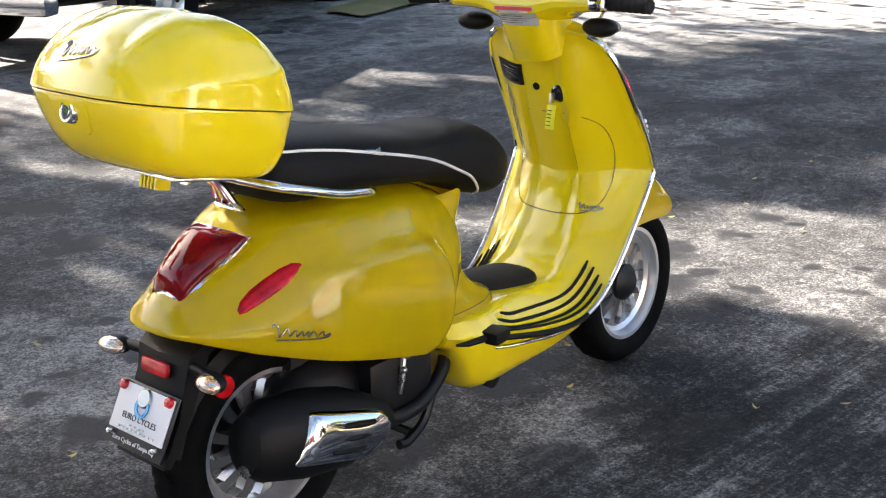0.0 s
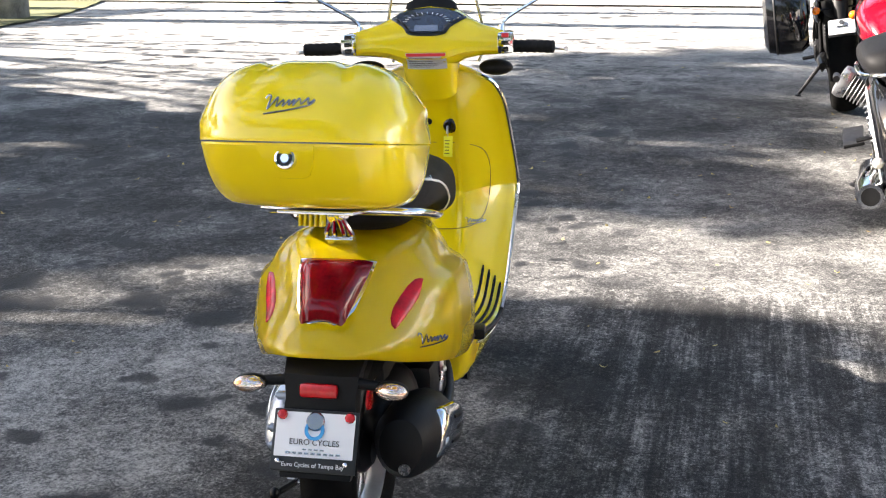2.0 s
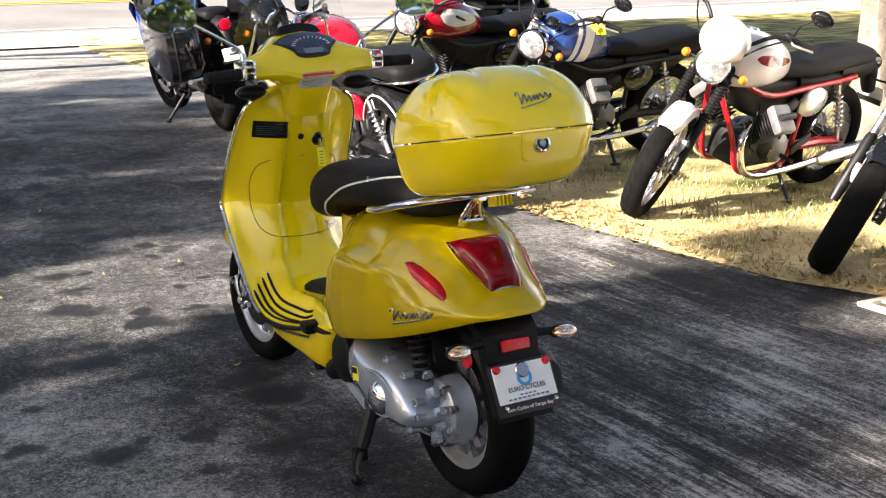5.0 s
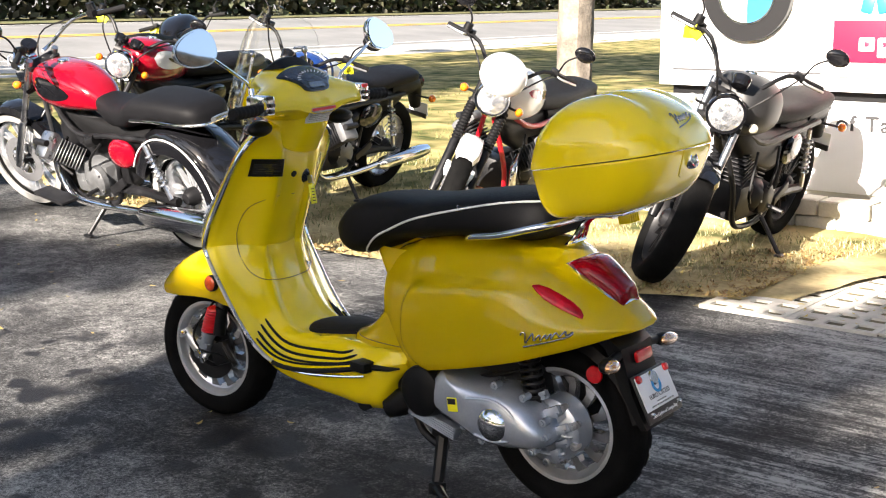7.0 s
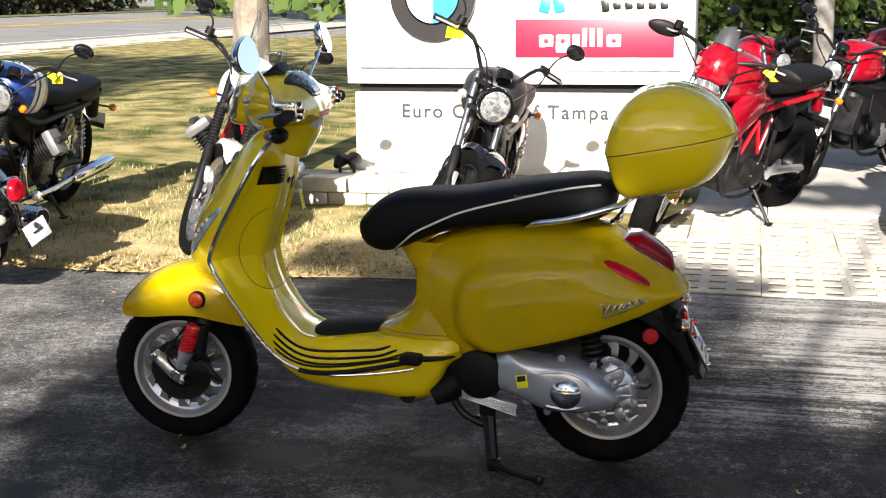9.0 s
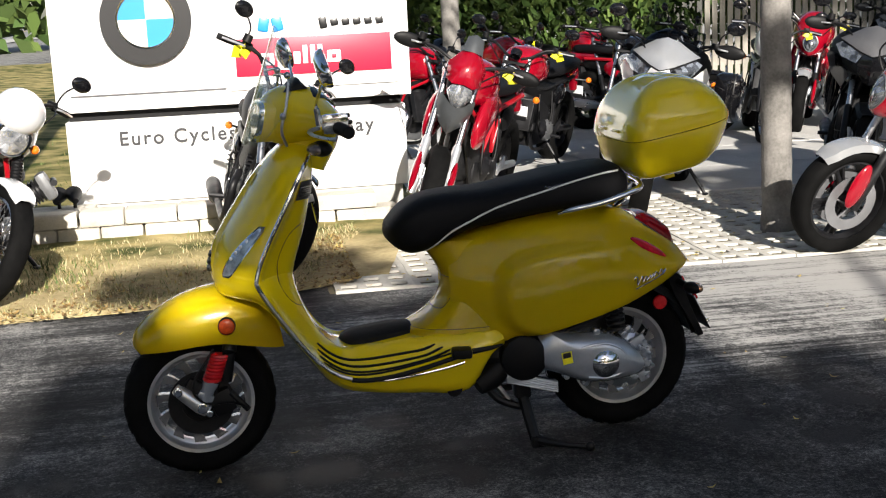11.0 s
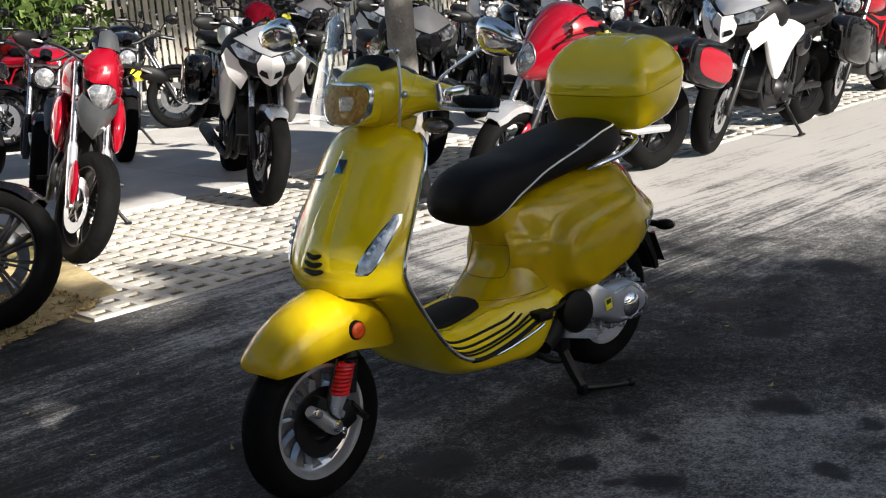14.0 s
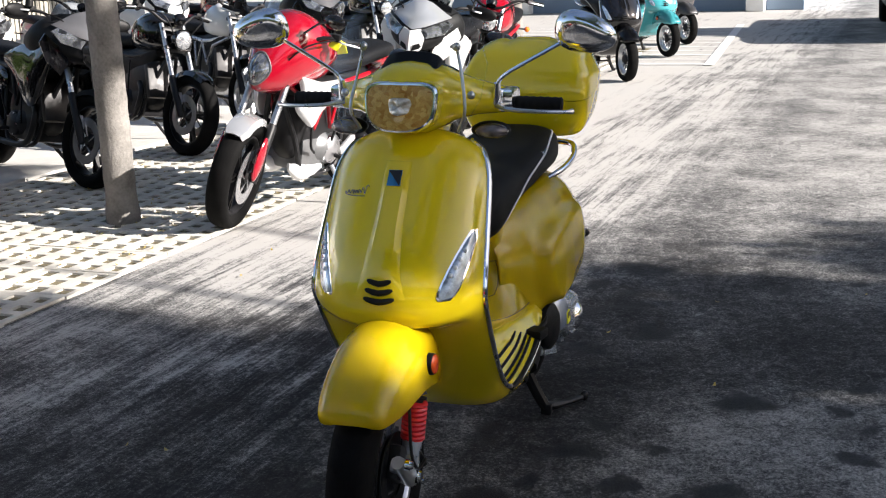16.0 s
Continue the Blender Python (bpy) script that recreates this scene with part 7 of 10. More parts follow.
    if kind == "v":
        for s in (1, -1):
            bm = B()
            d = Vector((0.05, s * 0.75, 0.66)).normalized()
            q = d.to_track_quat("Z", "X").to_matrix().to_4x4()
            c = Vector((ex + 0.1, s * 0.08, 0.42)) + d * 0.12
            tube(bm, [c - d * 0.08, c + d * 0.1], 0.055, 14)
            cyl = part("cylinder", bm, M[o.get("engine_mat", "engine_grey")], bk, "finned cylinder", 30)
            for k in range(9):
                bm = B()
                box(bm, Vector((ex + 0.1, s * 0.08, 0.42)) + d * (0.05 + 0.02 * k), (0.13, 0.13, 0.007), q, 0.003, 1)
                part("fin", bm, M[o.get("engine_mat", "engine_grey")], cyl)
            bm = B()
            box(bm, Vector((ex + 0.1, s * 0.08, 0.42)) + d * 0.245, (0.16, 0.13, 0.065), q, 0.026)
            hd = part("cylinder_head", bm, M[o.get("head_mat", "steel")], cyl, "pale cast cylinder head")
            bm = B()
            tube(bm, [Vector((ex + 0.1, s * 0.08, 0.42)) + d * 0.29 + Vector((dx, 0, 0)) for dx in (-0.06, 0.06)], 0.018, 10)
            part("head_cap", bm, M["black_metal"], hd)
            bm = B()
            tube(bm, [(ex - 0.02, s * 0.1, 0.56), (ex - 0.1, s * 0.13, 0.58), (ex - 0.17, s * 0.12, 0.6)], [0.026, 0.03, 0.034], 12, smooth=10)
            part("inlet", bm, M["black_plastic"], cyl)
    else:
        for a, lean_a in ((0.08, 18), (-0.06, -14)) if kind == "l" else ((0.08, 12),):
            bm = B()
            box(bm, (ex + a, 0, 0.53), (0.11, 0.15, 0.18), rot("Y", lean_a), 0.02)
            cyl = part("cylinder", bm, M[o.get("engine_mat", "engine_grey")], bk, "finned cylinder", 30)
            for k in range(8):
                bm = B()
                box(bm, (ex + a + 0.02 * k * math.sin(radians(lean_a)), 0, 0.46 + 0.022 * k), (0.15, 0.2, 0.009), rot("Y", lean_a), 0.003, 1)
                part("fin", bm, M[o.get("engine_mat", "engine_grey")], cyl)
    for s in (1, -1):
        bm = B()
        lathe(bm, [(0.001, 0.03), (0.06, 0.028), (0.085, 0.01), (0.09, -0.02)], (ex - 0.1, s * 0.14, 0.35), (0, s, 0), 22)
        cv = part("engine_cover", bm, M[o.get("cover_mat", "engine_grey")], eng)
        for k in range(5):
            bm = B()
            a = 2 * math.pi * k / 5
            lathe(bm, [(0.001, 0.01), (0.006, 0.01), (0.006, -0.01)], (ex - 0.1 + 0.076 * math.cos(a), s * 0.152, 0.35 + 0.076 * math.sin(a)), (0, s, 0), 8)
            part("bolt", bm, M["steel"], eng)
    if o.get("radiator"):
        bm = B()
        box(bm, (wb * 0.72, 0, 0.52), (0.05, 0.3, 0.26), rot("Y", -18), 0.01)
        part("radiator", bm, M["black_metal"], bk)
    # exhaust
    exm = M[o.get("exhaust_mat", "chrome")]
    for s in o.get("exhaust_sides", (1, -1)):
        high = o.get("exhaust_high", 0)
        bm = B()
        tube(bm, [(ex + 0.17, s * 0.13, 0.5), (ex + 0.26, s * 0.16, 0.42), (ex + 0.16, s * 0.17, 0.24), (ex - 0.15, s * 0.17, 0.22 + high * 0.3), (0.2, s * 0.18, 0.26 + high)], 0.021, 10, smooth=18)
        pipe = part("exhaust_pipe", bm, exm, bk)
        bm = B()
        L = o.get("muffler_end", -0.3)
        mr = o.get("muffler_r", 0.045)
        p0, p1 = Vector((0.28, s * 0.185, 0.25 + high)), Vector((L, s * 0.2, 0.3 + high * 1.25))
        tube(bm, [p0, p0.lerp(p1, 0.12), p0.lerp(p1, 0.85), p1], [mr * 0.55, mr, mr * 1.05, mr * 0.8], 16)
        part("muffler", bm, M[o.get("muffler_mat", o.get("exhaust_mat", "chrome"))], pipe)
        bm = B()
        tube(bm, [p1 - (p1 - p0) * 0.03, p1 + (p1 - p0) * 0.012], mr * 0.6, 12)
        part("muffler_end", bm, M["black_metal"], pipe)
    # rear mudguard, tail lamp, plate
    if o.get("big_fender"):
        bm = B()
        rings = []
        for k in range(15):
            a = radians(-5 + 165 * (k / 14))
            a = math.pi - a
            R = rr + 0.045
            w = hr + 0.05
            rings.append([Vector((math.cos(a) * (R + dr), y, rr + math.sin(a) * (R + dr))) for y, dr in ((-w, -0.11), (-w, -0.04), (-w * 0.75, 0.02), (0, 0.04), (w * 0.75, 0.02), (w, -0.04), (w, -0.11), (w * 0.9, -0.04), (0, 0.02), (-w * 0.9, -0.04))])
        loft(bm, rings)
        fd = part("rear_mudguard", bm, M["black_gloss"], bk, "deep black rear mudguard", 50)
        for s in (1, -1):
            bm = B()
            tube(bm, [Vector((math.cos(math.pi - radians(a)) * (rr + 0.02), s * (hr + 0.056), rr + math.sin(math.pi - radians(a)) * (rr + 0.02))) for a in range(0, 156, 8)], 0.005, 6)
            part("pin_stripe", bm, M["white_gloss"], fd, "white coach line")
        tx, tz2 = -0.4, rr + 0.2
    else:
        bm = B()
        tz2 = o.get("tail_z", sh - 0.04)
        tx = o.get("tail_x", -0.28)
        tube(bm, [(0.1, 0, sh - 0.06), (-0.15, 0, tz2 - 0.01), (tx, 0, tz2 - 0.03), (tx - 0.08, 0, tz2 - 0.18)], [0.09, 0.08, 0.06, 0.04], 10, smooth=12)
        part("rear_mudguard", bm, M[o.get("tail_mat", "black_plastic")], bk)
    bm = B()
    tr = o.get("tail_r", 1.0)
    lathe(bm, [(0.001, 0.035), (0.035 * tr, 0.03), (0.046 * tr, 0.012), (0.048 * tr, -0.02), (0.03 * tr, -0.08)], (tx - 0.05, 0, tz2), (-1, 0, 0.1), 20)
    tl = part("tail_lamp", bm, M["red_lens"], bk, "red tail lamp")
    bm = B()
    lathe(bm, [(0.05 * tr, 0.004), (0.054 * tr, 0.0), (0.052 * tr, -0.02), (0.036 * tr, -0.09), (0.001, -0.09)], (tx - 0.05, 0, tz2), (-1, 0, 0.1), 20)
    part("lamp_body", bm, M["chrome"] if o.get("big_fender") else M["black_gloss"], tl)
    bm = B()
    box(bm, (tx - 0.13, 0, tz2 - 0.2), (0.006, 0.16, 0.095), rot("Y", 22), 0.003)
    pl = part("plate", bm, M["label_white"], bk, "white plate with a dark foot")
    bm = B()
    box(bm, (tx - 0.118, 0, tz2 - 0.245), (0.012, 0.168, 0.035), rot("Y", 22), 0.003)
    part("plate_foot", bm, M["label_black"], pl)
    bm = B()
    box(bm, (tx - 0.133, 0, tz2 - 0.198), (0.008, 0.07, 0.008), rot("Y", 22), 0.002)
    part("print_bar", bm, M["label_black"], pl)
    bm = B()
    lathe(bm, [(0.001, 0.004), (0.015, 0.004), (0.016, 0.0)], (tx - 0.128, 0, tz2 - 0.172), (-1, 0, 0.4), 14)
    part("plate_emblem", bm, M["grey_paint"], pl)
    for s in (1, -1):
        bm = B()
        p = Vector((tx - 0.04, s * 0.13, tz2 - 0.09))
        tube(bm, [(tx, s * 0.04, tz2 - 0.09), p], 0.007, 6)
        q = part("rear_stalk", bm, M["black_metal"], bk)
        bm = B()
        egg(bm, p + Vector((-0.01, s * 0.015, 0)), (0.03, 0.026, 0.026), None, 10)
        part("rear_indicator", bm, M[o.get("rear_blinker", "amber")], q)
    # side covers, stand, foot pegs
    for s in (1, -1):
        bm = B()
        egg(bm, (wb * 0.26, s * 0.125, sh - 0.19), (0.13, 0.03, 0.085), rot("Y", 8), 14)
        part("side_cover", bm, M[o.get("side_mat", "black_gloss")], bk)
        bm = B()
        tube(bm, [(wb * 0.42, s * 0.12, 0.32), (wb * 0.42, s * 0.25, 0.31)], 0.013, 8)
        part("foot_peg", bm, M["black_metal"], bk)
        bm = B()
        box(bm, (wb * 0.3, s * 0.155, 0.36), (0.17, 0.018, 0.05), rot("Y", 28), 0.008)
        part("peg_bracket", bm, M[o.get("bracket_mat", "black_metal")], bk)
    bm = B()
    a = radians(lean)
    foot = Vector((wb * 0.42, 0.3, 0.3 * math.tan(a) + 0.012))
    tube(bm, [(wb * 0.4, 0.14, 0.24), foot.lerp(Vector((wb * 0.4, 0.14, 0.24)), 0.3), foot], [0.014, 0.012, 0.012], 8)
    egg(bm, foot, (0.04, 0.025, 0.01), rot("X", lean), 10)
    part("side_stand", bm, M[o.get("stand_mat", "black_metal")], bk)
    # fairings and luggage
    if fair:
        fm = M[o.get("fair_mat", "white_gloss")]
        f2 = M[o.get("fair2_mat", "black_plastic")]
        if fair == "adventure":
            n0 = ft + Vector((0.0, 0, 0.0))
            bm = B()
            blob(bm, [(wb * 0.6, tz + 0.0, 0.16, 0.1), (wb * 0.72, tz + 0.02, 0.21, 0.13), (n0.x + 0.02, tz + 0.04, 0.2, 0.13), (n0.x + 0.16, tz - 0.0, 0.15, 0.1), (n0.x + 0.27, tz - 0.05, 0.07, 0.05), (n0.x + 0.31, tz - 0.08, 0.02, 0.02)], 2.4, 24)
            nose = part("nose_fairing", bm, M["black_plastic"], bk, "", 45)
            nx, nz = n0.x, tz - 0.02
            bm = B()
            mask(bm, [(0, 0.035), (0.045, 0.05), (0.07, 0.0), (0.06, -0.06), (0.03, -0.1), (0, -0.115)], (0, -0.03), lambda y, z: 0.335 - 0.7 * y - 0.3 * max(0, z) + 0.2 * min(0, z), 0.012)
            part("nose_mask", turned(bm, Matrix.Translation((nx, 0, nz))), fm, nose, o.get("fair_label", ""), 25)
            bm = B()
            mask(bm, [(0, 0.21), (0.06, 0.19), (0.12, 0.15), (0.17, 0.12), (0.06, 0.06), (0, 0.04)], (0, 0.1), lambda y, z: 0.32 - 0.62 * y - 0.8 * z, 0.012)
            part("nose_top", turned(bm, Matrix.Translation((nx, 0, nz))), M[o.get("nose_mat", "silver_paint")], nose, "", 70)
            for s in (1, -1):
                bm = B()
                mask(bm, [(0.125, -0.01), (0.16, 0.02), (0.205, 0.07), (0.225, 0.02), (0.19, -0.08), (0.13, -0.15), (0.1, -0.08)], (0.165, -0.02), lambda y, z: 0.29 - 0.85 * y + 0.1 * z, 0.012, False)
                bmesh.ops.delete(bm, geom=[v for v in bm.verts if v.co.y * s < 0], context="VERTS")
                part("nose_cheek", turned(bm, Matrix.Translation((nx, 0, nz))), fm, nose, "", 25)
            for s in (1, -1):
                bm = B()
                mask(bm, [(0.052, 0.045), (0.16, 0.105), (0.19, 0.085), (0.155, 0.025), (0.078, -0.002)], (0.115, 0.055), lambda y, z: 0.325 - 0.78 * y - 0.3 * z + 0.02, 0.02, False)
                bmesh.ops.delete(bm, geom=[v for v in bm.verts if v.co.y * s < 0], context="VERTS")
                part("headlamp", turned(bm, Matrix.Translation((nx, 0, nz))), M["lamp_smoke"], nose, "slanted headlamp", 25)
                bm = B()
                blob(bm, [(wb * 0.46, tz - 0.1, 0.012, 0.03), (wb * 0.56, tz - 0.12, 0.024, 0.09), (wb * 0.64, tz - 0.17, 0.03, 0.16), (n0.x - 0.1, tz - 0.19, 0.04, 0.17), (n0.x - 0.01, tz - 0.14, 0.04, 0.14), (n0.x + 0.08, tz - 0.06, 0.024, 0.08), (n0.x + 0.14, tz - 0.02, 0.006, 0.02)], 1.8, 18)
                bmesh.ops.translate(bm, verts=bm.verts, vec=(0, s * 0.168, 0))
                part("side_panel", bm, fm, bk, "", 50)
                bm = B()
                mask(bm, [(0.018, -0.045), (0.05, -0.03), (0.056, -0.055), (0.022, -0.075)], (0.036, -0.052), lambda y, z: 0.345 - 0.7 * y + 0.2 * z, 0.01, False)
                bmesh.ops.delete(bm, geom=[v for v in bm.verts if v.co.y * s < 0], context="VERTS")
                part("air_inlet", turned(bm, Matrix.Translation((nx, 0, nz))), M["black_plastic"], nose)
            bm = B()
            rings = []
            for t in range(7):
                u = t / 6
                rings.append([Vector((n0.x + 0.12 - 0.2 * u - 0.06 * (k / 5) ** 2, 0.15 * k / 5 * (1 - 0.25 * u), tz + 0.12 + 0.3 * u)) for k in range(-5, 6)])
            loft(bm, rings, closed=False)
            bmesh.ops.solidify(bm, geom=bm.faces[:], thickness=0.004)
            ws = part("wind_screen", bm, M["smoke"], bk, "smoked wind screen")
            ws.visible_shadow = False
        elif fair == "sport":
            n0 = ft
            d = n0.x - 1.1
            bm = B()
            blob(bm, [(0.66 + d, tz + 0.02, 0.12, 0.07), (0.8 + d, tz + 0.04, 0.18, 0.13), (0.94 + d, tz + 0.06, 0.2, 0.19), (1.06 + d, tz + 0.05, 0.185, 0.21), (1.16 + d, tz + 0.01, 0.15, 0.19), (1.25 + d, tz - 0.04, 0.1, 0.13), (1.31 + d, tz - 0.08, 0.05, 0.07), (1.33 + d, tz - 0.1, 0.015, 0.02)], 2.1, 30)
            skin2 = [BVHTree.FromBMesh(bm)]
            nose = part("nose_fairing", bm, fm, bk, o.get("fair_label", ""), 60)
            # oval lamp let into the nose, with a bright rim
            lamp = []
            for k in range(24):
                t = 2 * math.pi * k / 24
                lamp.append((0.068 * math.cos(t), tz - 0.03 + 0.085 * math.sin(t) * (1 - 0.25 * math.cos(t) ** 2)))
            bm = B()
            tube(bm, [drape(skin2, (1.8 + d, y, z), (-1, 0, 0), 0.002) for y, z in lamp + lamp[:1]], 0.006, 6)
            part("lamp_rim", bm, M["grey_metal"], nose)
            bm = B()
            loft(bm, [[drape(skin2, (1.8 + d, y * g, tz - 0.03 + (z - tz + 0.03) * g), (-1, 0, 0), l) for y, z in lamp] for g, l in ((1.0, 0.001), (0.85, 0.006), (0.45, 0.01), (0.1, 0.011))])
            part("headlamp", bm, M["lamp_smoke"], nose, "oval dark headlamp", 50)
            for s in (1, -1):
                bm = B()
                edge = [(1.1 + d, tz - 0.06), (1.06 + d, tz - 0.16), (0.98, tz - 0.25), (0.9, tz - 0.34), (0.85, tz - 0.36), (0.78, tz - 0.29), (0.64, tz - 0.23), (0.52, tz - 0.17), (0.56, tz - 0.13), (0.76, tz - 0.12), (0.94, tz - 0.08)]
                ring = [(p.x, p.y) for p in spline([(x, z, 0) for x, z in edge + edge[:1]], 41)][:-1]
                mx0, mz0 = 0.84, tz - 0.21
                loft(bm, [[Vector((mx0 + (x - mx0) * g, s * (y - 0.35 * max(0, x - 0.9) * g), mz0 + (z - mz0) * g)) for x, z in ring] for y, g in ((0.15, 1.0), (0.172, 1.0), (0.184, 0.9), (0.194, 0.6), (0.198, 0.2))])
                part("side_panel", bm, f2, bk, o.get("side_label", ""), 50)
                bm = B()
                box(bm, (0.78, s * 0.197, tz - 0.2), (0.16, 0.008, 0.014), rot("Y", 14), 0.003)
                part("print_bar", bm, M["label_black"], bk)
                bm = B()
                blob(bm, [(0.62, 0.25, 0.03, 0.02), (0.72, 0.24, 0.04, 0.04), (0.84, 0.25, 0.04, 0.05), (0.92, 0.28, 0.02, 0.03), (0.95, 0.3, 0.01, 0.02)], 2.2, 16)
                bmesh.ops.translate(bm, verts=bm.verts, vec=(0, s * 0.1, 0))
                part("belly_panel", bm, f2, bk, "", 45)
                bm = B()
                tube(bm, [(n0.x + 0.02, s * 0.15, tz + 0.17), (n0.x + 0.02, s * 0.24, tz + 0.24), (n0.x - 0.01, s * 0.29, tz + 0.25)], 0.007, 6, smooth=8)
                egg(bm, (n0.x - 0.01, s * 0.31, tz + 0.255), (0.022, 0.065, 0.04), None, 14)
                part("mirror", bm, M["black_gloss"], bk)
            bm = B()
            rings = []
            for t in range(7):
                u = t / 6
                rings.append([Vector((n0.x + 0.06 - 0.16 * u - 0.09 * (k / 6) ** 2, 0.15 * k / 6 * (1 - 0.3 * u * u), tz + 0.2 + 0.24 * u)) for k in range(-6, 7)])
            loft(bm, rings, closed=False)
            bmesh.ops.solidify(bm, geom=bm.faces[:], thickness=0.004)
            ws = part("wind_screen", bm, M["clear"], bk, "clear wind screen")
            ws.visible_shadow = False
        elif fair == "motard":
            bm = B()
            blob(bm, [(ft.x - 0.02, ft.z + 0.03, 0.05, 0.05), (ft.x + 0.06, ft.z + 0.0, 0.075, 0.09), (ft.x + 0.11, ft.z - 0.06, 0.06, 0.11), (ft.x + 0.13, ft.z - 0.1, 0.03, 0.08)], 2.2, 18)
            nose = part("headlamp_fairing", turned(bm, S), M["black_plastic"], bk, "", 45)
            T = S @ Matrix.Translation(ft)
            for name, half, centre, fn, key, label in (
                    ("nose_plate", [(0, 0.135), (0.045, 0.125), (0.095, 0.05), (0.085, -0.03), (0.052, -0.045), (0, -0.03)], (0, 0.05), lambda y, z: 0.2 - 0.8 * y - 0.6 * max(0, z), o.get("fair_mat", "red_paint"), "pointed nose plate"),
                    ("headlamp", [(0, -0.035), (0.05, -0.05), (0.066, -0.085), (0.034, -0.14), (0, -0.158)], (0, -0.09), lambda y, z: 0.205 - 0.7 * y, "lamp_clear", "pointed headlamp"),
                    ("lower_beak", [(0, -0.155), (0.036, -0.14), (0.085, -0.1), (0.092, -0.16), (0.055, -0.25), (0, -0.3)], (0, -0.2), lambda y, z: 0.215 - 0.75 * y + 0.15 * (z + 0.15), o.get("fair2_mat", "grey_paint"), "dark pointed beak"),
                    ("small_screen", [(0, 0.215), (0.04, 0.195), (0.05, 0.125), (0, 0.132)], (0, 0.165), lambda y, z: 0.13 - 0.4 * y - 0.75 * (z - 0.12), "grey_paint", "")):
                bm = B()
                mask(bm, half, centre, fn, 0.014)
                part(name, turned(bm, T), M[key], nose, label, 75)
            for s in (1, -1):
                bm = B()
                blob(bm, [(wb * 0.44, 0.78, 0.012, 0.02), (wb * 0.56, 0.78, 0.024, 0.08), (wb * 0.66, 0.75, 0.028, 0.11), (wb * 0.74, 0.7, 0.024, 0.12), (wb * 0.79, 0.66, 0.014, 0.07), (wb * 0.8, 0.63, 0.006, 0.03)], 2.0, 16)
                for v in bm.verts:
                    v.co.y = v.co.y * 1.5 + s * (0.09 + 0.035 * min(1, max(0, (v.co.x / wb - 0.44) / 0.3)))
                    v.co.z += 0.02
                part("tank_shroud", bm, fm, bk, "", 45)
            bm = B()
            box(bm, ft + Vector((0.06, 0, 0.115)), (0.006, 0.11, 0.08), rot("Y", -58), 0.002)
            part("small_screen", turned(bm, S), M["grey_paint"], nose)
        if o.get("bulk"):
            c = Vector((ft.x, 0, tz - 0.02))
            G = Matrix.Translation(c) @ Matrix.Diagonal((*o["bulk"], 1)) @ Matrix.Translation(-c)
            for ob in bk.children:
                if ob.name.split(".")[0] in ("nose_fairing", "side_panel", "wind_screen", "headlamp_fairing", "tank_shroud"):
                    for q in (ob, *ob.children):
                        q.data.transform(G)
    if o.get("fork_guard"):
        for s in (1, -1):
            bm = B()
            p = fa + Vector((0.02, s * (hf + 0.05), 0.09))
            egg(bm, p + up * 0.03, (0.05, 0.022, 0.125), rot("Y", -math.degrees(rake)), 12)
            part("fork_guard", turned(bm, S), M[o["fork_guard"]], bk)
    for s in o.get("cases", ()):
        kc, zc = o.get("case_size", 1.0), o.get("case_z", 0.66)
        bm = B()
        rings = []
        for y, g in ((0.2, 0.86), (0.24, 1.0), (0.34, 1.0), (0.4, 0.92), (0.42, 0.75)):
            rings.append([Vector((-0.08 + v.x * 0.27 * g * kc, s * (0.2 + (y - 0.2) * kc), zc + v.z * 0.2 * g * kc + 0.05 * v.x)) for v in super_ring(0, 0, 1, 1, 0, 3.6, 24)])
        loft(bm, rings)
        cs = part("side_case", bm, M[o.get("case_mat", "black_plastic")], bk, "hard side case", 45)
        bm = B()
        tube(bm, [Vector((-0.08 + v.x * 0.262 * kc, s * (0.2 + 0.16 * kc), zc + v.z * 0.194 * kc + 0.05 * v.x)) for v in super_ring(0, 0, 1, 1, 0, 3.6, 24)], 0.008, 6)
        part("case_seam", bm, M["black_metal"], cs)
        if o.get("case_lid"):
            bm = B()
            loft(bm, [[Vector((-0.1 + v.x * 0.23 * g * kc, s * (0.2 + (y - 0.2) * kc), zc + v.z * 0.13 * g * kc + 0.06 * v.x)) for v in super_ring(0, 0, 1, 1, 0, 3.0, 20)] for y, g in ((0.39, 1.0), (0.425, 1.0), (0.432, 0.85))])
            part("case_lid", bm, M[o["case_lid"]], cs, "painted lid of the side case", 45)
    if o.get("top_box"):
        bm = B()
        box(bm, (-0.33, 0, sh + 0.2), (0.36, 0.44, 0.26), None, 0.05)
        part("top_box", bm, M[o["top_box"]], bk, "luggage box behind the seat")
    if o.get("floorboard"):
        for s in (1, -1):
            bm = B()
            box(bm, (wb * 0.6, s * 0.27, 0.27), (0.3, 0.11, 0.02), rot("Y", -6), 0.008)
            part("foot_board", bm, M["black_metal"], bk)
    return bk


M["tyre_grey"] = mat("grey_tyre_wall", (0.24, 0.24, 0.23), 0.7, vary=0.15, vscale=20)
M["lamp_clear"] = lamp_glass("lamp_clear_glass", (0.35, 0.37, 0.4), (0.92, 0.93, 0.95), 38)
M["lamp_smoke"] = lamp_glass("lamp_smoke_glass", (0.02, 0.02, 0.025), (0.4, 0.42, 0.45), 30)
M["head_grey"] = mat("cast_head_grey", (0.13, 0.133, 0.137), 0.45, 0.3, vary=0.15, vscale=20, bump=0.1, bscale=250)
M["pearl_silver"] = mat("pearl_silver_paint", (0.66, 0.665, 0.67), 0.25, 0.15, coat=0.7, vary=0.04)
M["matt_black"] = mat("matt_black_paint", (0.02, 0.02, 0.021), 0.5, vary=0.2, vscale=8)
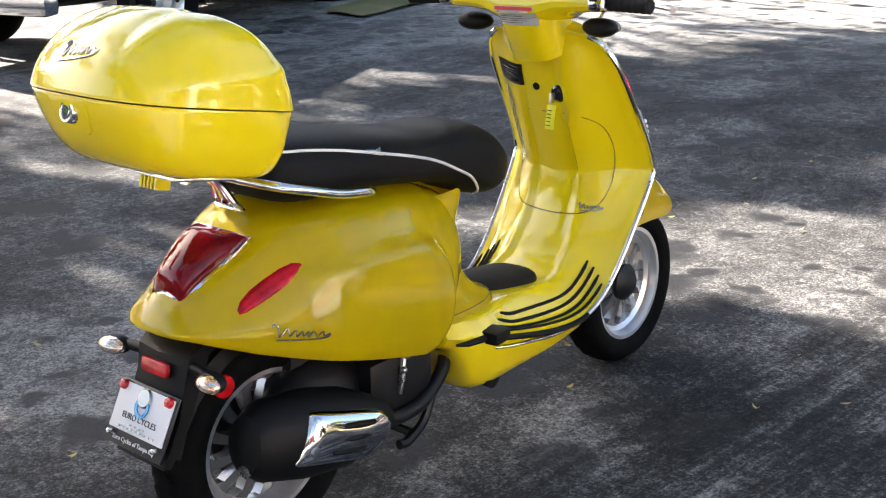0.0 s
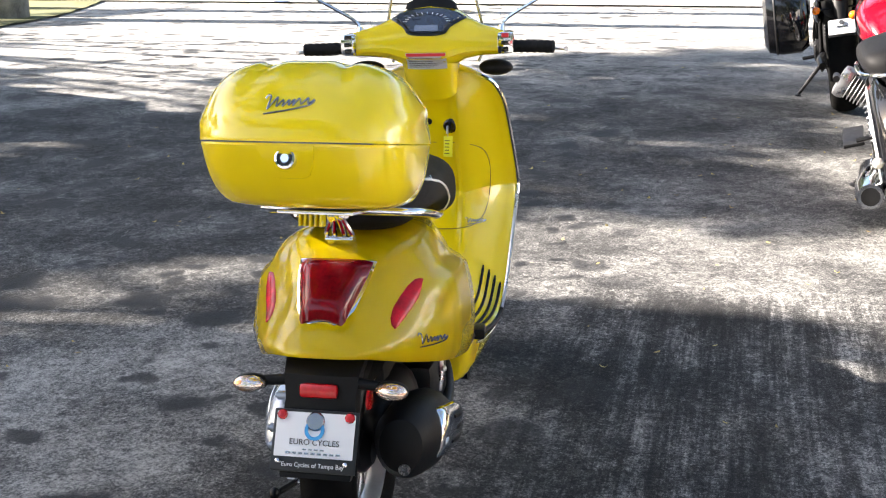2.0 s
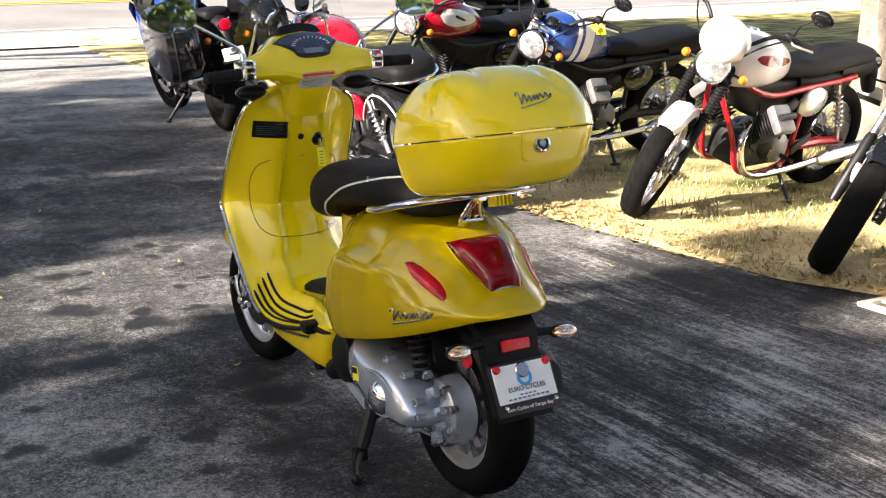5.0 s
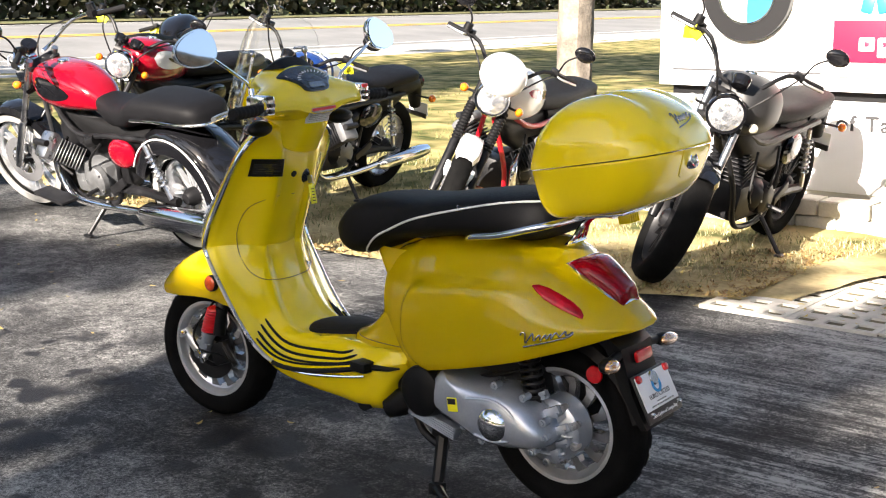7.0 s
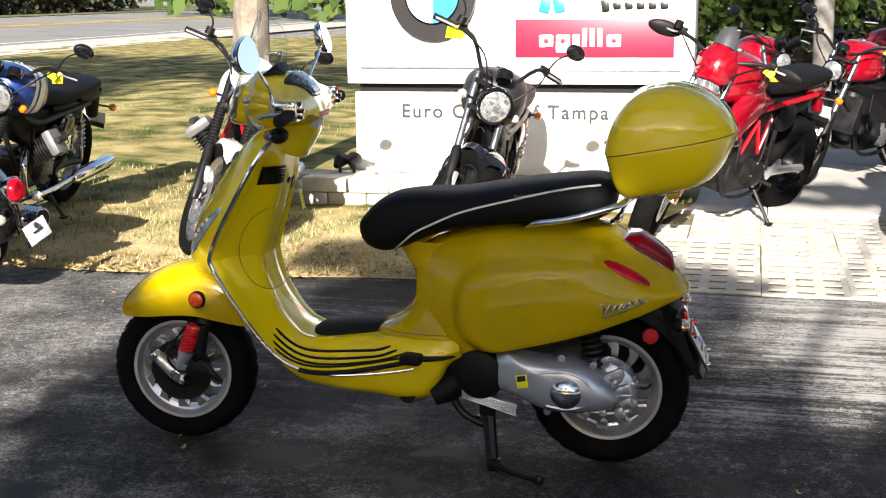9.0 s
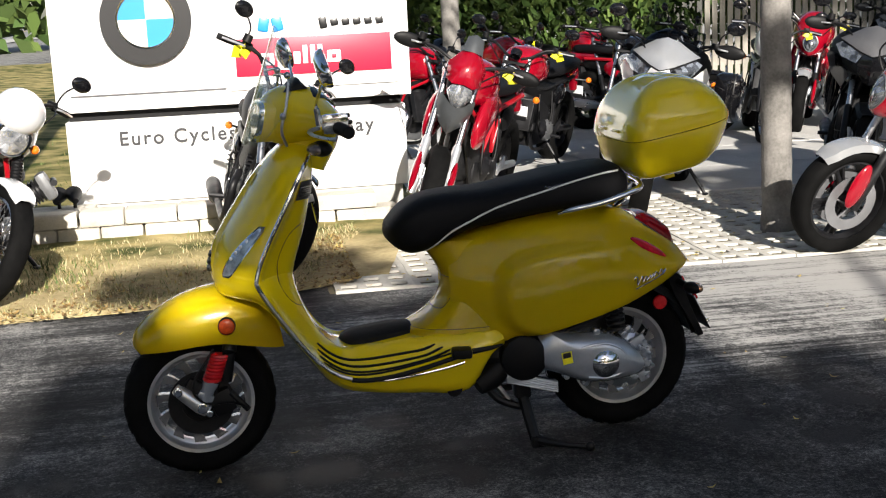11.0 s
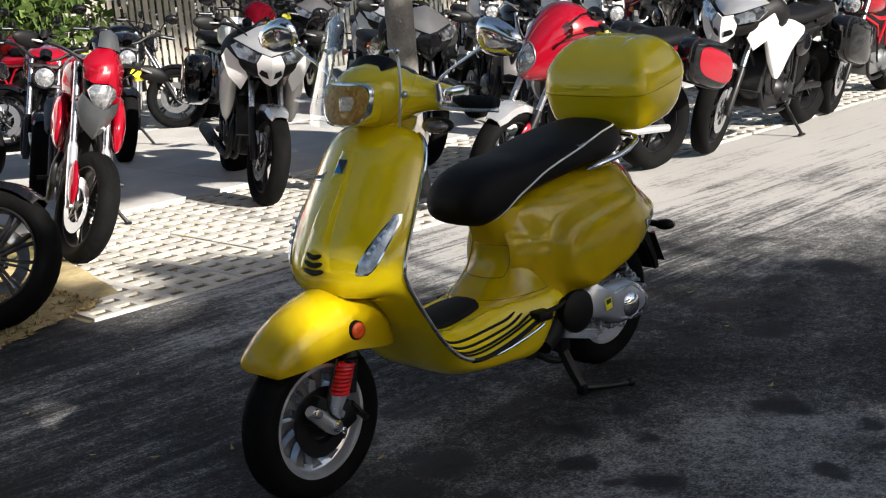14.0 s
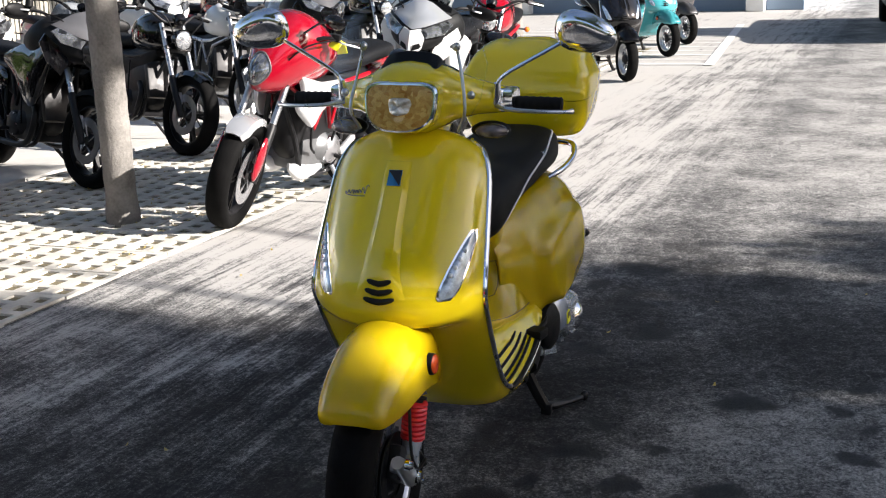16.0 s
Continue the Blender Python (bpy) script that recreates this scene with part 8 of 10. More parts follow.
M["grey_metal"] = mat("satin_grey_paint", (0.11, 0.11, 0.115), 0.35, 0.4, coat=0.3, vary=0.1)

CRUISER = dict(tail_r=1.22, wb=1.685, rf=0.335, rr=0.335, hf=0.065, hr=0.09, rake=31, fork_top=0.97, tank="red_paint", tank_panel="black_gloss", white=True, spokes=9, rim="alloy", engine="v", engine_mat="engine_grey", big_fender=True,
               seat_h=0.74, bar_mat="chrome", bar_h=0.17, bar_back=0.32, bar_w=0.42, side_mat="red_paint", muffler_r=0.068, muffler_end=-0.42, seat_rail=True, exhaust_mat="chrome", mirrors=0.16, floorboard=True, guard_mat="black_gloss", guard_arc=(10, 170), fork_low="chrome",
               tank_rows=[(0.62, 0.78, 0.06, 0.04), (0.7, 0.82, 0.11, 0.08), (0.86, 0.85, 0.15, 0.12), (1.02, 0.86, 0.16, 0.13), (1.16, 0.87, 0.14, 0.12), (1.27, 0.86, 0.08, 0.08), (1.3, 0.85, 0.04, 0.04)],
               seat_rows=[(-0.3, 0.8, 0.06, 0.03), (-0.24, 0.825, 0.13, 0.055), (0.0, 0.835, 0.16, 0.065), (0.22, 0.815, 0.165, 0.075), (0.34, 0.765, 0.15, 0.07), (0.5, 0.755, 0.13, 0.07), (0.66, 0.78, 0.08, 0.06)], rear_blinker="clear_lens")
RETRO = dict(wb=1.45, rf=0.315, rr=0.315, hf=0.055, hr=0.07, rake=27, fork_top=0.9, lift=0.02, engine="v", spokes="wire", rim="steel", seat_h=0.78, bar_h=0.16, bar_w=0.38, bar_back=0.16, mirrors=0.17, dial=2, knob=30, gaiter=True, shroud=False, lamp_r=0.098, engine_mat="black_metal", head_mat="head_grey", cover_mat="engine_grey")
BLUE = dict(RETRO, tank="blue_paint", tank_stripe="white_gloss", tag=1)
RED_RETRO = dict(RETRO, gaiter=False, fork="black_metal", tank="red_paint", tank_panel="pearl_silver", engine="l", cover_mat="black_metal", spokes=10, rim="black_metal", guard_mat="red_paint", tag=-1, exhaust_sides=(-1,), exhaust_mat="black_metal")
RACER = dict(RETRO, tank="white_gloss", tank_panel="red_paint", frame="red_frame", frame_label="bright red tube frame", cradle="red_frame", panel_high=0.026, flyscreen="pearl_silver", guard_mat="pearl_silver", swing_mat="red_frame", seat_rows=None, side_mat="silver_paint", fork="black_plastic", muffler_mat="steel", tail_mat="black_plastic")
SCRAM = dict(RETRO, gaiter=False, discs=1, tank="matt_black", engine="l", cover_mat="black_metal", spokes=10, rim="black_metal", knob=24, hf=0.065, exhaust_sides=(-1,), exhaust_mat="black_metal", muffler_end=-0.12, lamp_mat="black_gloss", fork_top=0.9, tag=-1, blinker_mat="clear_lens", guard_arc=(60, 130), bar_h=0.2, bar_w=0.4, dial=1, shocks=2, wb=1.46)
MOTARD = dict(knob=34, bulk=(1.1, 1.25, 1.15), wb=1.5, rf=0.3, rr=0.31, hf=0.06, hr=0.09, rake=25, fork_top=0.98, tank="red_paint", frame="red_frame", frame_label="red trellis frame", trellis=True, fairing="motard", fair_mat="red_paint", fair2_mat="grey_paint", engine="l", engine_mat="black_metal", cover_mat="black_metal", seat_h=0.86, bar_h=0.1, bar_w=0.4, guards=True, mirrors=0, blinkers=False,
              fork_guard="red_paint", fork_low="alloy", guard=False, shocks=1, shock_mat="spring_yellow", exhaust_sides=(-1,), exhaust_high=0.3, exhaust_mat="black_metal", tail_mat="red_paint", spokes=5, swing_mat="alloy", bracket_mat="alloy", side_mat="black_plastic", tag=1, tail_x=-0.22)
ADV_WHITE = dict(bulk=(1.08, 1.26, 1.16), wb=1.53, rf=0.305, rr=0.315, hf=0.06, hr=0.09, rake=24, fork_top=0.95, tank="white_gloss", fairing="adventure", fair_mat="white_gloss", nose_mat="silver_paint", seat_h=0.84, trellis=True, guards=True, mirrors=0.14, blinkers=False, guard_mat="silver_paint", cases=(1, -1), case_mat="black_gloss", case_size=0.85, radiator=True, exhaust_sides=(-1,), shocks=1, spokes=5, engine="l", engine_mat="black_metal", cover_mat="black_metal", exhaust_mat="black_metal")
ADV_DARK = dict(ADV_WHITE, tank="grey_paint", fair_mat="black_gloss", nose_mat="grey_metal", cases=(), guard_mat="black_plastic")
TOURER_RED = dict(wb=1.32, rf=0.3, rr=0.3, hf=0.06, hr=0.09, rake=24.5, fork_top=0.92, tank="red_paint", fairing="sport", fair_mat="red_paint", fair2_mat="pearl_silver", side_label="silver side panel", frame="red_frame", trellis=True, seat_h=0.83, mirrors=0, blinkers=False, guard_mat="silver_paint", fork_guard="red_paint", cases=(1, -1), case_mat="black_gloss", case_lid="red_paint", case_size=0.74, case_z=0.74, exhaust_sides=(-1,), shocks=1, tag=1, engine_mat="engine_grey", cover_mat="steel", stand_mat="alloy", swing_mat="alloy", bracket_mat="alloy", side_mat="black_gloss", tail_mat="red_paint")
NAKED_DARK = dict(wb=1.45, rf=0.3, rr=0.31, hf=0.058, hr=0.085, rake=25, fork_top=0.9, tank="black_gloss", seat_h=0.82, radiator=True, shocks=1, lamp_r=0.08, lamp_mat="black_gloss", mirrors=0.15, blinkers=False, exhaust_sides=(-1,), exhaust_mat="black_metal", engine_mat="black_metal", spokes=5, fork_low="black_metal")
NAKED_RED = dict(NAKED_DARK, tank="red_paint", frame="red_frame", trellis=True, tail_mat="red_paint", engine_mat="engine_grey", exhaust_mat="steel")
NAKED_WHITE = dict(NAKED_DARK, tank="white_gloss", frame="steel", trellis=True, tail_mat="white_gloss", engine_mat="engine_grey", rim="alloy")
TOURER_DARK = dict(ADV_DARK, tank="blue_paint", fair_mat="blue_paint", cases=(1, -1), case_mat="black_gloss", case_size=1.25, case_z=0.72, exhaust_mat="steel", muffler_r=0.075, muffler_end=-0.26)
SPORT_RED = dict(TOURER_RED, cases=(), fair2_mat="red_paint", side_label="")

# row along the grass and the drive
motorcycle(CRUISER, (3.4, -1.69), (5.07, -1.8), 14, 12, "red and black cruiser motorcycle with chrome pipes, on its stand")
motorcycle(TOURER_DARK, (6.25, -1.52), (7.7, -1.56), 8, 8, "dark blue touring motorcycle with black side cases")
motorcycle(dict(NAKED_DARK, seat_h=0.88, tag=1), (6.6, -3.95), (7.3, -5.2), 9, 4, "black motorcycle with a high tail, parked on the grass")
motorcycle(RED_RETRO, (5.46, -3.66), (5.3, -2.21), 11, 28, "red retro motorcycle with silver tank panels, parked on grass")
motorcycle(BLUE, (4.08, -3.76), (3.9, -2.32), 14, 28, "blue retro motorcycle with a white tank stripe, on grass")
motorcycle(RACER, (2.76, -3.92), (2.5, -2.5), 15, 26, "white cafe racer motorcycle with red frame and silver fly screen")
motorcycle(SCRAM, (1.22, -3.95), (1.14, -2.5), 14, 34, "black scrambler motorcycle with round headlamp beside the sign")
motorcycle(MOTARD, (-0.52, -4.72), (0.18, -3.4), 13, 22, "red supermoto motorcycle with grey beak, on its side stand")
motorcycle(ADV_WHITE, (-2.0, -5.02), (-1.28, -3.68), 9, 8, "white adventure motorcycle with dark screen and side cases")
motorcycle(ADV_DARK, (-3.4, -5.1), (-2.73, -3.76), 9, 6, "black adventure motorcycle behind the thin palm trunk")
motorcycle(NAKED_DARK, (-4.7, -5.1), (-4.0, -3.82), 9, 6, "black naked motorcycle in the shaded row")
motorcycle(TOURER_RED, (-3.2, -2.15), (-1.93, -2.25), 11, 14, "red and silver sport touring motorcycle with red side cases")
motorcycle(dict(ADV_WHITE, wb=1.4), (-5.2, -2.2), (-3.82, -2.08), 9, 12, "white and black adventure motorcycle on the pavers")
motorcycle(NAKED_RED, (-7.1, -2.45), (-5.72, -2.22), 9, 6, "red naked motorcycle with a pale tube frame")
# second row
motorcycle(dict(NAKED_DARK, tank="red_paint", tail_mat="red_paint", tag=1), (-1.5, -6.75), (-0.7, -5.55), 9, 6, "red and black roadster motorcycle with a yellow tag")
motorcycle(dict(NAKED_RED, rim="alloy", discs=1), (0.25, -7.6), (-0.6, -6.42), 9, 0, "red motorcycle deep in the second row", group="second row of motorcycles")
motorcycle(NAKED_DARK, (-2.6, -7.7), (-1.9, -6.4), 9, 6, "black roadster motorcycle deep in the second row", group="second row of motorcycles")
motorcycle(SPORT_RED, (-4.75, -8.7), (-4.1, -7.5), 9, 0, "red sport motorcycle with clear screen in the second row", group="second row of motorcycles")
motorcycle(ADV_WHITE, (-5.3, -7.4), (-4.5, -6.1), 9, 6, "white adventure motorcycle with grey cases in the second row", group="second row of motorcycles")
motorcycle(NAKED_WHITE, (-6.2, -5.3), (-5.4, -4.1), 9, 6, "white and silver roadster motorcycle in the shaded row")
motorcycle(ADV_DARK, (-7.6, -5.3), (-6.8, -4.1), 9, 6, "dark adventure motorcycle in the shaded row")
motorcycle(NAKED_DARK, (-9.0, -5.2), (-8.2, -4.0), 9, 0, "black roadster motorcycle in the shaded row")
motorcycle(NAKED_WHITE, (-7.0, -7.6), (-6.2, -6.3), 9, 0, "silver roadster motorcycle in the second row", group="second row of motorcycles")
motorcycle(dict(NAKED_RED, tank="black_gloss", side_mat="red_paint"), (-2.42, -9.0), (-3.4, -7.78), 9, 6, "black and red roadster motorcycle standing before the hedge", group="second row of motorcycles")
motorcycle(dict(NAKED_DARK, tank="red_paint", tag=1), (-0.9, -9.3), (-1.75, -8.15), 9, 4, "black motorcycle with a red tank before the hedge", group="second row of motorcycles")

motorcycle(NAKED_RED, (-2.15, -10.0), (-2.6, -8.7), 9, 4, "red motorcycle with a tube frame before the fence", group="second row of motorcycles")
motorcycle(dict(NAKED_WHITE, tag=1), (-3.95, -8.2), (-3.5, -6.85), 9, 6, "silver motorcycle with a yellow tag in the second row", group="second row of motorcycles")
motorcycle(ADV_WHITE, (-8.5, -7.7), (-7.8, -6.4), 9, 4, "white touring motorcycle with side cases deep in the second row", group="second row of motorcycles")
motorcycle(dict(NAKED_RED, tag=-1), (-9.8, -7.6), (-9.1, -6.3), 9, 4, "red motorcycle with a yellow tag deep in the second row", group="second row of motorcycles")
motorcycle(ADV_WHITE, (-10.4, -5.2), (-9.6, -4.0), 9, 6, "white adventure motorcycle at the far end of the row")
motorcycle(ADV_DARK, (-6.1, -9.6), (-5.5, -8.4), 9, 4, "dark adventure motorcycle before the hedge", group="second row of motorcycles")
motorcycle(SPORT_RED, (-7.6, -9.7), (-7.0, -8.5), 9, 4, "red sport motorcycle with clear screen before the hedge", group="second row of motorcycles")
motorcycle(NAKED_DARK, (-0.55, -10.1), (-1.1, -8.9), 9, 4, "black roadster motorcycle before the hedge", group="second row of motorcycles")

# ---- sign ----
SIGN_Y = -4.66


def build_sign():
    sg = thing("monument_sign", pose(0, 0, 0), "white roadside monument sign with red and round panels", "sign")
    bm = B()
    box(bm, (1.155, SIGN_Y - 0.17, 0.455), (2.24, 0.34, 0.55), None, 0.008)
    part("sign_base", bm, M["sign_white"], sg, "white painted lower panel")
    bm = B()
    box(bm, (1.155, SIGN_Y - 0.2, 0.76), (2.2, 0.28, 0.07))
    part("sign_gap", bm, M["black_plastic"], sg, "dark joint between the panels")
    bm = B()
    box(bm, (1.155, SIGN_Y - 0.17, 1.39), (2.33, 0.38, 1.2), None, 0.01)
    up = part("sign_head", bm, M["sign_white"], sg, "white painted upper panel")
    bm = B()
    box(bm, (0.632, SIGN_Y + 0.03, 1.29), (1.12, 0.02, 0.82), None, 0.004)
    pn = part("logo_panel", bm, M["white"], sg, "raised white panel")
    bm = B()
    box(bm, (0.632, SIGN_Y + 0.044, 1.09), (1.03, 0.012, 0.245), None, 0.003)
    rd = part("red_panel", bm, M["sign_red"], sg, "red panel with white shapes")
    # plain white shapes in place of the maker's lettering
    y = SIGN_Y + 0.053
    for k, (x, w, tall) in enumerate(((0.96, 0.1, 0), (0.85, 0.1, -1), (0.765, 0.05, 0), (0.71, 0.035, 1), (0.66, 0.035, 1), (0.61, 0.035, 1), (0.52, 0.1, 0))):
        bm = B()
        z0, z1 = 1.035, 1.115
        if tall == 1:
            z1 = 1.155
        if tall == -1:
            z0 = 1.0
        box(bm, (x - 0.02, y, (z0 + z1) / 2), (w * 0.92, 0.01, z1 - z0), None, 0.012 if w > 0.06 else 0.005)
        part("white_shape", bm, M["white"], rd)
        if w > 0.06:
            bm = B()
            box(bm, (x - 0.02, y + 0.004, 1.075), (w * 0.3, 0.008, 0.03), None, 0.005)
            part("red_counter", bm, M["sign_red"], rd)
    # round emblem: plain ring and quarters
    c = Vector((1.7, SIGN_Y + 0.02, 1.37))
    bm = B()
    lathe(bm, [(0.29, 0.0), (0.29, 0.05), (0.185, 0.05), (0.185, 0.0)], c, (0, 1, 0), 56, True)
    part("emblem_ring", bm, M["label_black"], up, "black ring")
    for q in range(4):
        bm = B()
        pts = [Vector((0, 0, 0))] + [Vector((0.176 * math.cos(radians(a)), 0, 0.176 * math.sin(radians(a)))) for a in range(q * 90, q * 90 + 91, 9)]
        f = bm.faces.new([bm.verts.new(c + p + Vector((0, 0.03, 0))) for p in pts])
        ex = bmesh.ops.extrude_face_region(bm, geom=[f])
        bmesh.ops.translate(bm, verts=[v for v in ex["geom"] if isinstance(v, bmesh.types.BMVert)], vec=(0, 0.012, 0))
        part("emblem_quarter", bm, M["emblem_blue"] if q % 2 == 0 else M["white"], up)
    bm = B()
    lathe(bm, [(0.188, 0.03), (0.188, 0.056), (0.176, 0.056), (0.176, 0.03)], c, (0, 1, 0), 56, True)
    part("emblem_rim", bm, M["chrome"], up)
    # dark script shapes and a blue mark above the red panel
    for k in range(6):
        bm = B()
        box(bm, (0.56 - 0.075 * k, SIGN_Y + 0.045, 1.295), (0.05, 0.01, 0.075 if k == 0 else 0.045), rot("Y", 8), 0.008)
        part("dark_shape", bm, M["label_black"], pn)
    for k in range(2):
        bm = B()
        box(bm, (0.95 - 0.09 * k, SIGN_Y + 0.045, 1.3), (0.07, 0.01, 0.09), rot("Y", -12 + 24 * k), 0.01)
        part("blue_shape", bm, M["emblem_blue"], pn)
    bm = B()
    box(bm, (1.72, SIGN_Y + 0.022, 0.895), (1.0, 0.006, 0.012))
    part("panel_line", bm, M["grey_metal"], up)
    text_mesh("Euro Cycles of Tampa Bay", 0.13, 0.004, Matrix.Translation((1.945, SIGN_Y + 0.006, 0.562)) @ rot("Z", 180) @ rot("X", 90), M["sign_text"], "letter", sg, 1.2, 0.0022)
    bm = B()
    box(bm, (1.155, SIGN_Y - 0.17, 0.09), (2.16, 0.3, 0.19), None, 0.01)
    part("sign_footing", bm, M["concrete"], sg, "pale concrete footing")
    return sg


M["sign_white"] = mat("sign_white_render", (0.76, 0.76, 0.75), 0.55, color2=(0.8, 0.8, 0.8), vscale=2.0, bump=0.15, bscale=220)
M["sign_red"] = mat("sign_red", (0.6, 0.012, 0.045), 0.4, vary=0.06, vscale=4)
M["sign_text"] = mat("sign_lettering_grey", (0.03, 0.03, 0.033), 0.5)
M["emblem_blue"] = mat("emblem_blue", (0.02, 0.25, 0.62), 0.35)
M["stone"] = mat("cut_limestone", (0.4, 0.37, 0.31), 0.9, color2=(0.6, 0.57, 0.5), vscale=7, bump=0.7, bscale=70)
build_sign()
wall = thing("stone_edging", pose(0, 0, 0), "low edging of rough pale stone blocks before the sign", "edging")
random.seed(4)
for row in range(2):
    x = 2.62 - 0.1 * row
    while x > 0.35:
        L = random.uniform(0.24, 0.42)
        bm = B()
        box(bm, (x - L / 2, -4.3 + random.uniform(-0.012, 0.012), 0.052 + 0.1 * row), (L - 0.012, 0.2, 0.094), rot("Z", random.uniform(-1.5, 1.5)), 0.012)
        for v in bm.verts:
            v.co += Vector((random.uniform(-1, 1), random.uniform(-1, 1), random.uniform(-1, 1))) * 0.004
        part("stone_block", bm, M["stone"], wall)
        x -= L
bm = B()
box(bm, (2.38, -4.53, 0.098), (0.52, 0.22, 0.19), rot("Z", 1), 0.014)
part("stone_block", bm, M["stone"], wall)
for k, x in enumerate((2.345, 2.245)):
    sl = thing("spot_light", pose(x, -4.5, 0.193), "small black ground spot light on the stone edging", "spot light", "sign spot lights")
    bm = B()
    tube(bm, [(0, 0, 0), (0, 0, 0.05)], 0.012, 8)
    part("stem", bm, M["black_metal"], sl)
    bm = B()
    lathe(bm, [(0.02, -0.06), (0.045, 0.0), (0.055, 0.04), (0.05, 0.045), (0.04, 0.0)], (0, 0, 0.075), (0.2 if k else -0.2, -1, 0.5), 16)
    part("shade", bm, M["black_metal"], sl)

# ---- verge, pavers, drive ----
random.seed(7)


def verge_edge(x):
    return interp(x, [(0.6, -2.5), (0.85, -2.38), (1.2, -2.25), (1.6, -2.2), (2.6, -2.13), (3.2, -2.09), (6, -2.2), (9, -2.6), (19, -3.0)]) + 0.03 * noise.noise((x * 3, 0, 0))


bm = B()
rows = []
nx, ny = 150, 60
for i in range(nx + 1):
    u = i / nx
    x = 0.45 + 18.5 * u ** 1.6
    row = []
    for j in range(ny + 1):
        v = (j / ny) ** 1.7
        e = verge_edge(x)
        y = e - v * (36 + e)
        xx = x - (0.5 * min(1, (e - y) / 2.2) if x < 2 else 0) * (1 - u * 6 if u < 1 / 6 else 0)
        h = 0.014 + 0.02 * noise.noise((x * 2.2, y * 2.2, 0)) + 0.012 * noise.noise((x * 8, y * 8, 5))
        if j == 0:
            h = -0.01
        elif j < 3:
            h *= 0.6
        row.append(bm.verts.new((xx, y, ground_height(xx, y) + max(-0.01, h + 0.012))))
    rows.append(row)
for a, b in zip(rows, rows[1:]):
    for j in range(ny):
        bm.faces.new((a[j], b[j], b[j + 1], a[j + 1]))
whole("verge", bm, M["verge"], "grass verge covered with dry straw and leaf litter", "verge", kind="structure")

# ---- sealed lane, pavers, slabs, drive and road ----


sheet("walkway", 17.6, 20.42, -200, 60, 0.03, M["concrete"], 6, 60, "pale concrete walkway along the road", "walkway")
sheet("road", 20.4, 33.0, -260, 200, 0.02, M["road"], 14, 60, "pale grey road beyond the verge", "road")
sheet("trim_line", 26.6, 26.8, -260, 200, 0.03, M["line_yellow"], 2, 60, "yellow road line", "road line")
sheet("trim_line", 27.0, 27.2, -260, 200, 0.03, M["line_yellow"], 2, 60, "yellow road line", "road line")
sheet("trim_line", 32.2, 32.35, -260, 200, 0.03, M["line_white"], 2, 60, "white road edge line", "road line")
sheet("trim_line", 21.0, 21.15, -260, 200, 0.03, M["line_white"], 2, 60, "white road edge line", "road line")
sheet("far_verge", 33.4, 60, -260, 200, 0.05, M["lawn"], 8, 30, "far grass verge beyond the road", "verge")
sheet("lawn_island", 5.7, 22, 0, 1, 0.022, M["lawn"], 60, 24, "grass island by the drive", "lawn", rough=0.02, fn=lambda x, y, i, j: (x, interp(x, [(5.3, 5.75), (7.7, 6.45), (10.3, 7.9), (14, 8.9), (18, 10.2), (22, 11.5)]) + interp(x, [(5.3, 0.5), (7.3, 0.75), (7.8, 5.0), (9.0, 20.0), (22, 20.0)]) * y * y))

# lattice pavers
sheet("paver_bed", -13.2, 0.78, -4.37, -2.23, 0.0, M["soil"], 60, 12, "soil under the lattice pavers", "soil", rough=0.0015)
pavers = tagged(new("lattice_paving"), "pale concrete lattice pavers with diamond gaps, dusted with leaves", "paving", kind="structure")


def lattice_block():
    """A block of nine cells, each with an oblong hole with sloping walls."""
    verts, faces = [], []
    W, D, h = 0.4, 0.42, 0.024
    xs = [-W / 2 + 0.0005, -W / 6, W / 6, W / 2 - 0.0005]
    ys = [-D / 2 + 0.0005, -D / 6, D / 6, D / 2 - 0.0005]
    for i in range(3):
        for j in range(3):
            n = len(verts)
            cx, cy = (xs[i] + xs[i + 1]) / 2 + 0.006 * (1 - i), (ys[j] + ys[j + 1]) / 2
            a, b = 0.041, 0.036
            verts += [(xs[i], ys[j], h), (xs[i + 1], ys[j], h), (xs[i + 1], ys[j + 1], h), (xs[i], ys[j + 1], h)]
            verts += [(cx - a, cy - b, h - 0.001), (cx + a, cy - b, h - 0.001), (cx + a, cy + b, h - 0.001), (cx - a, cy + b, h - 0.001)]
            verts += [(cx - a * 0.9, cy - b * 0.9, 0.0), (cx + a * 0.9, cy - b * 0.9, 0.0), (cx + a * 0.9, cy + b * 0.9, 0.0), (cx - a * 0.9, cy + b * 0.9, 0.0)]
            for k in range(4):
                m = (k + 1) % 4
                faces.append((n + k, n + m, n + 4 + m, n + 4 + k))
                faces.append((n + 4 + k, n + 4 + m, n + 8 + m, n + 8 + k))
    n = len(verts)
    c = [(xs[0], ys[0]), (xs[3], ys[0]), (xs[3], ys[3]), (xs[0], ys[3])]
    verts += [(x, y, h) for x, y in c] + [(x, y, 0.002) for x, y in c]
    for k in range(4):
        m = (k + 1) % 4
        faces.append((n + m, n + k, n + 4 + k, n + 4 + m))
    me = bpy.data.meshes.new("paver")
    me.from_pydata(verts, [], faces)
    me.materials.append(M["paver"])
    return me


